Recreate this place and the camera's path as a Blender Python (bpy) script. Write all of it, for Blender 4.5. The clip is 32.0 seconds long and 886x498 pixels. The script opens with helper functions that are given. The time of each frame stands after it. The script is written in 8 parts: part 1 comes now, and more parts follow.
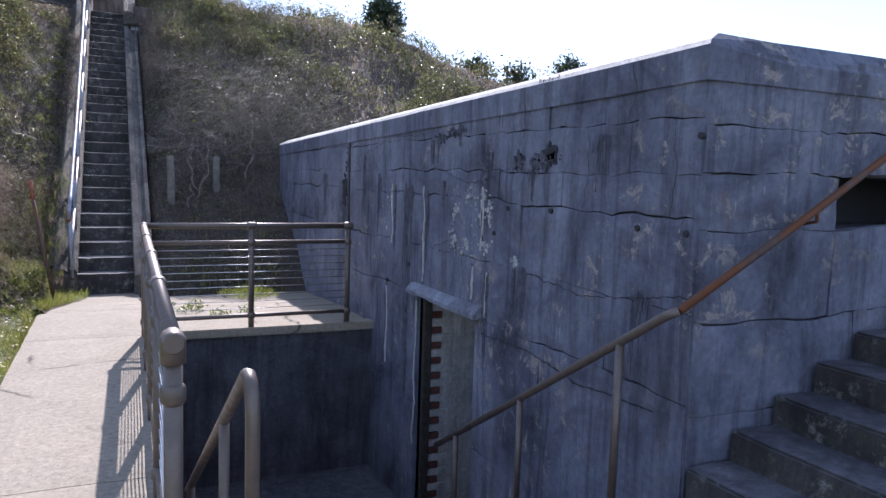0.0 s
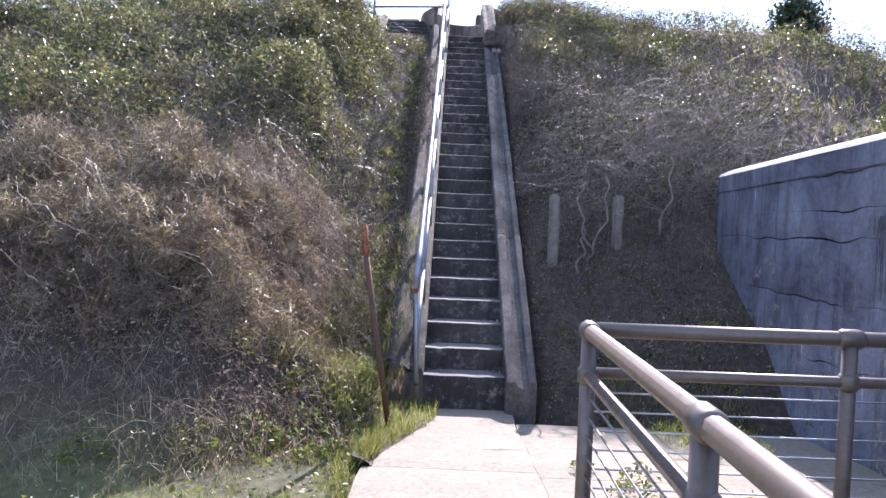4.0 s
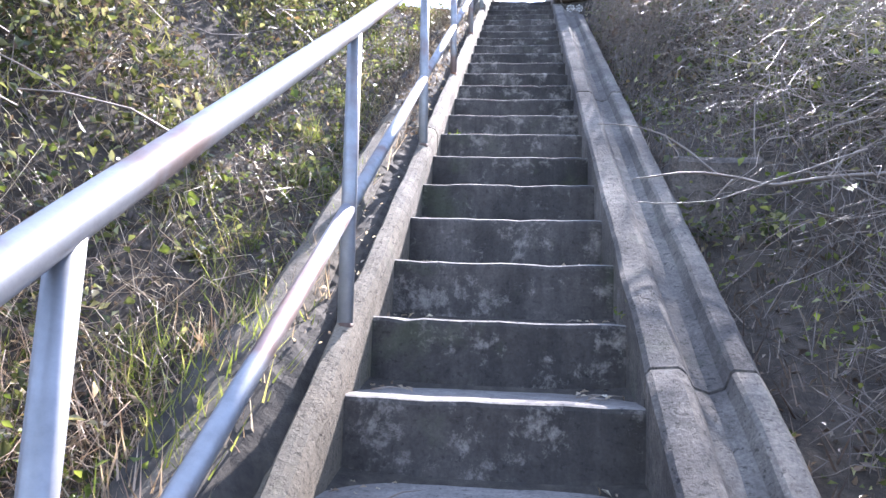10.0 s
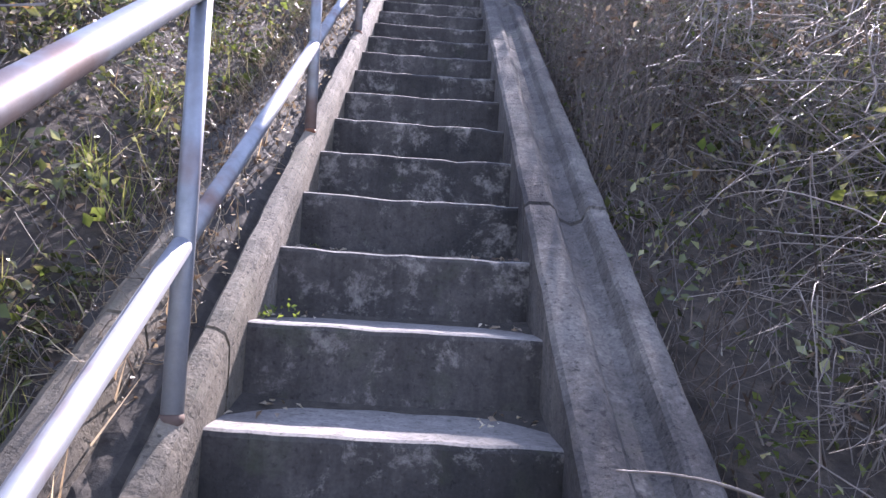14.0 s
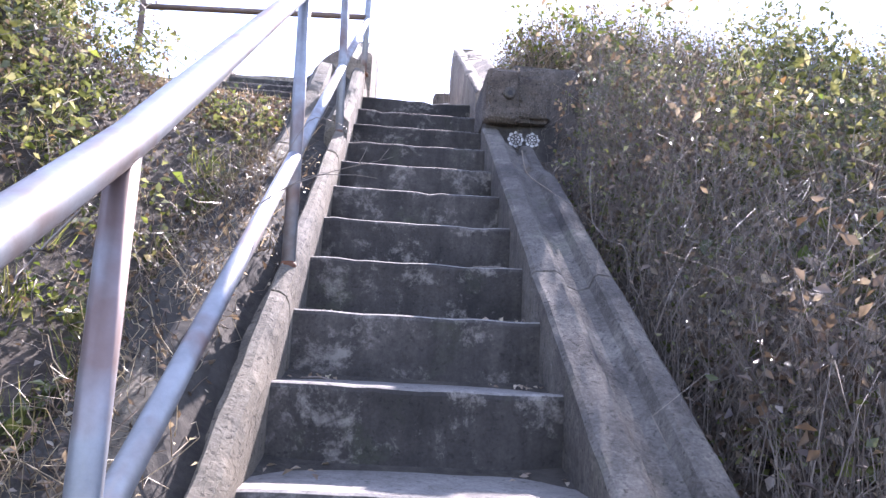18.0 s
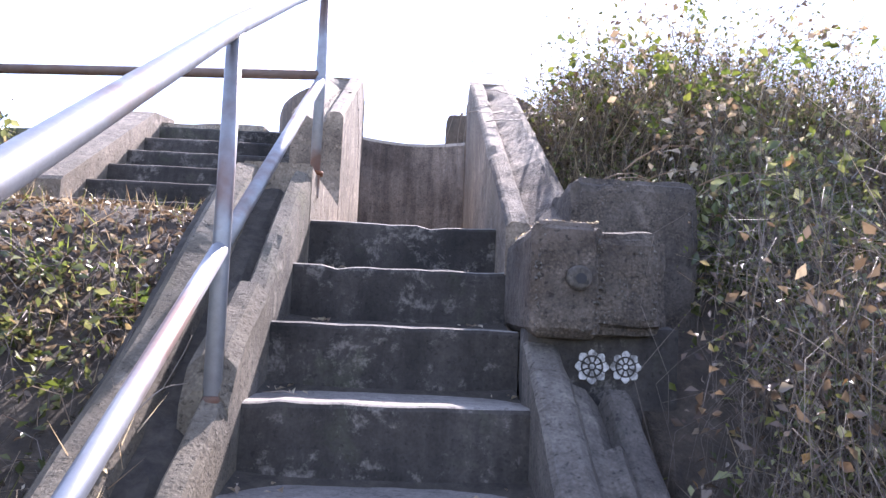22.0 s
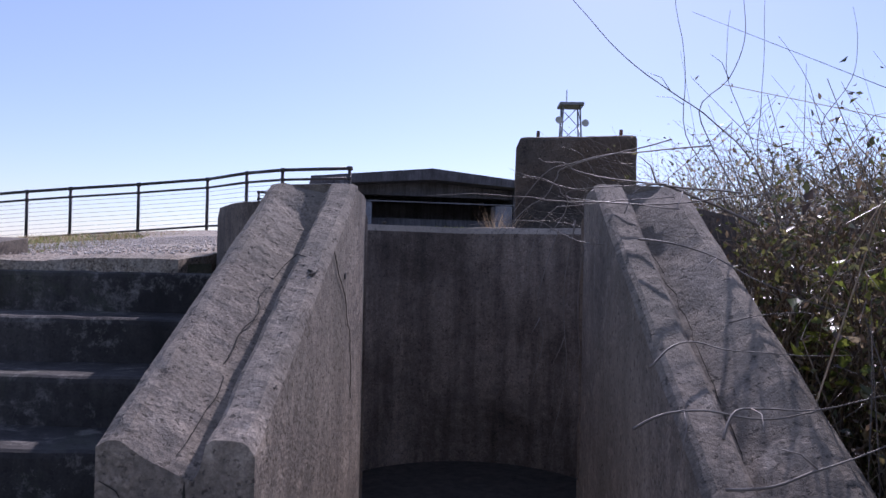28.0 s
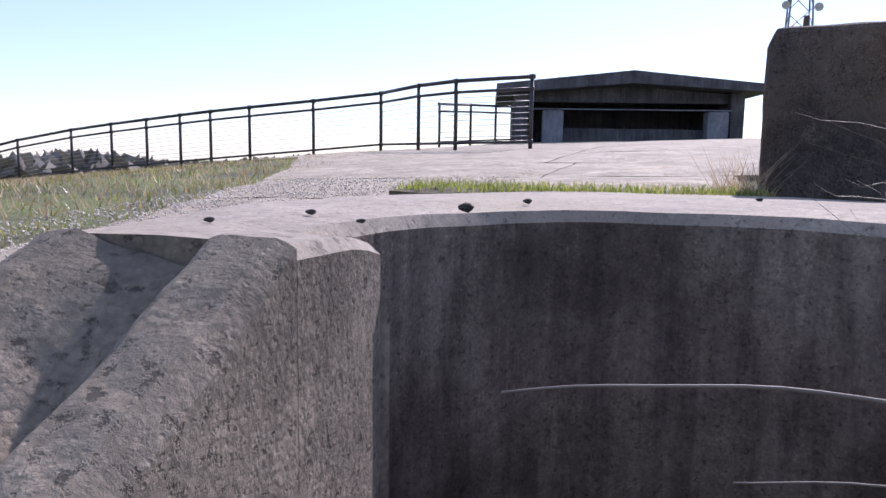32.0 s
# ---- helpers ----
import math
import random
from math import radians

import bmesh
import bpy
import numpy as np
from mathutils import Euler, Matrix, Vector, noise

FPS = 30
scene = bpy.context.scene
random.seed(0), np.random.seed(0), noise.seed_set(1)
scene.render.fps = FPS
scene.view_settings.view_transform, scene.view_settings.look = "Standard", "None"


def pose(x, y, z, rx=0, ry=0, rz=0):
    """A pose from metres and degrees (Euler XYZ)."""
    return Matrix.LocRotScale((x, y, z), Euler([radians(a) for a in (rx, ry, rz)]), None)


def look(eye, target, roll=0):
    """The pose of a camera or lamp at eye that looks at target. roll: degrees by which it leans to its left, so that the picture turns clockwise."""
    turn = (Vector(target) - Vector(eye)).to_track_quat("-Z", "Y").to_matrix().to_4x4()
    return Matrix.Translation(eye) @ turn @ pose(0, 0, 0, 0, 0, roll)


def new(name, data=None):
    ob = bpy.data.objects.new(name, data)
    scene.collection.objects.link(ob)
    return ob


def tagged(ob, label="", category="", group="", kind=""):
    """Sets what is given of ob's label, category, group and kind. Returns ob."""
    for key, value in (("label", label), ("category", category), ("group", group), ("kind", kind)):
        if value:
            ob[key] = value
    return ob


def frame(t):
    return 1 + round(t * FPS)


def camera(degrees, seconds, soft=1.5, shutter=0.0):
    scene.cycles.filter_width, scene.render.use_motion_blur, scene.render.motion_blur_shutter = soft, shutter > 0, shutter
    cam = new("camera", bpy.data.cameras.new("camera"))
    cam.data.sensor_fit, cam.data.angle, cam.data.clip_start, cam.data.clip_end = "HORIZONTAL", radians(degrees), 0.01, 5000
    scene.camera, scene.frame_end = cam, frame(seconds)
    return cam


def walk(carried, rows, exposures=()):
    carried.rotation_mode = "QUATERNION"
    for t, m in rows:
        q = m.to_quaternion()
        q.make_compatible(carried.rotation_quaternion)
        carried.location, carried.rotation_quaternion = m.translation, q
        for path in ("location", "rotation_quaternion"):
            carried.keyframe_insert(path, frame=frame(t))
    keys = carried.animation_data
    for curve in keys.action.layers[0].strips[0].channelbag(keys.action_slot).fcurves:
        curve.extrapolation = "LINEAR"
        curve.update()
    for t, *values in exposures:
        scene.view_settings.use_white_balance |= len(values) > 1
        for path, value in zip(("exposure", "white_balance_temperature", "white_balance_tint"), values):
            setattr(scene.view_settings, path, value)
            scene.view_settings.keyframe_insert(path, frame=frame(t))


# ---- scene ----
cam = camera(62.81, 32.0)
PATH = [
    (0.0, (0.131, -10.997, 1.658), (2.184, -6.464, 1.170), 1.83),
    (0.5, (0.033, -10.462, 1.652), (1.925, -5.852, 1.242), 3.23),
    (1.0, (0.006, -9.849, 1.586), (1.134, -4.990, 1.234), 2.80),
    (1.5, (-0.089, -9.261, 1.516), (0.008, -4.268, 1.264), 4.24),
    (2.0, (-0.116, -8.633, 1.518), (0.119, -3.638, 1.571), 4.45),
    (2.5, (-0.127, -8.065, 1.536), (-0.047, -3.066, 1.494), 3.23),
    (4.5, (-0.187, -5.647, 1.466), (-0.225, -0.652, 1.263), 2.24),
    (5.0, (-0.131, -5.051, 1.457), (-0.063, -0.067, 1.056), 1.63),
    (5.5, (-0.121, -4.487, 1.490), (-0.680, 0.417, 0.691), 1.70),
    (6.0, (-0.092, -3.852, 1.533), (0.068, 1.116, 0.988), 3.50),
    (6.5, (-0.114, -3.293, 1.516), (-0.083, 1.694, 1.164), 4.02),
    (7.0, (-0.105, -2.708, 1.478), (0.080, 2.282, 1.227), 3.76),
    (7.5, (-0.072, -2.098, 1.437), (0.277, 2.837, 0.713), 3.10),
    (8.0, (-0.037, -1.567, 1.439), (-0.127, 3.382, 0.728), 2.83),
    (8.5, (0.064, -1.127, 1.408), (0.081, 3.835, 0.795), 1.33),
    (9.0, (0.156, -0.689, 1.364), (0.170, 4.309, 1.509), 1.31),
    (9.5, (0.134, -0.260, 1.390), (-0.267, 4.705, 1.821), 1.92),
    (10.0, (0.056, 0.147, 1.515), (-0.468, 5.095, 2.005), 1.95),
    (10.5, (0.034, 0.460, 1.673), (-0.191, 5.407, 2.359), 2.08),
    (11.0, (0.033, 0.746, 1.797), (-0.204, 5.674, 2.613), 2.14),
    (11.5, (-0.019, 1.025, 1.945), (-0.011, 6.009, 2.346), 2.33),
    (12.0, (-0.032, 1.195, 2.097), (0.330, 6.168, 2.467), 3.50),
    (12.5, (-0.015, 1.384, 2.243), (0.167, 6.255, 3.357), 3.39),
    (13.0, (-0.003, 1.599, 2.341), (0.094, 6.481, 3.414), 2.94),
    (13.5, (0.028, 1.785, 2.453), (0.219, 6.755, 2.968), 3.93),
    (14.0, (0.053, 2.014, 2.613), (0.183, 7.010, 2.780), 3.70),
    (14.5, (0.022, 2.250, 2.757), (0.184, 7.235, 3.107), 2.02),
    (16.5, (-0.015, 3.134, 3.325), (0.153, 8.117, 3.693), 2.32),
    (17.0, (-0.079, 3.444, 3.415), (0.045, 8.420, 3.889), 2.44),
    (17.5, (-0.107, 3.659, 3.542), (0.255, 8.622, 4.033), 3.12),
    (18.0, (-0.081, 3.871, 3.706), (0.252, 8.812, 4.392), 3.21),
    (18.5, (-0.080, 4.066, 3.820), (0.208, 9.028, 4.360), 2.59),
    (19.0, (-0.057, 4.259, 3.952), (0.698, 9.195, 4.219), 2.30),
    (19.5, (-0.049, 4.520, 4.105), (0.392, 9.500, 4.207), 2.24),
    (20.0, (-0.009, 4.764, 4.297), (0.519, 9.734, 4.145), 1.98),
    (20.5, (0.036, 4.984, 4.503), (0.337, 9.963, 4.848), 0.96),
    (21.0, (0.020, 5.203, 4.688), (0.212, 10.137, 5.472), 1.27),
    (21.5, (0.052, 5.408, 4.775), (0.435, 10.366, 5.296), 1.64),
    (22.0, (0.058, 5.724, 4.961), (0.234, 10.697, 5.449), 2.50),
    (22.5, (0.014, 5.975, 5.137), (0.183, 10.953, 5.583), 2.58),
    (23.0, (0.056, 6.201, 5.245), (0.460, 11.184, 5.347), 2.75),
    (23.5, (0.097, 6.366, 5.312), (0.552, 11.344, 5.208), 2.75),
    (24.0, (0.056, 6.630, 5.500), (0.625, 11.595, 5.338), 2.59),
    (24.5, (0.055, 6.837, 5.599), (0.015, 11.834, 5.429), 2.31),
    (26.5, (-0.003, 7.677, 5.987), (-0.282, 12.668, 5.888), 0.92),
    (27.0, (-0.021, 7.852, 6.143), (0.190, 12.847, 6.229), 0.96),
    (27.5, (-0.025, 8.024, 6.223), (-0.184, 13.010, 6.564), 1.58),
    (28.0, (-0.012, 8.230, 6.315), (-0.197, 13.226, 6.377), 1.21),
    (28.5, (-0.031, 8.421, 6.424), (0.162, 13.417, 6.351), 0.72),
    (29.0, (-0.033, 8.625, 6.475), (0.319, 13.607, 6.235), 1.77),
    (29.5, (-0.000, 8.836, 6.572), (-0.013, 13.806, 6.026), 0.29),
    (30.0, (0.007, 8.978, 6.582), (-0.274, 13.942, 6.049), 0.50),
    (30.5, (-0.037, 9.229, 6.613), (-0.467, 14.158, 5.891), 1.03),
    (31.0, (-0.072, 9.511, 6.627), (-0.480, 14.485, 6.319), 1.86),
    (31.5, (-0.039, 9.720, 6.595), (-0.730, 14.612, 5.824), 0.66),
    (32.0, (-0.065, 9.895, 6.601), (-1.551, 14.629, 5.987), 0.88),
]
EXPOSURES = [
    (0.0, 0.93, 5920, 22), (0.6, 1.2, 5920, 22), (1.2, 1.3, 5940, 23), (2.0, 1.18, 5950, 19), (5.0, 1.67, 5930, 28), (6.0, 1.82, 6020, 29),
    (7.0, 2.22, 6170, 29), (8.0, 2.42, 6330, 28), (9.0, 2.52, 6080, 22), (10.0, 2.42, 6080, 21), (12.0, 2.22, 6080, 23), (13.0, 2.02, 6180, 25),
    (14.0, 1.94, 6130, 30), (17.0, 2.22, 6230, 28), (20.0, 2.22, 6230, 29), (22.5, 1.97, 6330, 27), (24.5, 2.0, 6430, 28), (26.0, 0.8, 6350, 22),
    (27.0, 0.3, 6190, 26), (28.0, -0.08, 5790, 31), (29.0, 0.05, 5910, 29), (30.0, 0.29, 5960, 27), (31.0, 0.33, 5920, 24), (32.0, 0.42, 5990, 25),
]
walk(cam, [(t, look(eye, target, roll)) for t, eye, target, roll in PATH],
     exposures=EXPOSURES)

# ---- world, sun, exposure ----
SUN_EL, SUN_AZ = radians(38.3), radians(12.0)      # azimuth from +y towards +x
world = bpy.data.worlds.new("sky")
scene.world = world
world.use_nodes = True
wn = world.node_tree
wn.nodes.clear()
sky = wn.nodes.new("ShaderNodeTexSky")
sky.sky_type, sky.sun_disc = "NISHITA", False
sky.sun_elevation, sky.sun_rotation = SUN_EL, SUN_AZ
sky.air_density, sky.dust_density, sky.ozone_density = 1.0, 0.3, 2.2
bg = wn.nodes.new("ShaderNodeBackground")
bg.inputs["Strength"].default_value = 0.136
haze = wn.nodes.new("ShaderNodeMix")
haze.data_type = "RGBA"
haze.inputs[0].default_value = 0.3
haze.inputs[7].default_value = (4.2, 5.1, 6.5, 1)          # thin bright haze
wo = wn.nodes.new("ShaderNodeOutputWorld")
wn.links.new(sky.outputs[0], haze.inputs[6])
wn.links.new(haze.outputs[2], bg.inputs[0])
wn.links.new(bg.outputs[0], wo.inputs[0])
sun = new("sun", bpy.data.lights.new("sun", "SUN"))
sun.data.energy, sun.data.angle, sun.data.color = 4.8, radians(0.55), (1.0, 0.95, 0.88)
sun.matrix_world = look((0, 0, 0), (-math.sin(SUN_AZ) * math.cos(SUN_EL), -math.cos(SUN_AZ) * math.cos(SUN_EL), -math.sin(SUN_EL)))

# ---- sizes ----
RISE, TREAD, N_STEPS = 0.19, 0.3138, 28
HW = 0.355                                   # half the width of the stair
LAND = RISE * N_STEPS                        # landing level
RIM = 6.47                                   # rim of the pit at the top
WALL_X, WALL_N, WALL_S = 2.73, 1.6, -8.28   # battery wall


def stair_z(y):
    return RISE * (y / TREAD + 1)


def smooth(a, b, v):
    u = min(1.0, max(0.0, (v - a) / (b - a)))
    return u * u * (3 - 2 * u)


# ---- materials ----
def nodes_of(name):
    m = bpy.data.materials.new(name)
    m.use_nodes = True
    t = m.node_tree
    return m, t, t.nodes["Principled BSDF"]


def ramp(t, fac, stops):
    r = t.nodes.new("ShaderNodeValToRGB")
    e = r.color_ramp.elements
    e[0].position, e[0].color = stops[0][0], (*stops[0][1], 1)
    e[1].position, e[1].color = stops[-1][0], (*stops[-1][1], 1)
    for p, c in stops[1:-1]:
        e.new(p).color = (*c, 1)
    t.links.new(fac, r.inputs[0])
    return r.outputs[0]


def noise_tex(t, vec, scale, detail=6, rough=0.6, dist=0.0):
    n = t.nodes.new("ShaderNodeTexNoise")
    n.inputs["Scale"].default_value, n.inputs["Detail"].default_value = scale, detail
    n.inputs["Roughness"].default_value, n.inputs["Distortion"].default_value = rough, dist
    t.links.new(vec, n.inputs["Vector"])
    return n.outputs["Fac"]


def coords(t, stretch=(1, 1, 1)):
    g = t.nodes.new("ShaderNodeNewGeometry")
    mp = t.nodes.new("ShaderNodeMapping")
    mp.inputs["Scale"].default_value = stretch
    t.links.new(g.outputs["Position"], mp.inputs["Vector"])
    return mp.outputs[0]


def mix(t, kind, fac, a, b):
    m = t.nodes.new("ShaderNodeMix")
    m.data_type, m.blend_type = "RGBA", kind
    for socket, v in ((m.inputs[0], fac), (m.inputs[6], a), (m.inputs[7], b)):
        if hasattr(v, "is_output"):
            t.links.new(v, socket)
        else:
            socket.default_value = v
    return m.outputs[2]


def bump(t, bsdf, height, strength=0.4, dist=0.01):
    b = t.nodes.new("ShaderNodeBump")
    b.inputs["Strength"].default_value, b.inputs["Distance"].default_value = strength, dist
    t.links.new(height, b.inputs["Height"])
    t.links.new(b.outputs[0], bsdf.inputs["Normal"])


def concrete(name, light, dark, streak=0.5, pits=0.5, crack=0.0, cover=0.5, moss=0.0, tint=None, pale=(0.61, 0.45), lime=None, rough_mm=6, grit=0.0):
    """Weathered concrete: two scales of stain, vertical streaks, aggregate pits, hair cracks."""
    m, t, b = nodes_of(name)
    p = coords(t)
    big = noise_tex(t, p, 1.7, 5, 0.62, 0.4)
    fine = noise_tex(t, p, 26, 8, 0.7)
    run = noise_tex(t, coords(t, (7, 7, 0.8)), 1.6, 6, 0.65, 0.3)
    col = ramp(t, big, [(cover - 0.17, dark), (cover + 0.17, light)])
    col = mix(t, "MULTIPLY", streak, col, ramp(t, run, [(0.36, (0.34, 0.33, 0.33)), (0.6, (1, 1, 1))]))
    col = mix(t, "OVERLAY", 0.5, col, ramp(t, fine, [(0.3, (0.22, 0.22, 0.22)), (0.7, (0.8, 0.8, 0.8))]))
    speck = noise_tex(t, p, 120, 3, 0.6)
    col = mix(t, "OVERLAY", 0.35 * pits, col, ramp(t, speck, [(0.35, (0.15, 0.15, 0.15)), (0.65, (0.85, 0.85, 0.85))]))
    spots = noise_tex(t, p, 6.5, 9, 0.8, 0.15)
    col = mix(t, "MIX", ramp(t, spots, [(pale[0], (0, 0, 0)), (pale[0] + 0.11, (pale[1],) * 3)]), col, (*(lime or [min(1, c * 1.7) for c in light]), 1))
    if tint:
        where = noise_tex(t, p, 0.9, 4, 0.6)
        col = mix(t, "MIX", ramp(t, where, [(0.45, (0, 0, 0)), (0.6, (0.5, 0.5, 0.5))]), col, (*tint, 1))
    if moss:
        green = noise_tex(t, p, 3.1, 6, 0.7)
        col = mix(t, "MIX", ramp(t, green, [(0.56, (0, 0, 0)), (0.68, (moss, moss, moss))]), col, (0.07, 0.09, 0.035, 1))
    v = t.nodes.new("ShaderNodeTexVoronoi")
    v.inputs["Scale"].default_value = 95
    t.links.new(p, v.inputs["Vector"])
    pit = ramp(t, v.outputs["Distance"], [(0.05, (0.3, 0.3, 0.3)), (0.22, (1, 1, 1))])
    holes = ramp(t, noise_tex(t, p, 62, 5, 0.65), [(0.35, (0.1, 0.1, 0.1)), (0.43, (1, 1, 1))])
    h = mix(t, "MULTIPLY", pits * 0.5, mix(t, "MULTIPLY", pits, fine, holes), pit)
    col = mix(t, "MULTIPLY", pits * 0.75, col, holes)
    if crack:
        vc = t.nodes.new("ShaderNodeTexVoronoi")
        vc.feature = "DISTANCE_TO_EDGE"
        vc.inputs["Scale"].default_value = crack
        wob = t.nodes.new("ShaderNodeTexNoise")
        wob.inputs["Scale"].default_value = 3.0
        t.links.new(p, wob.inputs["Vector"])
        t.links.new(mix(t, "ADD", 0.22, p, wob.outputs["Color"]), vc.inputs["Vector"])
        line = ramp(t, vc.outputs["Distance"], [(0.0, (0.12, 0.11, 0.1)), (0.006, (1, 1, 1))])
        keep = noise_tex(t, p, 0.8, 2)
        col = mix(t, "MULTIPLY", ramp(t, keep, [(0.48, (0, 0, 0)), (0.54, (1, 1, 1))]), col, line)
        h = mix(t, "MULTIPLY", 0.7, h, line)
    if grit:
        gr = t.nodes.new("ShaderNodeTexVoronoi")
        gr.inputs["Scale"].default_value = 120
        t.links.new(p, gr.inputs["Vector"])
        stone = ramp(t, gr.outputs["Color"], [(0.1, (0.6, 0.57, 0.55)), (0.9, (1.5, 1.45, 1.38))])
        gap = ramp(t, gr.outputs["Distance"], [(0.3, (1, 1, 1)), (0.7, (0.5, 0.48, 0.46))])
        where = ramp(t, noise_tex(t, p, 7, 5, 0.7), [(0.4, (0, 0, 0)), (0.56, (grit,) * 3)])
        col = mix(t, "MULTIPLY", where, col, mix(t, "MULTIPLY", 1.0, stone, gap))
        h = mix(t, "MULTIPLY", where, h, gap)
    t.links.new(col, b.inputs["Base Color"])
    b.inputs["Roughness"].default_value = 0.9
    bump(t, b, h, 0.55, rough_mm / 1700)
    return m


def battery_wall(name):
    """Old blue-grey concrete: runs of dark algae, lime tears, rusty and pale scabs."""
    m, t, b = nodes_of(name)
    p = coords(t)
    big = noise_tex(t, p, 1.1, 6, 0.65, 0.5)
    mid = noise_tex(t, p, 5.6, 9, 0.78, 0.5)
    fine = noise_tex(t, p, 30, 7, 0.7)
    run = noise_tex(t, coords(t, (6, 6, 0.5)), 1.5, 6, 0.65, 0.2)
    run2 = noise_tex(t, coords(t, (13, 13, 0.7)), 1.3, 5, 0.6, 0.15)
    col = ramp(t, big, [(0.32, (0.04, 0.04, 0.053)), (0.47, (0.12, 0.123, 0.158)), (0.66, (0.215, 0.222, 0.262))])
    col = mix(t, "MIX", ramp(t, mid, [(0.5, (0, 0, 0)), (0.62, (0.55, 0.55, 0.55))]), col, (0.1, 0.092, 0.1, 1))
    col = mix(t, "MULTIPLY", 0.6, col, ramp(t, run, [(0.36, (0.3, 0.28, 0.29)), (0.5, (1, 1, 1))]))
    col = mix(t, "MULTIPLY", 0.4, col, ramp(t, run2, [(0.33, (0.35, 0.33, 0.34)), (0.43, (1, 1, 1))]))
    scab = mix(t, "MULTIPLY", 1.0, ramp(t, mid, [(0.56, (0, 0, 0)), (0.6, (1, 1, 1))]), ramp(t, noise_tex(t, p, 0.9, 3, 0.5), [(0.47, (0, 0, 0)), (0.56, (0.6, 0.6, 0.6))]))
    col = mix(t, "MIX", scab, col, (0.36, 0.31, 0.26, 1))
    rusty = mix(t, "MULTIPLY", 1.0, ramp(t, noise_tex(t, p, 3.4, 6, 0.7, 0.6), [(0.6, (0, 0, 0)), (0.7, (0.6, 0.6, 0.6))]), ramp(t, run, [(0.45, (1, 1, 1)), (0.6, (0.2, 0.2, 0.2))]))
    col = mix(t, "MIX", rusty, col, (0.13, 0.085, 0.07, 1))
    tear = mix(t, "MULTIPLY", 1.0, ramp(t, noise_tex(t, coords(t, (11, 11, 0.9)), 1.7, 4, 0.55, 0.1), [(0.67, (0, 0, 0)), (0.72, (1, 1, 1))]), ramp(t, big, [(0.46, (0, 0, 0)), (0.58, (0.8, 0.8, 0.8))]))
    col = mix(t, "MIX", tear, col, (0.5, 0.49, 0.48, 1))
    col = mix(t, "OVERLAY", 0.45, col, ramp(t, fine, [(0.3, (0.25, 0.25, 0.25)), (0.7, (0.75, 0.75, 0.75))]))
    t.links.new(col, b.inputs["Base Color"])
    t.links.new(ramp(t, mid, [(0.4, (0.95, 0.95, 0.95)), (0.6, (0.72, 0.72, 0.72))]), b.inputs["Roughness"])
    bump(t, b, mix(t, "ADD", 0.5, mid, fine), 0.5, 0.012)
    return m


def metal(name, color, rough, rust=0.0, metallic=1.0):
    m, t, b = nodes_of(name)
    p = coords(t)
    n = noise_tex(t, p, 14, 7, 0.7)
    n2 = noise_tex(t, p, 3.0, 4, 0.6)
    col = ramp(t, n, [(0.3, tuple(c * 0.7 for c in color)), (0.7, color)])
    col = mix(t, "MIX", ramp(t, n2, [(0.62 - rust * 0.3, (0, 0, 0)), (0.74 - rust * 0.3, (min(1, rust * 1.6),) * 3)]), col, (0.16, 0.06, 0.025, 1))
    t.links.new(col, b.inputs["Base Color"])
    b.inputs["Metallic"].default_value = metallic
    t.links.new(ramp(t, n, [(0.3, (rough + 0.12,) * 3), (0.7, (rough - 0.08,) * 3)]), b.inputs["Roughness"])
    bump(t, b, n, 0.15, 0.004)
    return m


def foliage(name, stops, trans=0.55, patch=0.6, gloss=0.45):
    """Leaf surface: colour by island, patches over the bank, light coming through."""
    m, t, b = nodes_of(name)
    g = t.nodes.new("ShaderNodeNewGeometry")
    isl = ramp(t, g.outputs["Random Per Island"], stops)
    n = noise_tex(t, coords(t), patch, 3, 0.55)
    col = mix(t, "MULTIPLY", 0.75, isl, ramp(t, n, [(0.38, (0.62, 0.53, 0.48)), (0.62, (1.12, 1.1, 1.02))]))
    t.links.new(col, b.inputs["Base Color"])
    b.inputs["Roughness"].default_value = gloss
    tr = t.nodes.new("ShaderNodeBsdfTranslucent")
    t.links.new(mix(t, "MULTIPLY", 1.0, col, (1.25, 1.25, 1.0, 1)), tr.inputs[0])
    mx = t.nodes.new("ShaderNodeMixShader")
    mx.inputs[0].default_value = trans
    t.links.new(b.outputs[0], mx.inputs[1])
    t.links.new(tr.outputs[0], mx.inputs[2])
    t.links.new(mx.outputs[0], t.nodes["Material Output"].inputs[0])
    return m


def plain(name, stops, scale=8, rough=0.85, strength=0.3, isl=False):
    m, t, b = nodes_of(name)
    p = coords(t)
    n = noise_tex(t, p, scale, 7, 0.68, 0.3)
    col = ramp(t, n, stops)
    if isl:
        g = t.nodes.new("ShaderNodeNewGeometry")
        col = mix(t, "MULTIPLY", 0.8, col, ramp(t, g.outputs["Random Per Island"], [(0, (0.45, 0.42, 0.4)), (1, (1.2, 1.2, 1.2))]))
    t.links.new(col, b.inputs["Base Color"])
    b.inputs["Roughness"].default_value = rough
    bump(t, b, n, strength, 0.01)
    return m


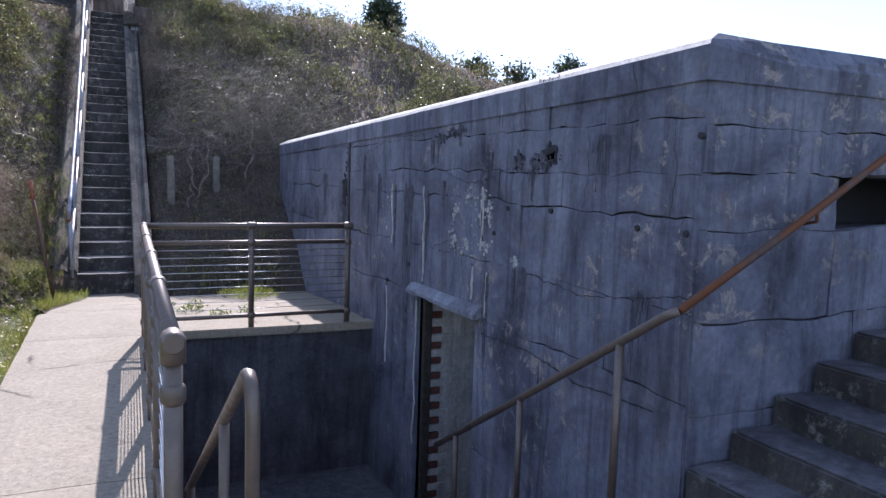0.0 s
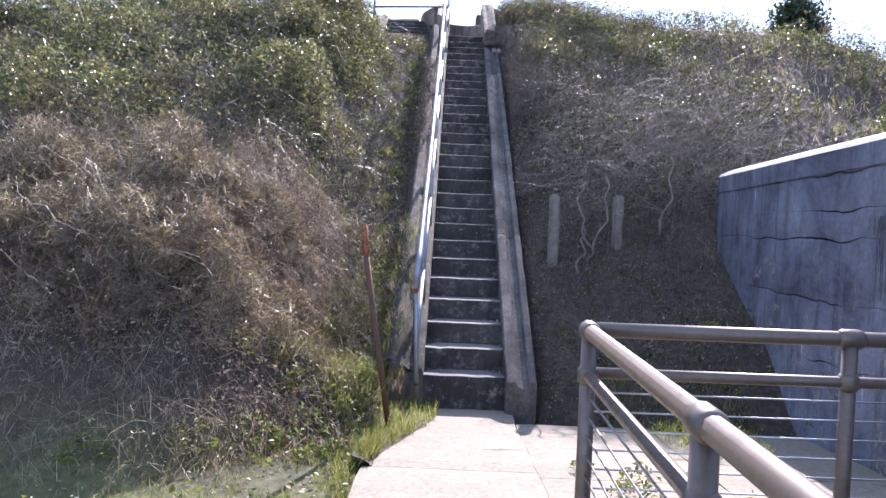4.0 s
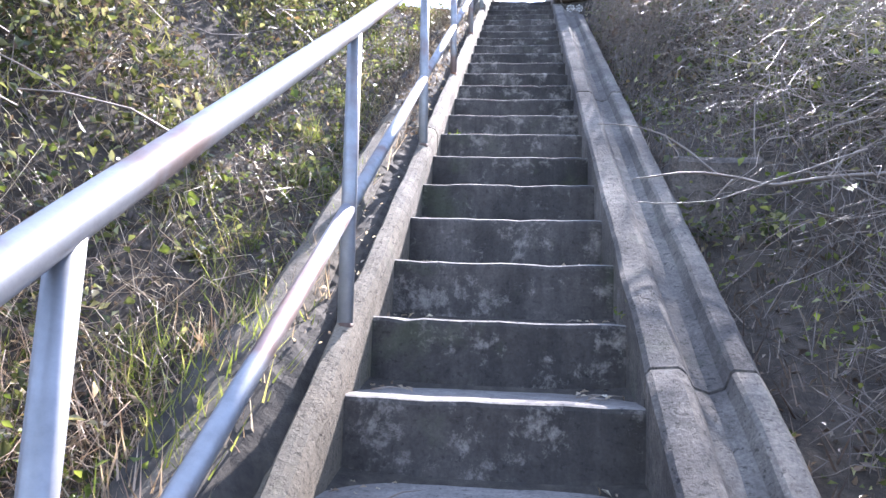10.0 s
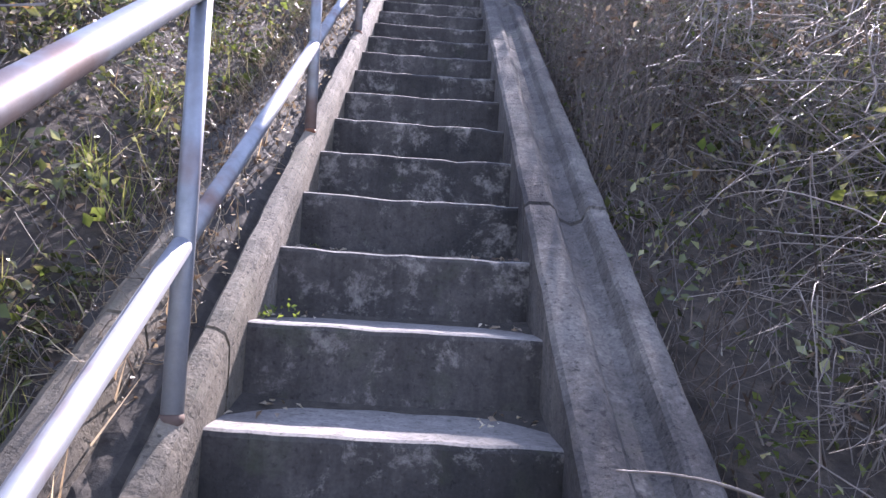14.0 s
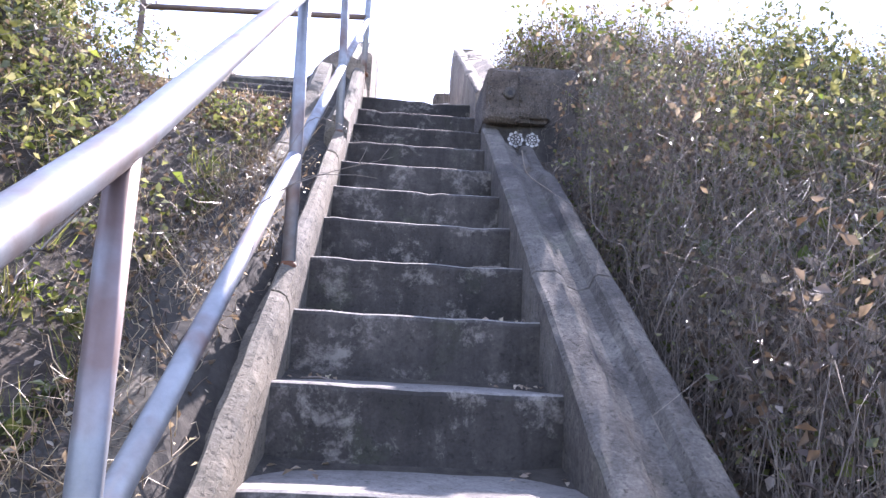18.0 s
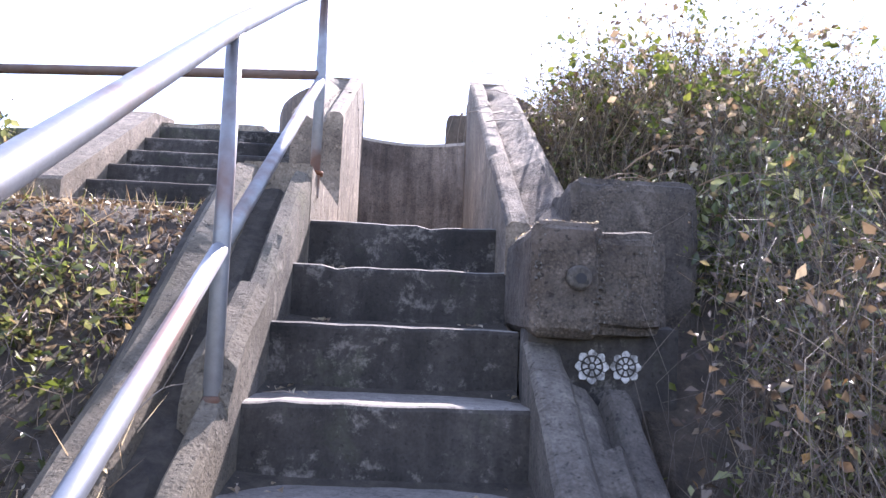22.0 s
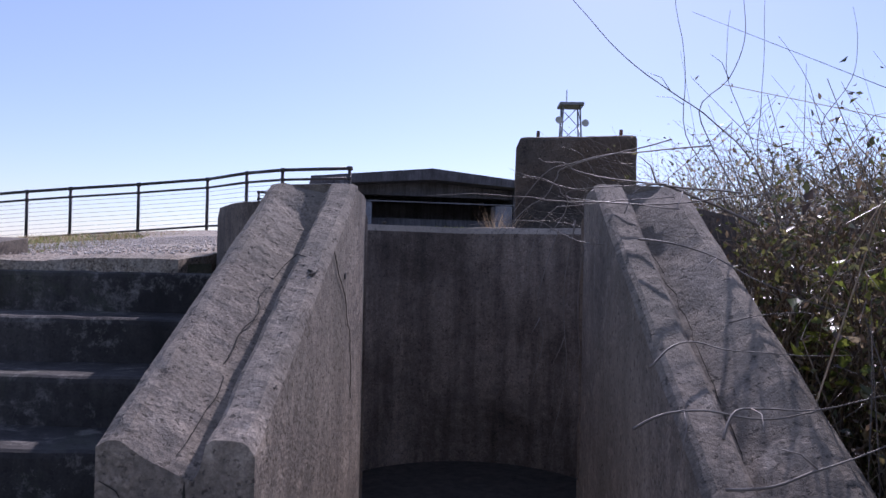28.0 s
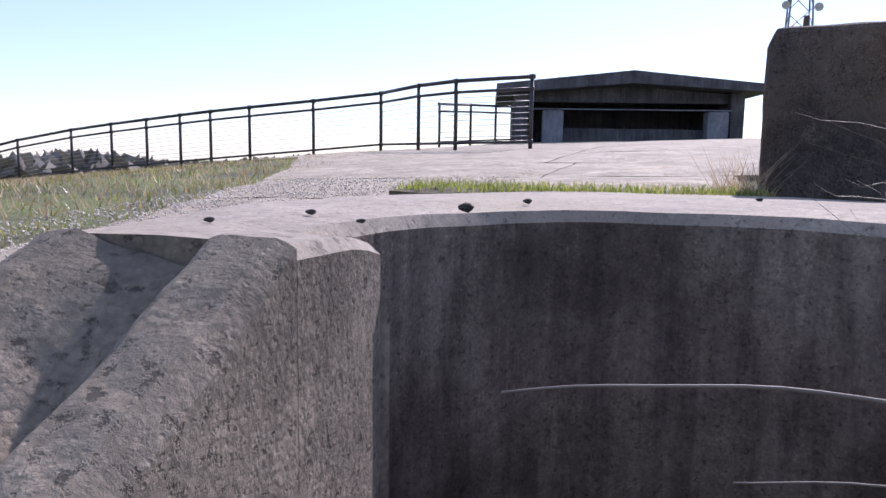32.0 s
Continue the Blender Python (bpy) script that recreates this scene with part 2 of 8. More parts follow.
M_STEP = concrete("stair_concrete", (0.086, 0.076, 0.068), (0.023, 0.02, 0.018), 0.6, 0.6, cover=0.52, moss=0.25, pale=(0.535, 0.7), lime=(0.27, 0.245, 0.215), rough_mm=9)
M_TREAD = concrete("worn_lit_tread_concrete", (0.21, 0.195, 0.176), (0.11, 0.1, 0.09), 0.0, 0.7, cover=0.47, pale=(0.6, 0.5), rough_mm=8)
M_DIRT_SHADE = plain("dark_dirt_and_shade", [(0.3, (0.02, 0.017, 0.014)), (0.7, (0.07, 0.06, 0.048))], 22, 0.95, 0.6)
M_STRING = concrete("stringer_concrete", (0.165, 0.147, 0.124), (0.045, 0.038, 0.034), 0.3, 0.9, 0.0, 0.5, moss=0.25, pale=(0.56, 0.5), rough_mm=20, grit=0.3)
# left curb: sunlit tan copy of the stringer concrete; the shaded right stays darker
M_CURB = concrete("sunlit_curb_concrete", (0.22, 0.192, 0.155), (0.05, 0.044, 0.037), 0.45, 0.9, 0.0, 0.52, moss=0.3, tint=(0.17, 0.135, 0.085), pale=(0.57, 0.5), rough_mm=24, grit=0.4)
M_PARA = concrete("parapet_concrete", (0.37, 0.302, 0.236), (0.103, 0.083, 0.064), 0.4, 0.9, 0.0, 0.5, tint=(0.22, 0.185, 0.135), pale=(0.55, 0.5), rough_mm=24, grit=0.35)
M_BLOCK = concrete("pebbly_concrete", (0.145, 0.121, 0.1), (0.045, 0.037, 0.031), 0.3, 0.9, 0.0, 0.5, tint=(0.15, 0.1, 0.065), pale=(0.57, 0.5), rough_mm=34, grit=0.7)
M_PIT = concrete("pit_concrete", (0.345, 0.272, 0.212), (0.118, 0.089, 0.068), 0.75, 0.7, 0.0, 0.5, pale=(0.64, 0.3), rough_mm=9, grit=0.4)
M_RIM = concrete("rim_concrete", (0.33, 0.278, 0.226), (0.21, 0.175, 0.142), 0.0, 0.7, 0.0, 0.46, tint=(0.36, 0.29, 0.21), rough_mm=7)
M_WALK = concrete("walk_concrete", (0.27, 0.228, 0.168), (0.21, 0.177, 0.128), 0.0, 0.4, 0.3, 0.42)
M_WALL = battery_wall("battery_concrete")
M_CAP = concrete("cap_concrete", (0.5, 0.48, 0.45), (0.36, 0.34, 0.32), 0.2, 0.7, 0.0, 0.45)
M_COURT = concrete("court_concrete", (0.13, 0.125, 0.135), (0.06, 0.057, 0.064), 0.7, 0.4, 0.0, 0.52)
M_HOOD = concrete("hood_concrete", (0.26, 0.27, 0.3), (0.13, 0.13, 0.15), 0.4, 0.8, 0.0, 0.5, pale=(0.58, 0.5))
M_AGG = concrete("aggregate_concrete", (0.44, 0.375, 0.295), (0.27, 0.23, 0.18), 0.0, 1.0, 0.0, 0.45, rough_mm=12, grit=1.0)
M_PAINT = plain("white_paint", [(0.38, (0.16, 0.155, 0.15)), (0.5, (0.42, 0.41, 0.4)), (0.66, (0.66, 0.65, 0.63))], 38)
M_GALV = metal("galvanised_pipe", (0.33, 0.34, 0.36), 0.5, 0.4, 0.55)
M_RUST = metal("rusty_steel", (0.13, 0.085, 0.065), 0.75, 0.6, 0.4)
M_OLD_RAIL = metal("weathered_brown_pipe", (0.2, 0.14, 0.115), 0.65, 0.3, 0.35)
M_ORANGE = plain("orange_flaking_paint", [(0.4, (0.08, 0.035, 0.022)), (0.55, (0.33, 0.1, 0.045))], 40)
M_BROWN = metal("brown_painted_pipe", (0.16, 0.125, 0.1), 0.42, 0.1, 0.35)
M_CABLE = metal("steel_cable", (0.5, 0.5, 0.5), 0.35)
M_DARKRAIL = metal("dark_painted_rail", (0.05, 0.045, 0.045), 0.5, 0.1, 0.3)
M_BRICK = plain("red_brick", [(0.3, (0.08, 0.035, 0.028)), (0.7, (0.17, 0.07, 0.052))], 18, 0.9, 0.4, True)
M_PLASTER = concrete("pale_plaster", (0.62, 0.6, 0.56), (0.42, 0.4, 0.36), 0.5, 0.3, 0.0, 0.45)
M_WOOD = plain("weathered_wood", [(0.3, (0.11, 0.095, 0.08)), (0.7, (0.24, 0.215, 0.18))], 12, 0.9, 0.4)
# near-black for openings, holes and cracks; their inner shade is in the colour
M_DARK = plain("shade_black", [(0.3, (0.02, 0.02, 0.022)), (0.7, (0.035, 0.034, 0.035))], 3)
M_SOIL = plain("leaf_litter_soil", [(0.25, (0.045, 0.035, 0.024)), (0.5, (0.1, 0.08, 0.05)), (0.75, (0.2, 0.165, 0.11))], 9, 0.95, 0.8)
M_PEBBLE = plain("pale_pebbles", [(0.3, (0.42, 0.36, 0.3)), (0.7, (0.68, 0.61, 0.54))], 60, 0.8, 0.2)
# pale stops at 0.84 and 0.95 paint sun glints onto some of the leaves
M_LEAF = foliage("green_leaves", [(0, (0.05, 0.062, 0.028)), (0.4, (0.1, 0.12, 0.048)), (0.7, (0.15, 0.165, 0.068)), (0.84, (0.3, 0.31, 0.16)), (0.95, (0.38, 0.38, 0.22)), (1, (0.22, 0.13, 0.07))], 0.42, gloss=0.27)
M_LIME = plain("lime_crust", [(0.3, (0.3, 0.285, 0.27)), (0.7, (0.56, 0.53, 0.5))], 25)
M_ALGAE = plain("black_algae_crust", [(0.35, (0.035, 0.034, 0.043)), (0.65, (0.13, 0.128, 0.15))], 14, 0.95, 0.4)
M_DRY = foliage("dry_leaves", [(0, (0.2, 0.145, 0.11)), (0.45, (0.38, 0.31, 0.25)), (0.8, (0.55, 0.49, 0.42)), (1, (0.68, 0.63, 0.56))], 0.55, 1.3, 0.4)
M_BROWN_LEAF = foliage("brown_dead_leaves", [(0, (0.06, 0.042, 0.033)), (0.5, (0.13, 0.095, 0.075)), (0.85, (0.23, 0.18, 0.145)), (1, (0.4, 0.35, 0.3))], 0.4, 1.3, 0.4)
M_STRAW = foliage("dry_straw", [(0, (0.24, 0.16, 0.11)), (0.5, (0.45, 0.34, 0.25)), (1, (0.62, 0.52, 0.42))], 0.35, 1.5, 0.4)
M_REDSTEM = foliage("reddish_dead_stems", [(0, (0.1, 0.065, 0.05)), (0.5, (0.27, 0.215, 0.145)), (0.85, (0.47, 0.395, 0.28)), (1, (0.68, 0.59, 0.45))], 0.3, 1.2, 0.4)
M_TWIG = plain("grey_twigs", [(0.3, (0.14, 0.11, 0.088)), (0.7, (0.32, 0.27, 0.225))], 6, 0.55, 0.2, True)
# darker copy of the twigs, with the shade inside the brush in its colour
M_SHADE_STEM = plain("shade_dark_stems", [(0.3, (0.1, 0.08, 0.065)), (0.7, (0.24, 0.2, 0.165))], 7, 0.7, 0.2, True)
M_GRASS = foliage("grass_blades", [(0, (0.085, 0.12, 0.027)), (0.6, (0.19, 0.225, 0.056)), (1, (0.36, 0.33, 0.15))], 0.55, 0.8)
# greyed leaves: the haze of distance is painted into this colour
M_FAR = foliage("haze_grey_far_trees", [(0, (0.13, 0.13, 0.13)), (1, (0.24, 0.22, 0.2))], 0.1, 0.02, 0.9)
M_FIR = foliage("evergreen_needles", [(0, (0.02, 0.035, 0.015)), (1, (0.05, 0.075, 0.03))], 0.2, 0.5)


# ---- mesh helpers ----
def mesh_object(name, bm, material):
    me = bpy.data.meshes.new(name)
    bm.normal_update()
    bm.to_mesh(me)
    bm.free()
    for mt in (material if isinstance(material, (list, tuple)) else [material]):
        me.materials.append(mt)
    return new(name, me)


def part(name, bm, material, parent, label=""):
    ob = mesh_object(name, bm, material)
    ob.parent = parent
    return tagged(ob, label)


def thing(name, label, category, at=(0, 0, 0), group="", kind=""):
    ob = new(name)
    ob.location = at
    ob.empty_display_size = 0.1
    return tagged(ob, label, category, group, kind)


def box(x0, x1, y0, y1, z0, z1, bevel=0.0, bm=None, cuts=0, wear=0.0):
    own = bm is None
    bm = bm or bmesh.new()
    made = bmesh.ops.create_cube(bm, size=1.0)["verts"]
    for v in made:
        v.co = Vector((x0 + (v.co.x + 0.5) * (x1 - x0), y0 + (v.co.y + 0.5) * (y1 - y0), z0 + (v.co.z + 0.5) * (z1 - z0)))
    if bevel and own:
        bmesh.ops.bevel(bm, geom=bm.edges[:], offset=bevel, segments=2, affect="EDGES")
    if cuts and own:
        bmesh.ops.subdivide_edges(bm, edges=[e for e in bm.edges if e.calc_length() > 0.25], cuts=cuts, use_grid_fill=True)
    if wear:
        worn(bm, wear)
    return bm


def worn(bm, amount, scale=5.0):
    for v in bm.verts:
        v.co += noise.noise_vector(v.co * scale) * amount + noise.noise_vector(v.co * scale * 4.3) * amount * 0.4


def sweep(profile, stations, closed=True, wear=0.0):
    """profile: (u, v) pairs; stations: functions or (origin, u axis, v axis)."""
    bm = bmesh.new()
    rings = []
    for o, u, v in stations:
        o, u, v = Vector(o), Vector(u), Vector(v)
        rings.append([bm.verts.new(o + u * a + v * b) for a, b in profile])
    n = len(profile)
    for r, s in zip(rings, rings[1:]):
        for i in range(n if closed else n - 1):
            bm.faces.new((r[i], r[(i + 1) % n], s[(i + 1) % n], s[i]))
    if closed:
        bm.faces.new(rings[0][::-1])
        bm.faces.new(rings[-1])
    if wear:
        worn(bm, wear)
    bmesh.ops.recalc_face_normals(bm, faces=bm.faces[:])
    return bm


def tube(points, radius, sides=10, bm=None, caps=True):
    """A round pipe along points, with mitred bends."""
    bm = bm or bmesh.new()
    pts = [Vector(p) for p in points]
    rad = radius if isinstance(radius, (list, tuple)) else [radius] * len(pts)
    rings = []
    ref = None
    for i, p in enumerate(pts):
        d = ((pts[min(i + 1, len(pts) - 1)] - p).normalized() + (p - pts[max(i - 1, 0)]).normalized()).normalized()
        if ref is None:
            ref = d.orthogonal().normalized()
        ref = (ref - d * ref.dot(d)).normalized()
        side = d.cross(ref)
        rings.append([bm.verts.new(p + (ref * math.cos(a) + side * math.sin(a)) * rad[i]) for a in [2 * math.pi * k / sides for k in range(sides)]])
    for r, s in zip(rings, rings[1:]):
        for k in range(sides):
            f = bm.faces.new((r[k], r[(k + 1) % sides], s[(k + 1) % sides], s[k]))
            f.smooth = True
    if caps:
        bm.faces.new(rings[0][::-1])
        bm.faces.new(rings[-1])
    return bm


def raw_mesh(name, verts, faces_n, material):
    """A mesh from numpy arrays: verts (N, 3), faces (F, n)."""
    me = bpy.data.meshes.new(name)
    f = np.asarray(faces_n, np.int32)
    me.vertices.add(len(verts))
    me.vertices.foreach_set("co", np.asarray(verts, np.float32).ravel())
    me.loops.add(f.size)
    me.loops.foreach_set("vertex_index", f.ravel())
    me.polygons.add(len(f))
    me.polygons.foreach_set("loop_start", np.arange(0, f.size, f.shape[1], dtype=np.int32))
    me.update(calc_edges=True)
    me.materials.append(material)
    return new(name, me)


M_WEED = foliage("fresh_green_leaves", [(0, (0.09, 0.135, 0.03)), (1, (0.2, 0.24, 0.058))], 0.5, 2.0)

# ---- ground ----
def crest(x):
    if x < 0:
        return 5.38 - 0.45 * smooth(3, 12, -x) - 2.5 * smooth(14, 40, -x)
    return 5.55 + 0.2 * smooth(1.5, 4, x) - 1.9 * smooth(6.0, 11.5, x) - 2.2 * smooth(11, 30, x)


def foot(x):
    if x < 0:
        return -1.5 - 1.1 * smooth(0.9, 2.2, -x)
    return -0.75


def plateau(x, y):
    z = 6.27 + 0.052 * (y - 11) - 0.0125 * max(0, y - 20) + 0.03 * (x + 1)
    z -= 0.055 * max(0.0, -x - 5.2) + 0.06 * max(0.0, y - 34)
    if x > 1.5:
        z += -0.15 * smooth(1.5, 6, x) - 2.2 * smooth(6, 12, x)
    return z - 1.5 * smooth(12, 30, -x)


def ground_z(x, y):
    """Lawn in front, the bank, the plateau behind, flat land far off."""
    f = foot(x)
    z = -0.02
    if y > f:
        up = (y - f) * (0.54 if x < 0 else 0.575)
        up = min(up, crest(x) + (y - 8.5) * 0.05)
        z = max(z, up) - 0.12 * (1 - smooth(0, 3, abs(y - f)))
        if y > -0.6:
            near = min(stair_z(y) - 0.15, crest(x) + (y - 8.5) * 0.05)
            z = near + (z - near) * smooth(0.7, 2.4, abs(x))
    if x > 0.6 and -0.8 < y < 0.4:
        z -= 0.2 * (1 - smooth(-0.42, 0.3, y))
    if y > 9.4:
        side = x < -0.62 and x > -3.2
        a = (10.85, 10.95) if side else (9.4, 11.5)
        if x > 0.5:
            a = (9.0, 11.6)
        z = z + (plateau(x, y) - z) * smooth(a[0], a[1], y)
    if x < -0.6 and x > -2.4 and 8.1 < y < 10.85:
        z = min(z, 5.36)
    n = noise.noise(Vector((x * 0.7, y * 0.7, 0))) * 0.12 + noise.noise(Vector((x * 2.1, y * 2.1, 3))) * 0.05
    amount = smooth(f - 0.2, f + 1.5, y) * (1 - 0.85 * smooth(9.5, 11.0, y))
    z += n * amount
    far = max(abs(x) - 60, y - 75, -y - 40, 0)
    z = z + (-3.0 - z) * smooth(0, 40, far)
    if abs(x) < 0.61 and -0.8 < y < 10.6:
        z = min(z, stair_z(min(y, 8.47)) - 0.5)
    if -0.61 < x < 2.75 and y < -0.7 and y > -16:
        z = -0.35
    if x * x / 1.1 + (y - 11.5) ** 2 / 1.75 < 1.0:
        z = min(z, 4.9)
    return z


def lines(*parts):
    out = []
    for a, b, n in parts:
        out += [a + (b - a) * i / n for i in range(n)]
    return out + [parts[-1][1]]


GX = lines((-900, -200, 4), (-200, -60, 6), (-60, -20, 12), (-20, -6, 30), (-6, -0.68, 34), (-0.68, -0.605, 1), (-0.605, 0.42, 8), (0.42, 0.605, 2), (0.605, 0.68, 1), (0.68, 2.74, 13), (2.74, 9, 36), (9, 22, 26), (22, 60, 12), (60, 200, 6), (200, 900, 4))
GY = lines((-900, -200, 4), (-200, -40, 6), (-40, -12, 14), (-12, -8.7, 8), (-8.7, -3.42, 14), (-3.42, -0.72, 15), (-0.72, -0.66, 1), (-0.66, 0, 4), (0, 12, 80), (12, 34, 44), (34, 80, 20), (80, 200, 6), (200, 1500, 6))
gv = np.array([(x, y, ground_z(x, y)) for y in GY for x in GX])
gf = []
for j in range(len(GY) - 1):
    for i in range(len(GX) - 1):
        cx, cy = (GX[i] + GX[i + 1]) / 2, (GY[j] + GY[j + 1]) / 2
        if 0.42 < cx < 2.74 and -8.7 < cy < -3.42:
            continue
        if 2.74 < cx < 11.8 and WALL_S + 0.1 < cy < WALL_N - 0.3:
            continue
        k = j * len(GX) + i
        gf.append((k, k + 1, k + 1 + len(GX), k + len(GX)))


def ground_material():
    m, t, b = nodes_of("ground_soil_and_grass")
    p = coords(t)
    fine = noise_tex(t, p, 14, 8, 0.75)
    big = noise_tex(t, p, 0.9, 5, 0.65)
    soil = ramp(t, fine, [(0.28, (0.022, 0.017, 0.013)), (0.5, (0.055, 0.042, 0.03)), (0.72, (0.13, 0.1, 0.072))])
    turf = ramp(t, fine, [(0.3, (0.07, 0.085, 0.026)), (0.5, (0.135, 0.15, 0.048)), (0.7, (0.26, 0.235, 0.11))])
    sep = t.nodes.new("ShaderNodeSeparateXYZ")
    t.links.new(p, sep.inputs[0])
    ma = t.nodes.new("ShaderNodeMapRange")
    ma.inputs["From Min"].default_value, ma.inputs["From Max"].default_value = -2.8, -1.6
    ma.inputs["To Min"].default_value, ma.inputs["To Max"].default_value = 1, 0
    t.links.new(sep.outputs["Y"], ma.inputs[0])
    mb = t.nodes.new("ShaderNodeMapRange")
    mb.inputs["From Min"].default_value, mb.inputs["From Max"].default_value = 10.7, 11.4
    t.links.new(sep.outputs["Y"], mb.inputs[0])
    ad = t.nodes.new("ShaderNodeMath")
    ad.operation = "ADD"
    t.links.new(ma.outputs[0], ad.inputs[0])
    t.links.new(mb.outputs[0], ad.inputs[1])
    worn_turf = mix(t, "MIX", ramp(t, big, [(0.45, (0, 0, 0)), (0.62, (0.75, 0.75, 0.75))]), turf, soil)
    col = mix(t, "MIX", ad.outputs[0], soil, worn_turf)
    t.links.new(col, b.inputs["Base Color"])
    b.inputs["Roughness"].default_value = 0.95
    bump(t, b, fine, 0.8, 0.03)
    return m


ground = raw_mesh("ground", gv, gf, ground_material())
for poly in ground.data.polygons:
    poly.use_smooth = True
tagged(ground, "bare soil and short turf rising into a steep bank", "ground", kind="structure")

# ---- concrete walk and paving ----
def slab(x0, x1, y0, y1, ztop, thick=0.14, wear=0.006, nx=6, ny=10, skew=0.0):
    """A slab whose top follows ztop(x, y), with an uneven edge."""
    bm = bmesh.new()
    top, low = [], []
    for j in range(ny + 1):
        for i in range(nx + 1):
            y = y0 + (y1 - y0) * j / ny
            xs = x0 + skew * j / ny
            x = xs + (x1 - xs) * i / nx
            e = 0.012 if i in (0, nx) or j in (0, ny) else 0.0
            w = noise.noise_vector(Vector((x * 4, y * 4, 1))) * wear
            ex = noise.noise(Vector((x * 3, y * 3, 7))) * (0.02 if i in (0, nx) else 0)
            top.append(bm.verts.new((x + ex, y, ztop(x, y) + w.z - e)))
            low.append(bm.verts.new((x + ex, y, ztop(x, y) - thick)))
    for j in range(ny):
        for i in range(nx):
            k = j * (nx + 1) + i
            bm.faces.new((top[k], top[k + 1], top[k + nx + 2], top[k + nx + 1]))
    edge = [j * (nx + 1) for j in range(ny, -1, -1)] + list(range(1, nx + 1)) + [j * (nx + 1) + nx for j in range(1, ny + 1)] + [ny * (nx + 1) + i for i in range(nx - 1, 0, -1)]
    for a, c in zip(edge, edge[1:] + edge[:1]):
        bm.faces.new((top[a], low[a], low[c], top[c]))
    bmesh.ops.recalc_face_normals(bm, faces=bm.faces[:])
    return bm


def walk_z(x, y):
    return 0.045 - 0.13 * smooth(-2.6, -0.1, y)


pavement = thing("pavement", "pale sunlit concrete walk in cast slabs", "pavement", kind="structure")
for y0, y1 in ((-16.0, -13.0), (-12.993, -10.0), (-9.993, -7.0), (-6.993, -3.45), (-3.443, -1.9), (-1.893, -0.015)):
    part("slab", slab(-0.66 if y0 < -2 else -0.6, 0.415, y0, y1, walk_z, 0.2, 0.005, 6, 12), M_WALK, pavement)
for x0, x1, y0, y1 in ((0.422, 1.5, -1.95, -0.4), (1.507, 2.72, -2.1, -0.45), (0.422, 1.5, -3.41, -1.957), (1.507, 2.72, -3.41, -2.107)):
    part("slab", slab(x0, x1, y0, y1, lambda x, y: walk_z(x, y) - 0.01, 0.2, 0.008, 6, 6), M_WALK, pavement, "paving slab with weeds in its joints")
# added slab out of view, dark so that less light bounces onto the battery
part("slab", slab(0.42, 6.5, -16, -8.71, lambda x, y: 0.04, 0.3, 0.005, 10, 10), M_COURT, pavement, "unseen slab before the battery, darkened to cut bounced light")

def soil_edge():
    """Soil and turf creeping over the walk's corner below the stair."""
    bm = bmesh.new()
    rows = []
    for k in range(25):
        y = -1.9 + 1.88 * k / 24
        edge = -0.6 + 0.4 * smooth(-1.9, -0.25, y) + 0.03 * noise.noise(Vector((y * 6, 1, 2)))
        row = []
        for q in range(7):
            x = -0.72 + (edge + 0.72) * q / 6
            row.append(bm.verts.new((x, y, walk_z(x, y) + 0.05 * (1 - q / 6) ** 0.7 + 0.012 * noise.noise(Vector((x * 9, y * 9, 3))) * (q < 6) - (0.012 if q == 6 else 0))))
        rows.append(row)
    for a, c in zip(rows, rows[1:]):
        for q in range(6):
            bm.faces.new((a[q], a[q + 1], c[q + 1], c[q])).smooth = True
    bmesh.ops.recalc_face_normals(bm, faces=bm.faces[:])
    return bm


part("soil_edge", soil_edge(), M_SOIL, pavement, "soil creeping over the corner of the walk")

# ---- long stair ----
stairs = thing("stairs", "long straight flight of weathered concrete steps", "stairs", kind="structure")


def step_mesh(i):
    y0, z = (i - 1) * TREAD, i * RISE
    low = RISE + (0.12 if i == 1 else 0.04)
    depth = TREAD + 0.05 if i < N_STEPS else 0.5
    r = 0.014
    prof = [(0.0, -low), (0.0, -r), (r * 0.3, -r * 0.3), (r, 0.0), (depth * 0.5, -0.004), (depth, -0.002), (depth, -low)]
    n = 14
    bm = bmesh.new()
    rings = []
    for k in range(n + 1):
        x = -HW - 0.01 + (2 * HW + 0.02) * k / n
        ring = []
        for q, (a, c) in enumerate(prof):
            v = Vector((x, y0 + a, z + c))
            if 1 <= q <= 3:
                chip = noise.noise(Vector((x * 9, i * 3.7, 2))) * 0.006 + noise.noise(Vector((x * 31, i * 1.7, 5))) * 0.003
                if noise.noise(Vector((x * 6, i * 5.1, 9))) > 0.45:
                    chip -= 0.008
                dip = -0.002 * (1 - (x / HW) ** 2)
                v += Vector((0, -min(0, chip) * 0.9, dip + min(0.002, chip)))
            ring.append(bm.verts.new(v))
        rings.append(ring)
    m = len(prof)
    for a, c in zip(rings, rings[1:]):
        for q in range(m):
            bm.faces.new((a[q], a[(q + 1) % m], c[(q + 1) % m], c[q]))
    bm.faces.new(rings[0][::-1])
    bm.faces.new(rings[-1])
    bmesh.ops.recalc_face_normals(bm, faces=bm.faces[:])
    return bm


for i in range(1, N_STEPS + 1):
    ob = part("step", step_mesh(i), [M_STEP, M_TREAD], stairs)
    # tops paler than risers: wear, plus light on the treads put into colour
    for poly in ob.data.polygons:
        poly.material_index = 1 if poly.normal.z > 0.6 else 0


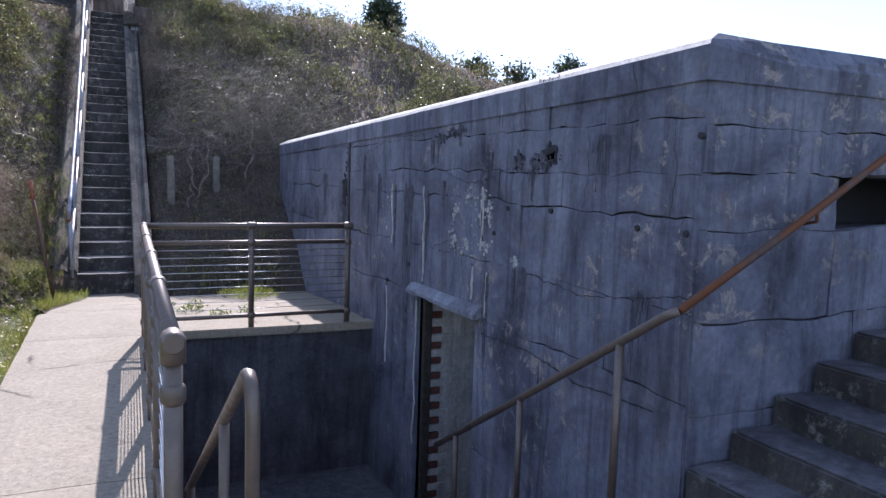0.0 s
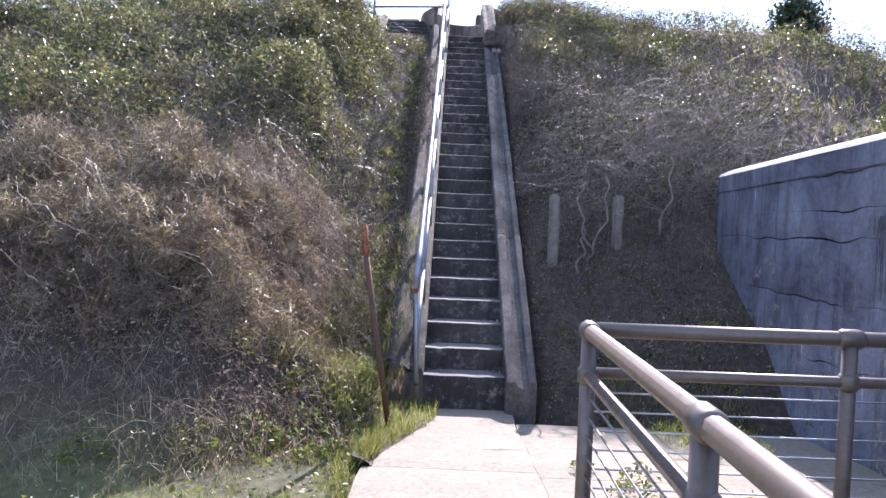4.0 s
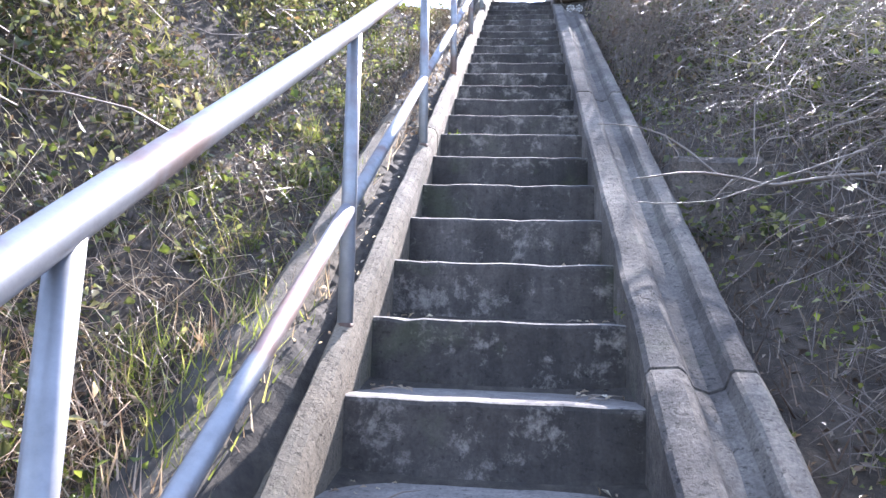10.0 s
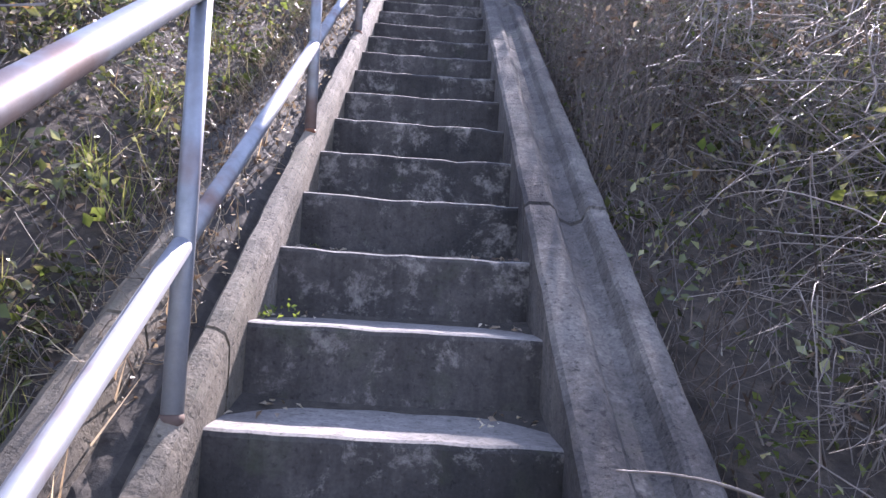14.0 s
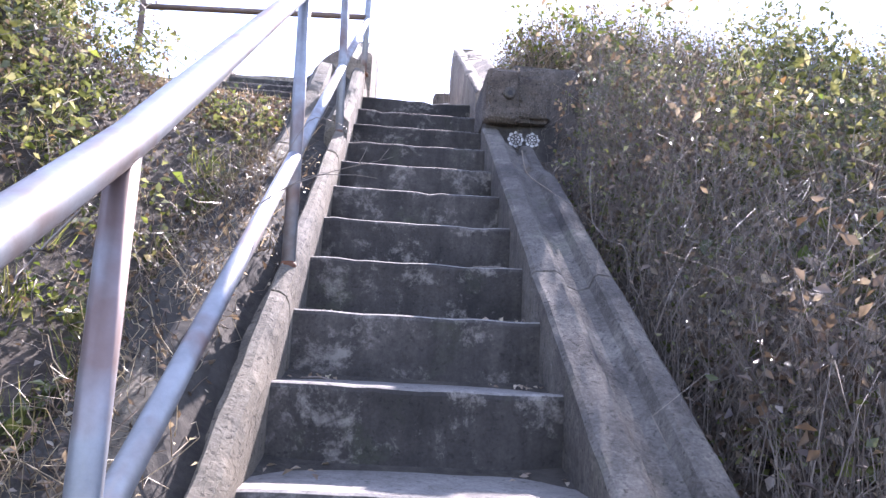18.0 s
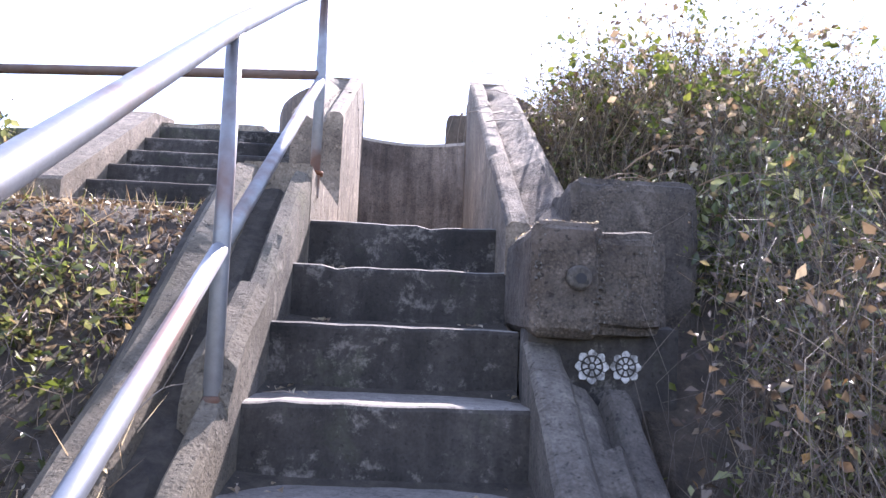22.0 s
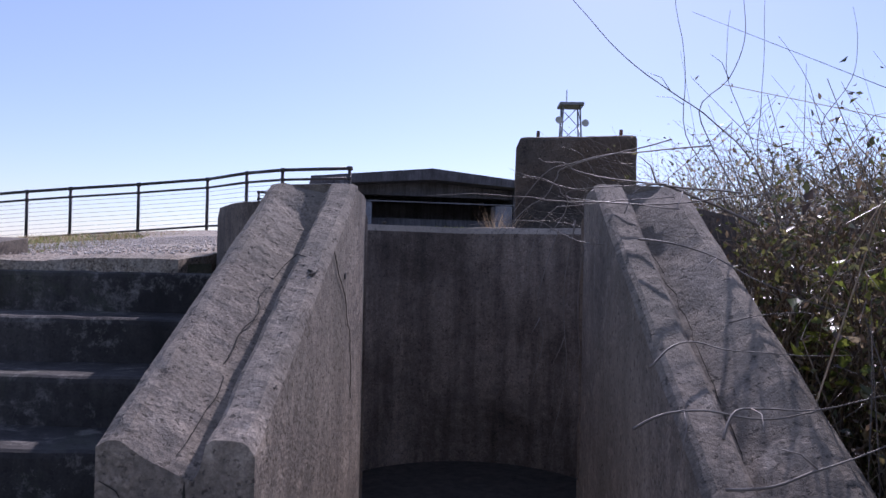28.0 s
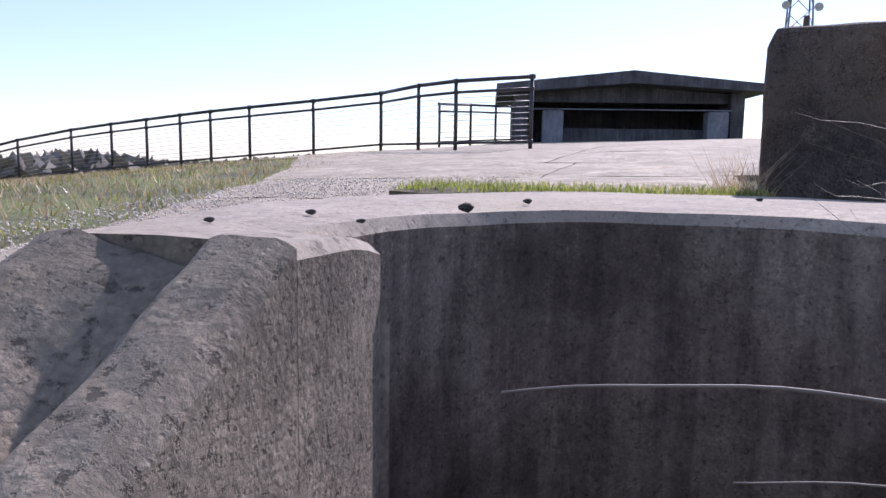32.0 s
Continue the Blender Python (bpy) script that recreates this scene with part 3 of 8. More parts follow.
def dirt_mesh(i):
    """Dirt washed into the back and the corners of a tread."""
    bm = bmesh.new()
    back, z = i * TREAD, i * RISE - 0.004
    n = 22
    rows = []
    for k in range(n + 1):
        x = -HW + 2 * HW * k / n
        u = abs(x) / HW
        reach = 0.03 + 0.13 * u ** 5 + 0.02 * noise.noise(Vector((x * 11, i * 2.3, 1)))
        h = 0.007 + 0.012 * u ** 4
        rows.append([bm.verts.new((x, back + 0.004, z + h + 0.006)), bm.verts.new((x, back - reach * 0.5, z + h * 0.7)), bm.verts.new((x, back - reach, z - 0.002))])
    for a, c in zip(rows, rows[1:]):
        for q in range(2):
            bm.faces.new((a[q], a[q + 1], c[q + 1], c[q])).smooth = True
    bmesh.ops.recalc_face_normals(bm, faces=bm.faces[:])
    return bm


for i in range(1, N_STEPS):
    part("dirt", dirt_mesh(i), M_DIRT_SHADE, stairs, "dark dirt washed into the back of the tread")
part("landing", slab(-HW - 0.005, HW + 0.005, (N_STEPS - 1) * TREAD + 0.45, 10.66, lambda x, y: LAND - 0.003, 0.3, 0.004, 5, 14), M_WALK, stairs, "sunlit landing slab with fine cracks")

# stringers with a drain groove along the top
GROOVE = [(0.0, 0.0), (0.012, 0.012), (0.075, 0.016), (0.092, 0.004), (0.11, -0.03), (0.145, -0.042), (0.18, -0.03), (0.195, 0.006), (0.205, 0.014), (0.25, 0.012), (0.262, 0.0)]


WORN_EDGE = [(0.0, -0.06), (0.004, -0.024), (0.016, 0.0), (0.036, 0.009), (0.058, 0.012), (0.066, 0.0), (0.08, -0.075), (0.14, -0.095), (0.172, -0.08), (0.19, 0.006), (0.205, 0.026), (0.275, 0.034), (0.3, 0.01)]


def stringer(y0, y1, sign, lift, deep=0.75, ends=0.0):
    edge = WORN_EDGE if sign < 0 else GROOVE
    prof = [(0.0, -deep)] + edge + [(edge[-1][0], -deep)]
    st = []
    n = max(3, int((y1 - y0) / 0.04))
    for k in range(n + 1):
        y = y0 + (y1 - y0) * k / n
        sag = ends * (1 if k in (0, n) else 0.25 if k in (1, n - 1) else 0)
        rise = 0.12 * smooth(7.4, 8.44, y) if sign < 0 else 0
        st.append(((sign * HW, y, stair_z(y) + lift - sag + rise), (sign, 0, 0), (0, 0, 1)))
    bm = sweep(prof, st, True, 0.0045)
    for v in bm.verts:                       # the edge beside the steps is knocked off in places
        u, up = abs(v.co.x) - HW, v.co.z - stair_z(v.co.y) - lift
        if sign > 0 and u > 0.18 and up > -0.1:
            v.co.z -= 0.055 * smooth(6.95, 7.25, v.co.y)
        if u < 0.03 and up > -0.1:
            v.co.z -= (0.06 if sign < 0 else 0.02) * max(0.0, noise.noise(Vector((v.co.y * 3.1, sign * 3, 2))) + 0.35 * noise.noise(Vector((v.co.y * 9, sign, 7))) - 0.05) * (1 - max(0.0, u) / 0.035)
    return bm


for y0, y1 in ((-0.02, 1.38), (1.39, 3.62), (3.63, 5.9), (5.91, 7.1), (7.12, 8.44)):
    part("stringer", stringer(y0, y1, -1, 0.07, 0.75, 0.004), M_CURB, stairs, "side curb with a drain groove")
for y0, y1 in ((-0.14, 1.9), (1.91, 4.25), (4.27, 6.1), (6.11, 7.58)):
    part("stringer", stringer(y0, y1, 1, 0.07, 0.75, 0.004), M_STRING, stairs, "side curb with a drain groove")
part("stringer", sweep([(0.0, -0.5), (0.0, 0.0), (0.012, 0.012), (0.075, 0.014), (0.092, 0.0), (0.1, -0.5)], [((HW, y, stair_z(y) + 0.07), (1, 0, 0), (0, 0, 1)) for y in (7.56, 7.6, 7.64, 7.68)], True, 0.004), M_STRING, stairs, "inner lip of the curb under the block")
# left plinth that carries the last post
prof = [(0.0, 4.3), (0.0, 5.515), (0.015, 5.53), (0.25, 5.53), (0.262, 5.515), (0.262, 4.3)]
part("plinth", sweep(prof, [((-HW, y, 0), (-1, 0, 0), (0, 0, 1)) for y in (8.45, 8.6, 9.0, 9.4)], True, 0.006), M_PARA, stairs, "concrete plinth beside the landing")
# a loose length of old curb standing on its end
bm = sweep([(0.0, -0.3), (0.0, 0.0), (0.03, 0.035), (0.08, 0.035), (0.11, 0.0), (0.11, -0.3)], [((-HW - 0.002, 7.42 + 0.42 * k / 8, stair_z(7.42) + 0.11 + 0.25 * k / 8 - (0.05 if k in (0, 8) else 0)), (-1, 0, 0), (0, 0, 1)) for k in range(9)], True, 0.008)
part("curb_end", bm, M_CURB, stairs, "rounded broken end of the curb")

# sloping parapets beside the landing: a broad gutter between two lips
def gutter(u):
    """Height across the top, u = 0 at the inner edge to 1 at the outer."""
    if u < 0.06:
        return -0.016 * (1 - u / 0.06) ** 2
    if u < 0.3:
        return 0.006
    if u < 0.36:
        return 0.006 - 0.068 * (u - 0.3) / 0.06
    if u < 0.85:
        return -0.062 + 0.068 * ((u - 0.36) / 0.49) ** 1.25
    return 0.006 - 0.012 * max(0.0, (u - 0.92) / 0.08)


def parapet(y0, z0, y1, z1, sign, z_low, holes=()):
    wide, ny, nu = 0.265, 64, 26
    bm = bmesh.new()
    rings = []
    for k in range(ny + 1):
        f = k / ny
        y, z = y0 + (y1 - y0) * f, z0 + (z1 - z0) * f
        flat = 1 - 0.6 * smooth(0.85, 1.0, f)
        ring = [Vector((sign * HW, y, z_low)), Vector((sign * HW, y, (z_low + z) / 2))]
        for q in range(nu + 1):
            u = q / nu
            h = gutter(u) * flat
            for hy, hu, r, d in holes:
                w = ((y - hy) / r) ** 2 + ((u - hu) * wide / r * 1.3) ** 2
                h -= d * math.exp(-w * w)
            v = Vector((sign * (HW + wide * u), y, z + h))
            v.z += 0.005 * noise.noise(v * 9) + 0.003 * noise.noise(v * 31)
            if 0 < q < nu:
                v.x += 0.003 * noise.noise(v * 17)
            ring.append(v)
        ring += [Vector((sign * (HW + wide), y, (z_low + z) / 2)), Vector((sign * (HW + wide), y, z_low))]
        rings.append([bm.verts.new(v) for v in ring])
    m = len(rings[0])
    for r, s in zip(rings, rings[1:]):
        for q in range(m):
            bm.faces.new((r[q], r[(q + 1) % m], s[(q + 1) % m], s[q]))
    bm.faces.new(rings[0][::-1])
    bm.faces.new(rings[-1])
    bmesh.ops.recalc_face_normals(bm, faces=bm.faces[:])
    return bm


def crack_on(points, wide, push):
    """A hair crack: a thin dark ribbon with a ragged width, lying on a surface."""
    bm = bmesh.new()
    P = [Vector(p) for p in points]
    fine = []
    for a, c in zip(P, P[1:]):
        n = max(2, int((c - a).length / 0.03))
        fine += [a.lerp(c, k / n) for k in range(n)]
    fine.append(P[-1])
    push = Vector(push)
    rows = []
    for k, q in enumerate(fine):
        d = (fine[min(k + 1, len(fine) - 1)] - fine[max(k - 1, 0)]).normalized()
        s = d.cross(push).normalized()
        w = wide * (0.35 + abs(noise.noise(q * 21)) * 1.6) * (0.3 if k in (0, len(fine) - 1) else 1)
        q = q + s * noise.noise(q * 13) * 0.02 + s * noise.noise(q * 47) * 0.008
        rows.append((bm.verts.new(q + s * w), bm.verts.new(q + push.normalized() * 0.0015), bm.verts.new(q - s * w)))
    for a, c in zip(rows, rows[1:]):
        for q in range(2):
            bm.faces.new((a[q], a[q + 1], c[q + 1], c[q]))
    bmesh.ops.recalc_face_normals(bm, faces=bm.faces[:])
    return bm


def on_para(y, u, y0, z0, y1, z1, sign):
    f = (y - y0) / (y1 - y0)
    return (sign * (HW + 0.265 * u), y, z0 + (z1 - z0) * f + gutter(u) * (1 - 0.6 * smooth(0.85, 1.0, f)) + 0.0022)


LP, RP = (9.405, 6.0, 10.42, 6.53, -1), (8.16, 5.30, 10.42, 6.545, 1)
wall_left = thing("wall_left", "sloping concrete parapet with a grooved top", "wall", kind="structure")
part("parapet", parapet(*LP, 5.2), M_PARA, wall_left)
part("crack", crack_on([on_para(9.98, 0.02, *LP), on_para(10.0, 0.3, *LP), on_para(9.98, 0.5, *LP), on_para(10.03, 1.0, *LP)], 0.003, (0, -0.4, 1)), M_DIRT_SHADE, wall_left, "crack across the parapet")
part("crack", crack_on([on_para(9.43, 0.55, *LP), on_para(9.6, 0.48, *LP), on_para(9.78, 0.56, *LP), on_para(9.95, 0.5, *LP)], 0.002, (0, -0.4, 1)), M_DIRT_SHADE, wall_left, "crack along the gutter")
part("crack", crack_on([(-HW + 0.002, 10.05, 6.33), (-HW + 0.002, 10.1, 6.29), (-HW + 0.002, 10.21, 6.2), (-HW + 0.002, 10.25, 6.15), (-HW + 0.002, 10.33, 6.08), (-HW + 0.002, 10.34, 5.9)], 0.0022, (1, 0, 0)), M_DIRT_SHADE, wall_left, "crack down the inner face")
part("crack", crack_on([(-HW - 0.12, 9.403, 5.94), (-HW - 0.1, 9.403, 5.84), (-HW - 0.14, 9.403, 5.72), (-HW - 0.12, 9.403, 5.56)], 0.003, (0, -1, 0)), M_DIRT_SHADE, wall_left, "crack in the end face")
for y, u, r in ((9.93, 0.1, 0.015), (9.96, 0.2, 0.009), (10.1, 0.05, 0.01), (9.7, 0.14, 0.008), (9.55, 0.05, 0.01), (10.15, 0.8, 0.007), (10.2, 0.16, 0.005), (9.87, 0.74, 0.006), (9.62, 0.62, 0.005)):
    c = Vector(on_para(y, u, *LP))
    bm = bmesh.new()
    bmesh.ops.create_icosphere(bm, subdivisions=2, radius=r)
    for v in bm.verts:
        v.co = c + Vector((v.co.x * 0.8, v.co.y * 1.5, v.co.z * 0.12 + 0.5 * v.co.y - 0.005)) + noise.noise_vector(v.co * 120 + c) * r * 0.5
    part("chip", bm, M_DIRT_SHADE, wall_left, "dark chipped hollow")
part("crack", crack_on([(-HW - 0.262, 9.403, 5.93), (-HW - 0.235, 9.403, 5.915), (-HW - 0.215, 9.403, 5.885), (-HW - 0.2, 9.403, 5.87)], 0.0025, (0, -1, 0)), M_DIRT_SHADE, wall_left, "crack in the end face")
part("hole", tube([(-HW + 0.003, 10.22, 6.26), (-HW - 0.02, 10.22, 6.26)], 0.009, 8), M_DARK, wall_left, "small round hole")
wall_right = thing("wall_right", "sloping concrete parapet with a grooved top", "wall", kind="structure")
ob = part("parapet", parapet(*RP, 4.6, ((8.95, 0.02, 0.05, 0.02),)), [M_PARA, M_BLOCK], wall_right)
for poly in ob.data.polygons:
    poly.material_index = 1 if poly.center.y < 8.86 and poly.normal.z > 0.2 else 0
part("crack", crack_on([on_para(8.86, 0.0, *RP), on_para(8.84, 0.4, *RP), on_para(8.87, 0.95, *RP)], 0.004, (0, -0.5, 1)), M_DIRT_SHADE, wall_right, "joint across the parapet")
part("crack", crack_on([on_para(9.0, 0.42, *RP), on_para(9.4, 0.4, *RP), on_para(9.8, 0.45, *RP), on_para(10.2, 0.4, *RP)], 0.0008, (0, -0.5, 1)), M_DIRT_SHADE, wall_right, "crack along the gutter")


def rough_block(x0, x1, y0, y1, z0, z1, wear, step=0.03):
    """A block of broken aggregate: dense skin, knocked edges."""
    bm = bmesh.new()
    lo, hi = (x0, y0, z0), (x1, y1, z1)
    cnt = [max(2, int((h - l) / step)) for l, h in zip(lo, hi)]
    seen = {}

    def at(i, j, k):
        if (i, j, k) not in seen:
            n = (i, j, k)
            p = Vector([l + (h - l) * q / c for l, h, q, c in zip(lo, hi, n, cnt)])
            c = Vector([(l + h) / 2 for l, h in zip(lo, hi)])
            half = Vector([(h - l) / 2 for l, h in zip(lo, hi)])
            d = p - c
            near = sorted(h - abs(a) for a, h in zip(d, half))
            knock = max(0.0, 0.045 - near[1]) / 0.045
            p = p - Vector((d.x / half.x, d.y / half.y, d.z / half.z)) * knock * knock * wear * (0.8 + 0.5 * abs(noise.noise(p * 7)))
            p += noise.noise_vector(p * 5) * wear * 0.45 + noise.noise_vector(p * 19) * wear * 0.25
            seen[(i, j, k)] = bm.verts.new(p)
        return seen[(i, j, k)]

    for ax in range(3):
        u, w = (ax + 1) % 3, (ax + 2) % 3
        for end in (0, cnt[ax]):
            for i in range(cnt[u]):
                for j in range(cnt[w]):
                    quad = []
                    for di, dj in ((0, 0), (1, 0), (1, 1), (0, 1)):
                        n = [0, 0, 0]
                        n[ax], n[u], n[w] = end, i + di, j + dj
                        quad.append(at(*n))
                    bm.faces.new(quad)
    bmesh.ops.recalc_face_normals(bm, faces=bm.faces[:])
    return bm


part("block", rough_block(HW, 0.55, 7.585, 8.155, 4.93, 5.235, 0.016, 0.022), M_BLOCK, wall_right, "rough pebbly concrete block")
part("block", rough_block(0.553, 0.985, 8.05, 8.9, 4.3, 5.455, 0.022, 0.024), M_BLOCK, wall_right, "broken concrete ledge under leaves")
part("block", rough_block(0.49, 0.72, 7.594, 8.07, 4.945, 5.215, 0.026, 0.022), M_BLOCK, wall_right, "crumbled shoulder of the block")
part("apron", rough_block(HW + 0.004, 0.78, 7.665, 7.8, 4.2, 4.97, 0.01), M_STEP, wall_right, "dark concrete face under the block")
part("pipe_hole", tube([(0.478, 7.59, 5.085), (0.478, 7.565, 5.085), (0.478, 7.562, 5.085)], [0.034, 0.031, 0.024], 18), M_STRING, wall_right, "pale ring round a drain hole")
part("pipe_hole", tube([(0.48, 7.565, 5.083), (0.48, 7.56, 5.083)], 0.014, 12), M_DARK, wall_right, "dark drain hole")
ob = mesh_object("footing", rough_block(0.645, 1.02, 3.07, 3.45, 1.6, 2.205, 0.014, 0.03), M_BLOCK)
tagged(ob, "low grey concrete footing half hidden by twigs", "block")


def rosette(x, y, z, r):
    """A painted flower: a scalloped ring with petals cut out round a dot."""
    bm = bmesh.new()

    def band(r0, r1, a0, a1, wave):
        n = max(4, int((a1 - a0) / 0.12))
        rows = []
        for k in range(n + 1):
            a = a0 + (a1 - a0) * k / n
            w = 1 + wave * math.cos(8 * a) + 0.04 * noise.noise(Vector((a * 3, x * 20, 1)))
            rows.append([bm.verts.new((x + math.cos(a) * q, y, z + math.sin(a) * q)) for q in (r0, r1 * w)])
        for p, q in zip(rows, rows[1:]):
            bm.faces.new((p[0], p[1], q[1], q[0]))

    for k in range(8):
        c = k * math.pi / 4
        band(r * 0.28, r * 0.6, c - 0.25, c + 0.25, 0.0)
        band(r * 0.72, r, c - 0.36, c + 0.34, 0.1)
    band(0.0005, r * 0.16, 0, 6.2832, 0.0)
    bmesh.ops.recalc_face_normals(bm, faces=bm.faces[:])
    return bm


for x, z, r in ((0.535, 4.856, 0.042), (0.625, 4.858, 0.039)):
    part("paint_mark", rosette(x, 7.652, z, r), M_PAINT, wall_right, "white painted rosette, partly worn")

# round pit wall behind the landing
pit = thing("wall_pit", "dark round concrete pit wall with a broad pale rim", "wall", kind="structure")
bm = bmesh.new()
N = 60
rings = []
for k in range(N + 1):
    u = k / N
    a, c = radians(-59 + 298 * u), radians(-50 + 280 * u)
    ix, iy = 0.68 * math.cos(a), 11.2 + 0.68 * math.sin(a)
    ox, oy = 1.06 * math.cos(c), 11.5 + 1.33 * math.sin(c)
    w = noise.noise(Vector((ix * 5, iy * 5, 2))) * 0.007
    mx, my = (ix + ox) / 2, (iy + oy) / 2
    d = Vector((ix, iy - 11.2, 0)).normalized()
    ring = [(ix, iy, 5.1), (ix + w * 0.4, iy, 5.8), (ix, iy + w, RIM - 0.03 + w), (ix + d.x * 0.02, iy + d.y * 0.02, RIM + w), (mx, my, RIM + 0.012 + w), (ox, oy, RIM + 0.012 + w), (ox * 1.01, oy + 0.01, RIM - 0.02), (ox * 1.01, oy + 0.01, 5.9)]
    rings.append([bm.verts.new(q) for q in ring])
m = len(rings[0])
for r, s in zip(rings, rings[1:]):
    for q in range(m):
        bm.faces.new((r[q], r[(q + 1) % m], s[(q + 1) % m], s[q]))
bm.faces.new(rings[0][::-1])
bm.faces.new(rings[-1])
bmesh.ops.recalc_face_normals(bm, faces=bm.faces[:])
ob = part("pit_ring", bm, [M_PIT, M_RIM], pit)
for poly in ob.data.polygons:
    poly.material_index = 1 if poly.normal.z > 0.5 else 0
for sign, top in ((-1, 6.528), (1, 6.542)):
    bm = bmesh.new()
    rings = []
    for k in range(11):
        y = 10.424 + 0.36 * k / 10
        xi = 0.357 if y < 10.618 else max(0.357, math.sqrt(0.68 ** 2 - (11.2 - y) ** 2) + 0.004)
        xo = 0.625 + 0.25 * (k / 10) ** 2
        z = top - (top - 6.478) * smooth(0.2, 1.0, k / 10)
        z += 0.004 * noise.noise(Vector((y * 9, sign, 1)))
        rings.append([bm.verts.new((sign * a, y, b)) for a, b in ((xi, 5.3), (xi, z - 0.012), (xi + 0.015, z), ((xi + xo) / 2, z + 0.003), (xo - 0.015, z), (xo, z - 0.015), (xo, 5.6))])
    for r, s in zip(rings, rings[1:]):
        for q in range(7):
            bm.faces.new((r[q], r[(q + 1) % 7], s[(q + 1) % 7], s[q]))
    bm.faces.new(rings[0][::-1])
    bm.faces.new(rings[-1])
    bmesh.ops.recalc_face_normals(bm, faces=bm.faces[:])
    ob = part("rim_end", bm, [M_PARA, M_RIM], pit, "pale end of the rim above the parapet")
    for poly in ob.data.polygons:
        poly.material_index = 1 if poly.normal.z > 0.5 else 0
bm = bmesh.new()
bmesh.ops.create_circle(bm, cap_ends=True, segments=40, radius=0.8)
for v in bm.verts:
    v.co += Vector((0, 11.2, LAND - 0.02))
# the floor's dark colour stands in for shade deep in the pit
part("pit_floor", bm, M_DIRT_SHADE, pit, "pit floor with the pit's deep shade put into its dark colour")
# side steps to the platform
side = thing("side_stairs", "short side flight of dark concrete steps", "stairs", kind="structure")
for k in range(6):
    z, y = 6.24 - 0.145 * k, 10.82 - 0.262 * k
    prof = [(0, -0.24), (0, -0.02), (0.004, -0.006), (0.016, 0.0), (0.14, -0.003), (0.3, 0.0), (0.3, -0.24)]
    bm = sweep(prof, [((-1.8 + 1.175 * q / 16, y + 0.004 * noise.noise(Vector((q * 0.7, k, 0))), z + 0.005 * noise.noise(Vector((q * 0.9, k * 3.1, 5)))), (0, 1, 0), (0, 0, 1)) for q in range(17)], True, 0.003)
    part("step", bm, M_STEP, side)
prof = [(0, 5.2), (0, 5.6), (0.02, 5.62), (1.25, 6.32), (1.6, 6.36), (1.6, 5.2)]
part("cheek_wall", sweep(prof, [((-1.8 - 0.25 * k / 3, 9.5, 0), (0, 1, 0), (0, 0, 1)) for k in range(4)], True, 0.01), M_PARA, side, "sloping cheek wall")

# platform of exposed aggregate
platform = thing("platform", "sunlit platform of exposed aggregate concrete slabs", "pavement", kind="structure")
for x0, x1, y0, y1, sk in ((-1.9, -1.08, 10.86, 11.45, -0.1), (-2.0, -1.1, 11.465, 12.15, -0.12), (-2.14, -1.12, 12.165, 13.2, -0.36), (-2.5, 0.28, 13.24, 14.6, -0.42), (1.2, 2.6, 14.2, 14.6, 0), (-2.95, -0.9, 14.615, 16.4, -0.75), (-0.885, 2.6, 14.615, 16.4, 0), (-3.75, -1.2, 16.42, 19.0, -1.3), (-1.18, 3.0, 16.42, 19.0, 0), (-5.8, -1.2, 19.02, 21.6, -1.3), (-1.18, 4.0, 19.02, 22.5, 0), (-5.2, -1.2, 21.62, 25.5, 0), (-1.18, 4.0, 22.52, 29.5, 0), (-5.0, -1.2, 25.52, 30.0, 0)):
    part("slab", slab(x0, x1, y0, y1, lambda x, y: plateau(x, y) + 0.045, 0.3, 0.014, 8, 8, sk), M_AGG, platform)

part("turf_strip", slab(-1.2, 0.29, 12.72, 13.23, lambda x, y: 6.475 + 0.02 * noise.noise(Vector((x * 4, y * 4, 0))), 0.2, 0.004, 10, 4), M_SOIL, platform, "strip of soil and turf behind the rim")

# ---- battery building ----
battery = thing("battery", "massive stained concrete gun battery with a pale sloping cap", "building", (WALL_X + 3, -3, 0), kind="structure")
battery.location = (0, 0, 0)
DY0, DY1, DZ0, DZ1 = -5.95, -4.72, -1.6, 0.56        # doorway
for y0, y1, z0, z1 in ((WALL_S + 0.03, DY0, -1.7, 2.1), (DY1, WALL_N, -1.7, 2.1), (DY0, DY1, DZ1, 2.1)):
    part("wall", box(WALL_X + 0.03, WALL_X + 0.9, y0, y1, z0, z1), M_COURT, battery)
OX0, OX1, OZ0, OZ1 = 3.7, 5.0, 1.445, 1.735           # low opening in the front
for x0, x1, z0, z1 in ((WALL_X + 0.9, 12, -1.7, OZ0 - 0.9), (WALL_X + 0.9, 12, OZ0 - 0.9, OZ0), (WALL_X + 0.9, 12, OZ1, 2.05), (OX1, 12, OZ0, OZ1)):
    part("wall", box(x0, x1, WALL_S + 0.03, WALL_S + 0.8, z0, z1), M_COURT, battery)
part("recess", box(WALL_X + 0.92, OX1 + 0.1, WALL_S + 0.62, WALL_S + 0.66, OZ0 - 0.1, OZ1 + 0.1), M_DARK, battery, "back of the low opening, its shade put into a near-black colour")
part("roof", box(WALL_X + 0.2, 12.0, WALL_S + 0.2, WALL_N - 0.1, 1.9, 2.09), M_CAP, battery)
part("back", box(WALL_X + 0.9, 12.0, WALL_N - 0.5, WALL_N, -1.0, 2.08), M_WALL, battery)
# sloping cap, higher towards the south
def coping(y):
    return 2.16 + (WALL_N - y) * 0.0205


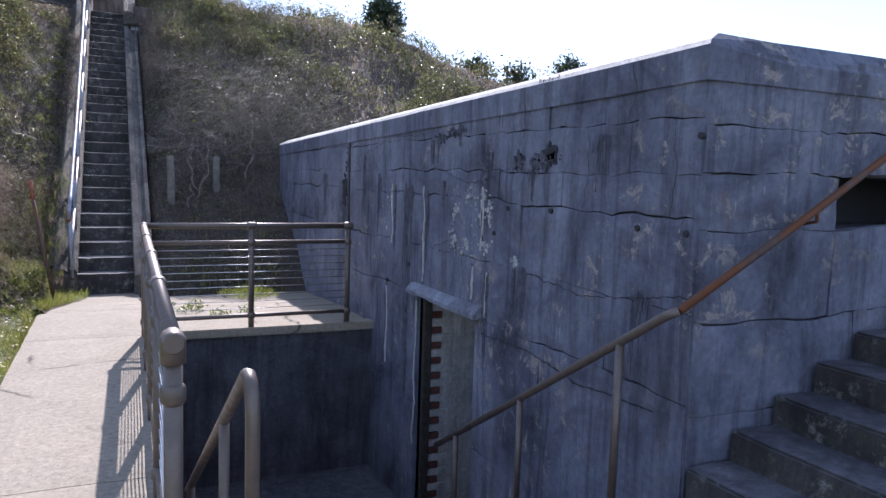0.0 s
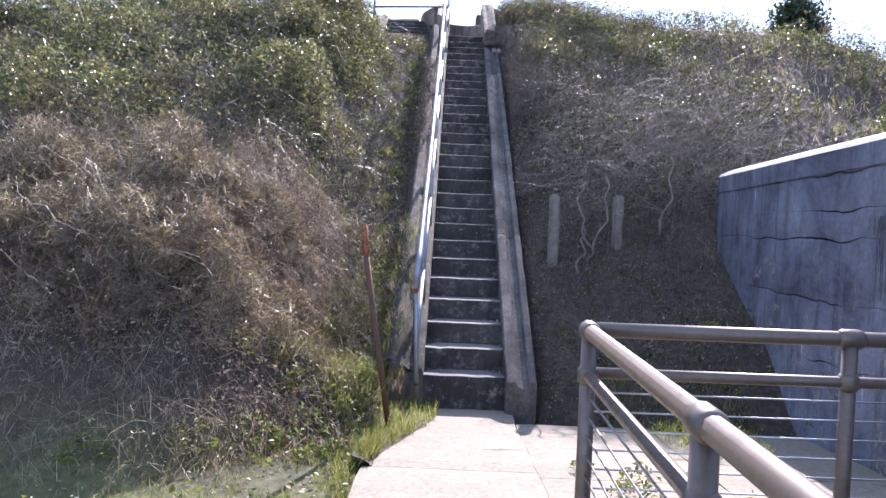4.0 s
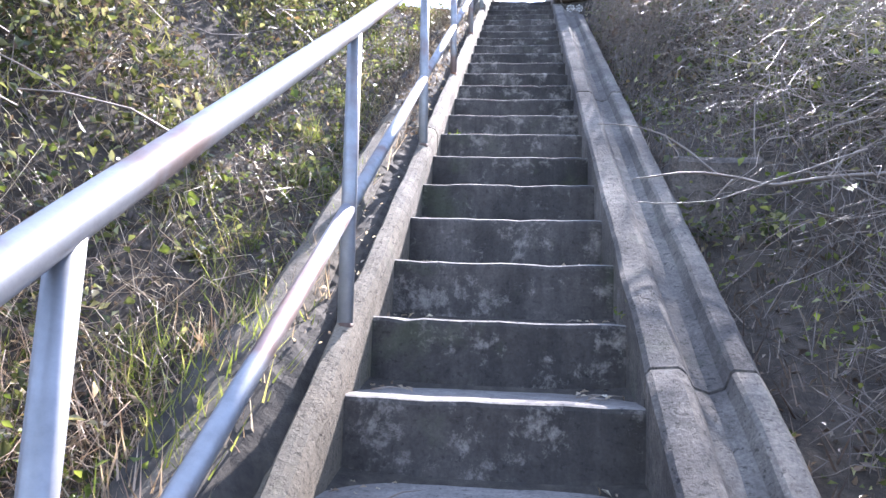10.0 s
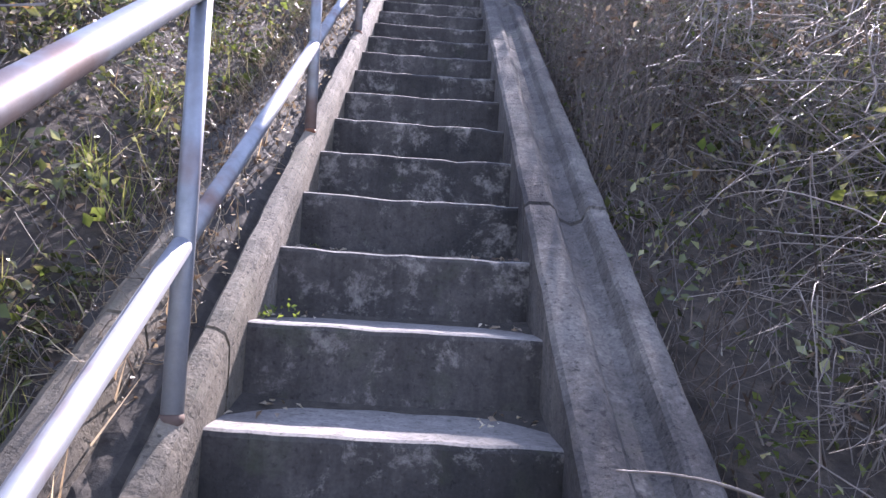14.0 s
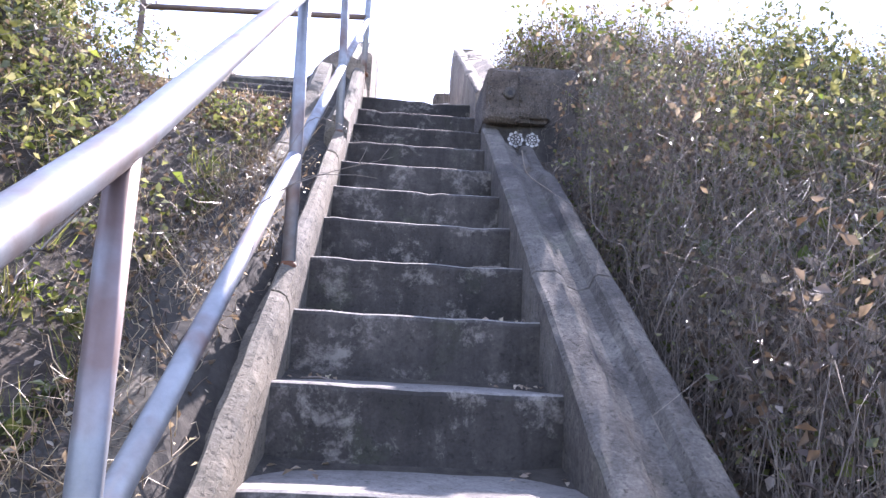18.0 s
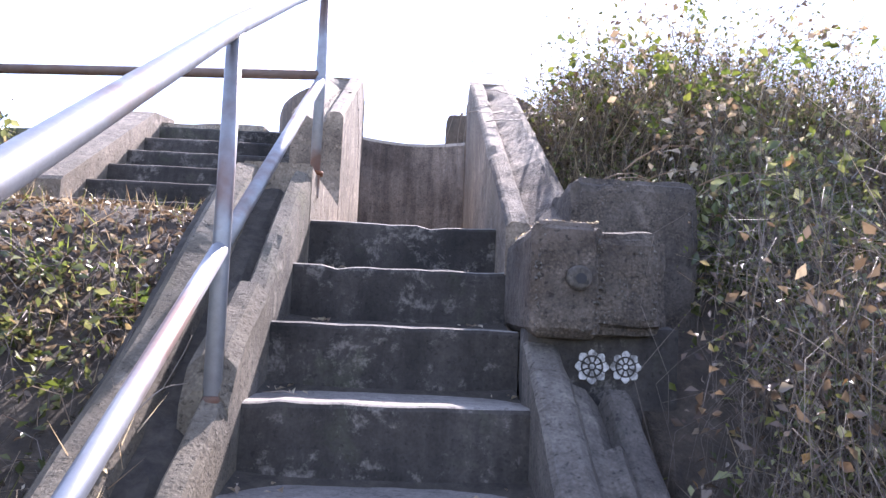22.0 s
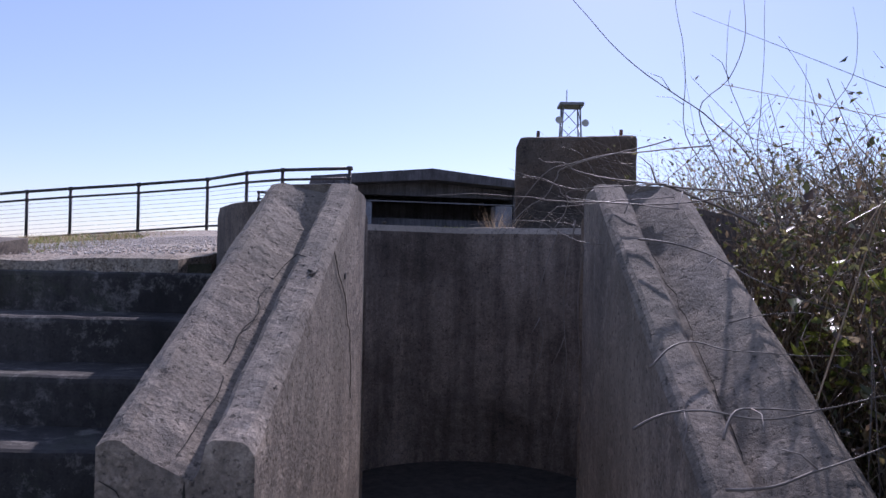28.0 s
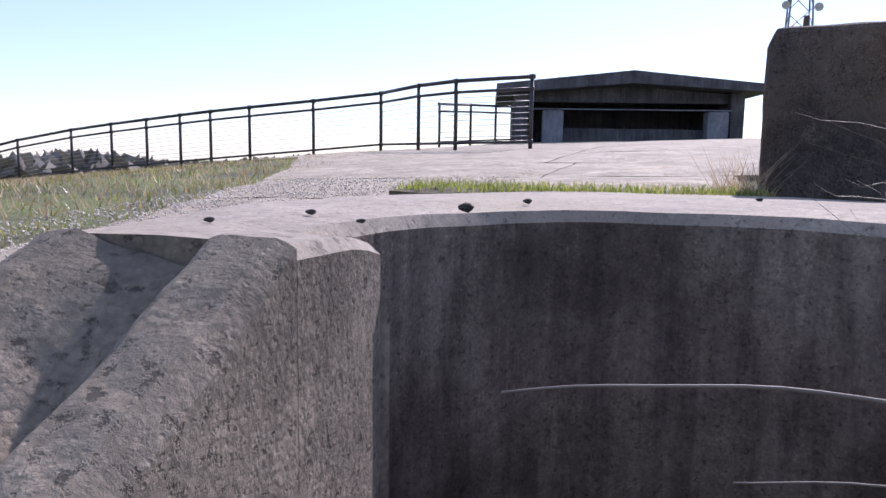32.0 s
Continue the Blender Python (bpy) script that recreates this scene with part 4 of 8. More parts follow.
FRONT_CAP = ((0, -0.2), (0, -0.085), (0.012, -0.07), (0.085, 0.035), (0.22, 0.04), (0.34, -0.12))
CAP = ((0, -0.2), (0, -0.035), (0.02, -0.005), (0.13, 0.045), (0.22, 0.04), (0.34, -0.12))
runs = ([((0, y), y) for y in [WALL_N - 4.0 * k / 9 for k in range(10)]],
        [((0, y), y) for y in [-2.408 - 5.55 * k / 12 for k in range(13)]] + [((1, 1), WALL_S)] + [((x, 1), WALL_S) for x in [3.2 + 8.8 * k / 12 for k in range(13)]])
for run in runs:
    bm = bmesh.new()
    rings = []
    for (kx, ky), y in run:
        z = coping(y)
        if kx == 0:
            rings.append([bm.verts.new((WALL_X - 0.03 + a, ky, z + b)) for a, b in CAP])
        elif kx == 1:
            rings.append([bm.verts.new((WALL_X - 0.03 + a, WALL_S - 0.03 + c, z + b)) for (a, b), (c, _) in zip(CAP, FRONT_CAP)])
        else:
            rings.append([bm.verts.new((kx, WALL_S - 0.03 + a, z + b)) for a, b in FRONT_CAP])
    for r, s in zip(rings, rings[1:]):
        for q in range(6):
            bm.faces.new((r[q], r[(q + 1) % 6], s[(q + 1) % 6], s[q]))
    bm.faces.new(rings[0][::-1])
    bm.faces.new(rings[-1])
    bmesh.ops.recalc_face_normals(bm, faces=bm.faces[:])
    worn(bm, 0.005, 4)
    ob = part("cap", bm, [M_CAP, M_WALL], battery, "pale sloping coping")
    # upright and south-turned faces take the dark wall colour in place of shade
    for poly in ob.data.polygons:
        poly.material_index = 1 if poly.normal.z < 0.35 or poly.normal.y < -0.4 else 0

# cast lifts of the wall: joints that wander, gape and crumble
def wander(v, along):
    """Shift a point of a joint up and along by slow and quick noise, the same for both its sides."""
    a = v.y if along == "y" else v.x + 40
    dz = 0.03 * noise.noise(Vector((a * 0.9, 3.3, v.z * 0.6))) + 0.03 * noise.noise(Vector((a * 3.7, 1.3, v.z))) + 0.014 * noise.noise(Vector((a * 13, 7.1, v.z)))
    da = 0.03 * noise.noise(Vector((v.z * 1.3, 9.1, a * 0.5))) + 0.015 * noise.noise(Vector((v.z * 5, 2.2, a)))
    return da, dz


def lift(a0, a1, z0, z1, out, along, seed, lock):
    """One cast field, its face uneven and its edges broken; lock: edges that stay straight."""
    bm = bmesh.new()
    na, nz = max(3, int((a1 - a0) / 0.07)), max(3, int((z1 - z0) / 0.07))
    grid = []
    for i in range(na + 1):
        col = []
        for k in range(nz + 1):
            a, z = a0 + (a1 - a0) * i / na, z0 + (z1 - z0) * k / nz
            rim = i in (0, na) or k in (0, nz)
            v = Vector((0, a, z)) if along == "y" else Vector((a, 0, z))
            da, dz = wander(v, along)
            if (i == 0 and "0" in lock) or (i == na and "1" in lock):
                da = 0
            if k == nz and "t" in lock:
                dz = 0
            g = open_up = 0.0
            if rim:
                open_up = max(0.0, noise.noise(Vector((a * 1.6, z * 1.6, seed))) + 0.02)
                g = 0.0012 + open_up * 0.015
            sa = g if i == 0 and "0" not in lock else -g if i == na and "1" not in lock else 0
            sz = g if k == 0 else -g if k == nz else 0
            face = out + 0.004 * noise.noise(Vector((a * 1.7, z * 1.7, 1))) + 0.003 * noise.noise(Vector((a * 9, z * 9, 2)))
            if rim:
                face -= 0.0012 + open_up * 0.02
            p = (a + da + sa, z + dz + sz)
            if along == "y":
                col.append((bm.verts.new((WALL_X - face, p[0], p[1])), bm.verts.new((WALL_X + 0.06, p[0], p[1]))))
            else:
                col.append((bm.verts.new((p[0], WALL_S - face, p[1])), bm.verts.new((p[0], WALL_S + 0.06, p[1]))))
        grid.append(col)
    for i in range(na):
        for k in range(nz):
            bm.faces.new((grid[i][k][0], grid[i + 1][k][0], grid[i + 1][k + 1][0], grid[i][k + 1][0]))
    ring = [(i, 0) for i in range(na)] + [(na, k) for k in range(nz)] + [(i, nz) for i in range(na, 0, -1)] + [(0, k) for k in range(nz, 0, -1)]
    for (i, k), (i2, k2) in zip(ring, ring[1:] + ring[:1]):
        bm.faces.new((grid[i][k][0], grid[i2][k2][0], grid[i2][k2][1], grid[i][k][1]))
    bmesh.ops.recalc_face_normals(bm, faces=bm.faces[:])
    return bm


rnd = random.Random(23)
FIELDS = [  # top and bottom of a course and where its upright joints stand
    (-1.68, -0.5, (WALL_S, -7.3, DY0, DY1, -2.5, WALL_N)), (-0.5, 0.56, (WALL_S, -6.9, DY0, DY1, -3.6, -2.5, WALL_N)),
    (0.56, 1.02, (WALL_S, -7.6, -6.12, -5.7, -4.72, -2.5, WALL_N)), (1.02, 1.5, (WALL_S, -6.6, -4.84, -2.5, WALL_N)),
    (1.5, 1.72, (WALL_S, -7.1, -6.25, -5.35, -3.4, -2.5, WALL_N)), (1.72, 2.0, (WALL_S, -7.75, -6.5, -6.0, -3.9, -2.5, WALL_N)), (2.0, 2.4, (WALL_S, -7.5, -6.9, -2.5, WALL_N))]
for r, (z0, z1, cuts_y) in enumerate(FIELDS):
    for y0, y1 in zip(cuts_y, cuts_y[1:]):
        if r < 2 and y0 == DY0:
            continue
        top = z1 if r < 6 else coping(y1) - 0.06
        lock = ("0" if y0 in (WALL_S, DY1) else "") + ("1" if y1 in (WALL_N, DY0) else "") + ("t" if r == 6 else "")
        part("cast_lift", lift(y0, y1, z0, top, 0.014 + rnd.uniform(0, 0.005), "y", r * 7 + y0, lock), M_WALL, battery)
for z0, z1, cuts_x in ((-1.68, -0.4, (WALL_X, 5, 8, 11.9)), (-0.4, 0.5, (WALL_X, 4.4, 7, 11.9)), (0.5, 0.98, (WALL_X, 3.9, 6, 11.9)), (0.98, OZ0, (WALL_X, OX0, 5.0, 8, 11.9)), (OZ0, OZ1, (WALL_X, OX0)), (OZ0, OZ1, (OX1, 7, 11.9)), (OZ1, 1.96, (WALL_X, 4.2, 7, 11.9)), (1.96, coping(WALL_S) - 0.04, (WALL_X, 5, 11.9))):
    for x0, x1 in zip(cuts_x, cuts_x[1:]):
        part("cast_lift", lift(x0, x1, z0, z1, 0.014 + rnd.uniform(0, 0.005), "x", z0 * 5 + x0, "0" if x0 == WALL_X else ""), M_WALL, battery)


def tear_of(y, z0, z1, w, x=WALL_X - 0.03):
    """A crusted run of lime down the wall, wandering and breaking off."""
    bm = bmesh.new()
    n = 30
    rows = []
    for k in range(n + 1):
        z = z1 + (z0 - z1) * k / n
        c = y + 0.05 * noise.noise(Vector((z * 3, y * 9, 1))) + 0.018 * noise.noise(Vector((z * 15, y * 9, 5)))
        ww = w * max(0.0, 0.35 + 1.3 * noise.noise(Vector((z * 7, y * 5, 3))) + 0.6 * noise.noise(Vector((z * 25, y * 5, 3)))) + 0.0004
        rows.append([bm.verts.new((x + 0.014, c - ww, z)), bm.verts.new((x - ww * 0.25, c, z)), bm.verts.new((x + 0.014, c + ww, z))])
    for a, c in zip(rows, rows[1:]):
        for q in range(2):
            bm.faces.new((a[q], a[q + 1], c[q + 1], c[q])).smooth = True
    bmesh.ops.recalc_face_normals(bm, faces=bm.faces[:])
    return bm


for y, z0, z1, w in ((-4.02, 0.98, 1.58, 0.013), (-4.87, 0.7, 1.58, 0.01), (-6.03, 1.1, 1.6, 0.013), (-5.88, 0.7, 0.97, 0.01), (-6.12, 0.6, 0.95, 0.009), (-6.0, 1.3, 1.5, 0.01), (-4.72, -0.9, 0.5, 0.006), (-3.92, -0.3, 0.52, 0.009)):
    part("lime_run", tear_of(y, z0, z1, w), M_LIME, battery, "white broken run of lime")


def blot(bm, y, z, ry, rz, x, seed):
    """A thin ragged patch of crust lying on the wall."""
    n = 22
    ring, back = [], []
    for k in range(n):
        a = 2 * math.pi * k / n
        r = 1 + 0.75 * noise.noise(Vector((math.cos(a) * 1.5, math.sin(a) * 1.5, seed))) + 0.35 * noise.noise(Vector((math.cos(a) * 5, math.sin(a) * 5, seed)))
        ring.append(bm.verts.new((x, y + ry * r * math.cos(a), z + rz * r * math.sin(a))))
        back.append(bm.verts.new((x + 0.016, y + ry * r * 1.05 * math.cos(a), z + rz * r * 1.05 * math.sin(a))))
    bm.faces.new(ring)
    for k in range(n):
        bm.faces.new((ring[k], back[k], back[(k + 1) % n], ring[(k + 1) % n]))


def streaks(y, z0, z1, half, n, seed):
    """Dark runs of algae: many fine strands side by side, ending at different heights."""
    rs = random.Random(seed)
    bm = bmesh.new()
    for q in range(n):
        c0 = y + rs.gauss(0, 0.6) * half
        top = z1 - rs.random() * 0.1 * (z1 - z0)
        low = z1 + (z0 - z1) * rs.uniform(0.2, 1.0)
        w = rs.uniform(0.0015, 0.006)
        rows = []
        for k in range(13):
            z = top + (low - top) * k / 12
            c = c0 + 0.02 * noise.noise(Vector((z * 4, c0 * 3, seed)))
            ww = w * (1 - (k / 12) ** 3) * (0.6 + 0.9 * abs(noise.noise(Vector((z * 12, c0 * 30, seed))))) + 0.0003
            x = WALL_X - 0.0255 - 0.0004 * (q % 5)
            rows.append([bm.verts.new((x + 0.004, c - ww, z)), bm.verts.new((x, c, z)), bm.verts.new((x + 0.004, c + ww, z))])
        for a, b in zip(rows, rows[1:]):
            for i in range(2):
                bm.faces.new((a[i], a[i + 1], b[i + 1], b[i])).smooth = True
    bmesh.ops.recalc_face_normals(bm, faces=bm.faces[:])
    return bm


for k, (y, z0, z1, half, n) in enumerate(((-4.42, 0.55, 1.6, 0.05, 26), (-4.55, 0.9, 1.6, 0.03, 9), (-4.1, 0.9, 1.56, 0.02, 8), (-4.93, 0.75, 1.58, 0.02, 7), (-6.25, 2.0, 2.26, 0.035, 10), (-6.04, 2.1, 2.24, 0.03, 7),
                                          (-6.14, 1.72, 1.86, 0.025, 9), (-6.73, 1.5, 1.74, 0.035, 10), (-6.66, 0.6, 1.06, 0.035, 16), (-6.54, 0.6, 1.04, 0.014, 7), (-6.13, 0.2, 0.95, 0.03, 13), (-5.87, 0.72, 1.0, 0.014, 6),
                                          (-6.03, 1.08, 1.45, 0.025, 8), (-5.3, 1.4, 1.64, 0.04, 9), (-5.05, 1.75, 2.0, 0.05, 12), (-5.6, 1.9, 2.14, 0.06, 12), (-3.6, 1.0, 1.7, 0.05, 10), (-3.1, 1.2, 1.9, 0.06, 12),
                                          (-2.3, 0.7, 1.6, 0.08, 18), (-2.47, 0.6, 2.0, 0.03, 14), (-7.5, 1.5, 1.95, 0.07, 14), (-7.9, 0.6, 1.1, 0.05, 10), (-1.4, 1.0, 1.7, 0.1, 14), (-4.45, -0.6, 0.6, 0.06, 16), (-6.9, 2.1, 2.34, 0.12, 14))):
    part("algae_run", streaks(y, z0, z1, half, n, k + 3), M_ALGAE, battery, "dark run of algae")
rs = random.Random(5)


def cluster(spots, small, large, x):
    """Many small ragged flakes gathered round a few spots of the wall."""
    bm = bmesh.new()
    for cy, cz, n, sy, sz in spots:
        for q in range(n):
            r = small + (large - small) * rs.random() ** 2.5
            blot(bm, cy + rs.gauss(0, sy), cz + rs.gauss(0, sz), r, r * rs.uniform(0.7, 2.0), x - 0.0003 * (q % 9), q + cy * 7)
    return bm


part("spall", cluster(((-6.96, 1.83, 60, 0.03, 0.025), (-2.3, 1.4, 80, 0.035, 0.09)), 0.008, 0.03, WALL_X - 0.027), M_DARK, battery, "dark broken patch")
part("algae_patch", cluster(((-6.54, 1.79, 45, 0.035, 0.022), (-6.9, 1.81, 60, 0.06, 0.035), (-6.76, 1.77, 25, 0.03, 0.03), (-5.2, 1.99, 25, 0.05, 0.02), (-5.5, 2.05, 25, 0.12, 0.02), (-2.4, 1.7, 30, 0.03, 0.15)), 0.004, 0.02, WALL_X - 0.0265), M_ALGAE, battery, "dark damp patches")
part("scabs", cluster(((-5.53, 1.4, 40, 0.03, 0.04), (-5.5, 1.17, 45, 0.035, 0.05), (-5.78, 1.52, 22, 0.03, 0.025), (-6.03, 1.56, 20, 0.02, 0.03), (-5.76, 1.12, 26, 0.05, 0.03), (-6.13, 1.42, 36, 0.025, 0.07), (-6.09, 1.13, 28, 0.04, 0.03),
                       (-5.9, 1.3, 16, 0.05, 0.1), (-5.64, 1.05, 14, 0.03, 0.02), (-6.55, 1.08, 14, 0.03, 0.015), (-3.85, 1.25, 20, 0.06, 0.12)), 0.0015, 0.011, WALL_X - 0.028), M_LIME, battery, "pale flaking scabs of plaster")
for y, z in ((-6.42, 1.454), (-6.98, 1.466), (-6.22, 1.258), (-3.91, 0.58), (-7.85, 1.42), (-8.22, 1.42), (-4.52, 0.82), (-8.28, 1.9)):
    part("tie_hole", tube([(WALL_X - 0.03, y, z), (WALL_X, y, z)], 0.017, 8), M_DARK, battery, "small dark tie hole")
CX = WALL_X - 0.033
for line, wide in (
        (((-5.35, 1.71), (-5.75, 1.62), (-6.1, 1.66), (-6.45, 1.74)), 0.003), (((-5.7, 1.03), (-5.73, 0.82), (-5.68, 0.62)), 0.003),
        (((-6.12, 1.06), (-6.08, 0.6), (-6.15, 0.2), (-6.2, -0.4)), 0.004), (((-7.35, 1.5), (-7.4, 1.72), (-7.36, 2.0)), 0.003),
        (((-8.1, 2.0), (-8.14, 1.75), (-8.1, 1.5)), 0.003), (((-6.06, 0.47), (-6.7, 0.5), (-7.4, 0.43), (-8.08, 0.47)), 0.005),
        (((-6.7, 1.03), (-7.4, 0.97), (-8.36, 1.12)), 0.004), (((-3.0, 1.9), (-3.5, 1.95), (-3.95, 2.06), (-4.9, 2.04)), 0.003),
        (((-4.84, 1.5), (-4.9, 1.2), (-4.82, 0.8)), 0.003), (((-7.05, 0.44), (-7.1, 0.2), (-7.04, -0.2)), 0.003), (((-6.6, 2.28), (-6.63, 2.1), (-6.58, 1.9)), 0.003),
        (((-7.75, 2.3), (-7.8, 2.15), (-7.74, 2.0)), 0.003), (((-5.1, 1.04), (-5.4, 1.12), (-5.7, 1.03)), 0.003)):
    part("crack", crack_on([(CX, y, z) for y, z in line], wide, (-1, 0, 0)), M_DARK, battery, "open crack in the concrete")
part("joint", box(WALL_X - 0.028, WALL_X + 0.02, -2.512, -2.49, 0.0, 2.2), M_DIRT_SHADE, battery, "open upright joint")

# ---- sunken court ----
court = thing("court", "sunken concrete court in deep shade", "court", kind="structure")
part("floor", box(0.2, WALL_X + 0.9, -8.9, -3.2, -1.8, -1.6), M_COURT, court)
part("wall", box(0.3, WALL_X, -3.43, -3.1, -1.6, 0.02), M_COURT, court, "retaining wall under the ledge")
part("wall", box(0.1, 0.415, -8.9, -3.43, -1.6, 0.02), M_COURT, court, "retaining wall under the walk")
part("ledge", box(0.37, WALL_X - 0.004, -3.5, -3.3, -0.03, 0.06, 0.012, cuts=3, wear=0.004), M_WALK, court, "sunlit ledge")
for k in range(8):
    z = 0.03 - 0.2 * k
    y = -8.45 + 0.31 * k
    part("step", box(0.42, WALL_X - 0.002, y - 0.4, y, max(-1.6, z - 0.5), z, 0.01), M_STEP, court)

# ---- stair handrail ----
handrail = thing("handrail", "galvanised pipe handrail with two rails, rusty at the feet", "railing")
POSTS = [-0.17, 0.8, 2.035, 3.39, 4.7, 6.07, 7.43]


def top_of(y):
    return stair_z(y) + 0.062


def rail_z(y):
    """Height of the top rail, straight from post to post and a little uneven."""
    return stair_z(y) + float(np.interp(y, (-0.2, 0.89, 2.12, 3.48, 4.79, 6.16, 7.52), (0.868, 0.88, 0.872, 0.872, 0.852, 0.94, 0.938)))


def mid_z(y):
    return stair_z(y) + 0.355 + 0.006 * max(0.0, y)


def rail_x(y, up=1.0):
    """The posts lean outwards and uphill; up: 0 at the foot, 1 at the top rail."""
    return -HW - 0.041 - 0.032 * up - 0.012 * (1 - smooth(-0.3, 2.6, y))


LEAN = 0.09


for y in POSTS:
    zb = top_of(y)
    foot_at, head = Vector((rail_x(y, 0), y, zb)), Vector((rail_x(y), y + LEAN, rail_z(y + LEAN) - 0.008))
    way = (head - foot_at).normalized()
    p = part("post", tube([foot_at - way * 0.1, foot_at.lerp(head, 0.5), head], 0.021, 12), M_GALV, handrail)
    part("foot", tube([foot_at - way * 0.02, foot_at + way * 0.004, foot_at + way * 0.014], [0.027, 0.025, 0.0215], 12), M_RUST, p, "rusty stain round the foot of the post")
EX, EY, EZ = -0.37, 8.63, 5.53
p = part("post", tube([(EX, EY, EZ - 0.1), (EX, EY, EZ + 0.83)], 0.021, 12), M_GALV, handrail)
part("foot", tube([(EX, EY, EZ - 0.01), (EX, EY, EZ + 0.006)], 0.034, 14), M_RUST, p, "rusty foot plate")
top = part("top_rail", tube([(rail_x(q), q, rail_z(q)) for q in (-0.205, 0.3, 0.89, 1.5, 2.12, 2.8, 3.48, 4.1, 4.79, 5.5, 6.16, 6.8, 7.52)] + [(EX - 0.035, 8.05, 5.99), (EX, EY - 0.015, EZ + 0.785), (EX, EY + 0.012, EZ + 0.79)], 0.0265, 14), M_GALV, handrail)
dv = Vector((0, TREAD, RISE)).normalized()
q = Vector((rail_x(-0.205), -0.205, rail_z(-0.205)))
part("open_end", tube([q - dv * 0.004, q + dv * 0.002], 0.025, 14), M_ORANGE, top, "rusty open pipe end")
ys = POSTS + [EY]
for a, c in zip(ys, ys[1:]):
    za = mid_z(a + 0.04)
    zc = mid_z(c + 0.04) if c != EY else EZ + 0.385
    part("mid_rail", tube([(rail_x(a, 0.42), a + 0.052, za + 0.01), (rail_x(c, 0.42) if c != EY else EX, c + 0.022 if c != EY else c - 0.015, zc - 0.01)], 0.021, 12), M_GALV, handrail)

# level rail beside the side steps
upper = thing("upper_rail", "rusty pipe guard rail with two rails beside the landing", "railing")
TL = (-1.88, 8.65, 5.4)
for x, y, z0 in ((TL[0], TL[1], 5.3),):
    part("post", tube([(x, y, z0), (x, y, 6.31)], 0.021, 12), M_OLD_RAIL, upper)
part("top_rail", tube([(TL[0], TL[1], 6.3), (EX, EY, 6.345)], 0.02, 12), M_OLD_RAIL, upper)
part("mid_rail", tube([(TL[0], TL[1], 5.89), (EX, EY, 5.937)], 0.02, 12), M_OLD_RAIL, upper)

# ---- court railing ----
def cable_run(owner, a, c, posts, base, pipe=0.03, mat=None, height=1.05, cables=9):
    """Posts at fractions along a-c, with top, second and bottom rail and cables."""
    mat = mat or M_BROWN
    a, c = Vector(a), Vector(c)
    d = (c - a).normalized()
    for f in posts:
        q = a.lerp(c, f)
        post = part("post", tube([(q.x, q.y, q.z - 0.08), (q.x, q.y, q.z + height - 0.02)], pipe, 12), mat, owner)
        for h in (0.12, height - 0.17):
            part("collar", tube([(q.x, q.y, q.z + h - 0.035), (q.x, q.y, q.z + h - 0.02), (q.x, q.y, q.z + h + 0.02), (q.x, q.y, q.z + h + 0.035)], [pipe * 1.0, pipe * 1.35, pipe * 1.35, pipe * 1.0], 12), mat, post)
        part("fitting", tube([q + Vector((0, 0, height)) - d * 0.05, q + Vector((0, 0, height)) - d * 0.035, q + Vector((0, 0, height)) + d * 0.035, q + Vector((0, 0, height)) + d * 0.05], [pipe, pipe * 1.3, pipe * 1.3, pipe], 12), mat, post)
    up = Vector((0, 0, 1))
    for h, r, nm in ((height, pipe, "top_rail"), (height - 0.17, pipe * 0.75, "mid_rail"), (0.12, pipe * 0.7, "bottom_rail")):
        part(nm, tube([a + up * h, c + up * h], r, 12), mat, owner)
    for k in range(cables):
        h = 0.12 + (height - 0.29) * (k + 1) / (cables + 1)
        part("cable", tube([a + up * h, c + up * h], 0.004, 6), M_CABLE, owner)


court_rail = thing("court_railing", "brown pipe railing with steel cables round the sunken court", "railing")
C = (0.375, -3.44, 0.055)
cable_run(court_rail, (0.29, -8.61, 0.07), C, (0, 0.245, 0.49, 0.735, 0.99), None)
far_rail = thing("ledge_railing", "brown pipe railing with steel cables on the court's ledge", "railing")
cable_run(far_rail, C, (2.42, -3.44, 0.06), (0.5, 1.0), None)
part("end_cap", tube([(0.29, -8.61, 1.05), (0.29, -8.61, 1.13), (0.29, -8.61, 1.15)], [0.04, 0.04, 0.02], 14), M_BROWN, court_rail)

# handrails down into the court
def stair_rail(label, x, y0, z0, y1, z1, posts, bend):
    r = thing("court_handrail", label, "railing")
    pts = [(x, y0, z0), (x, y1, z1)]
    if bend:
        pts = [(x, y0 - 0.13, z0 - 0.95), (x, y0 - 0.135, z0 - 0.16), (x, y0 - 0.13, z0 - 0.1), (x, y0 - 0.115, z0 - 0.045), (x, y0 - 0.085, z0 - 0.008), (x, y0 - 0.045, z0 + 0.01), (x, y0, z0), (x, y1, z1)]
    part("rail", tube(pts, 0.026, 12), M_BROWN, r)
    for y in posts:
        z = z0 + (z1 - z0) * (y - y0) / (y1 - y0)
        part("post", tube([(x, y, z - 0.95), (x, y, z)], 0.023, 12), M_BROWN, r)
    return r


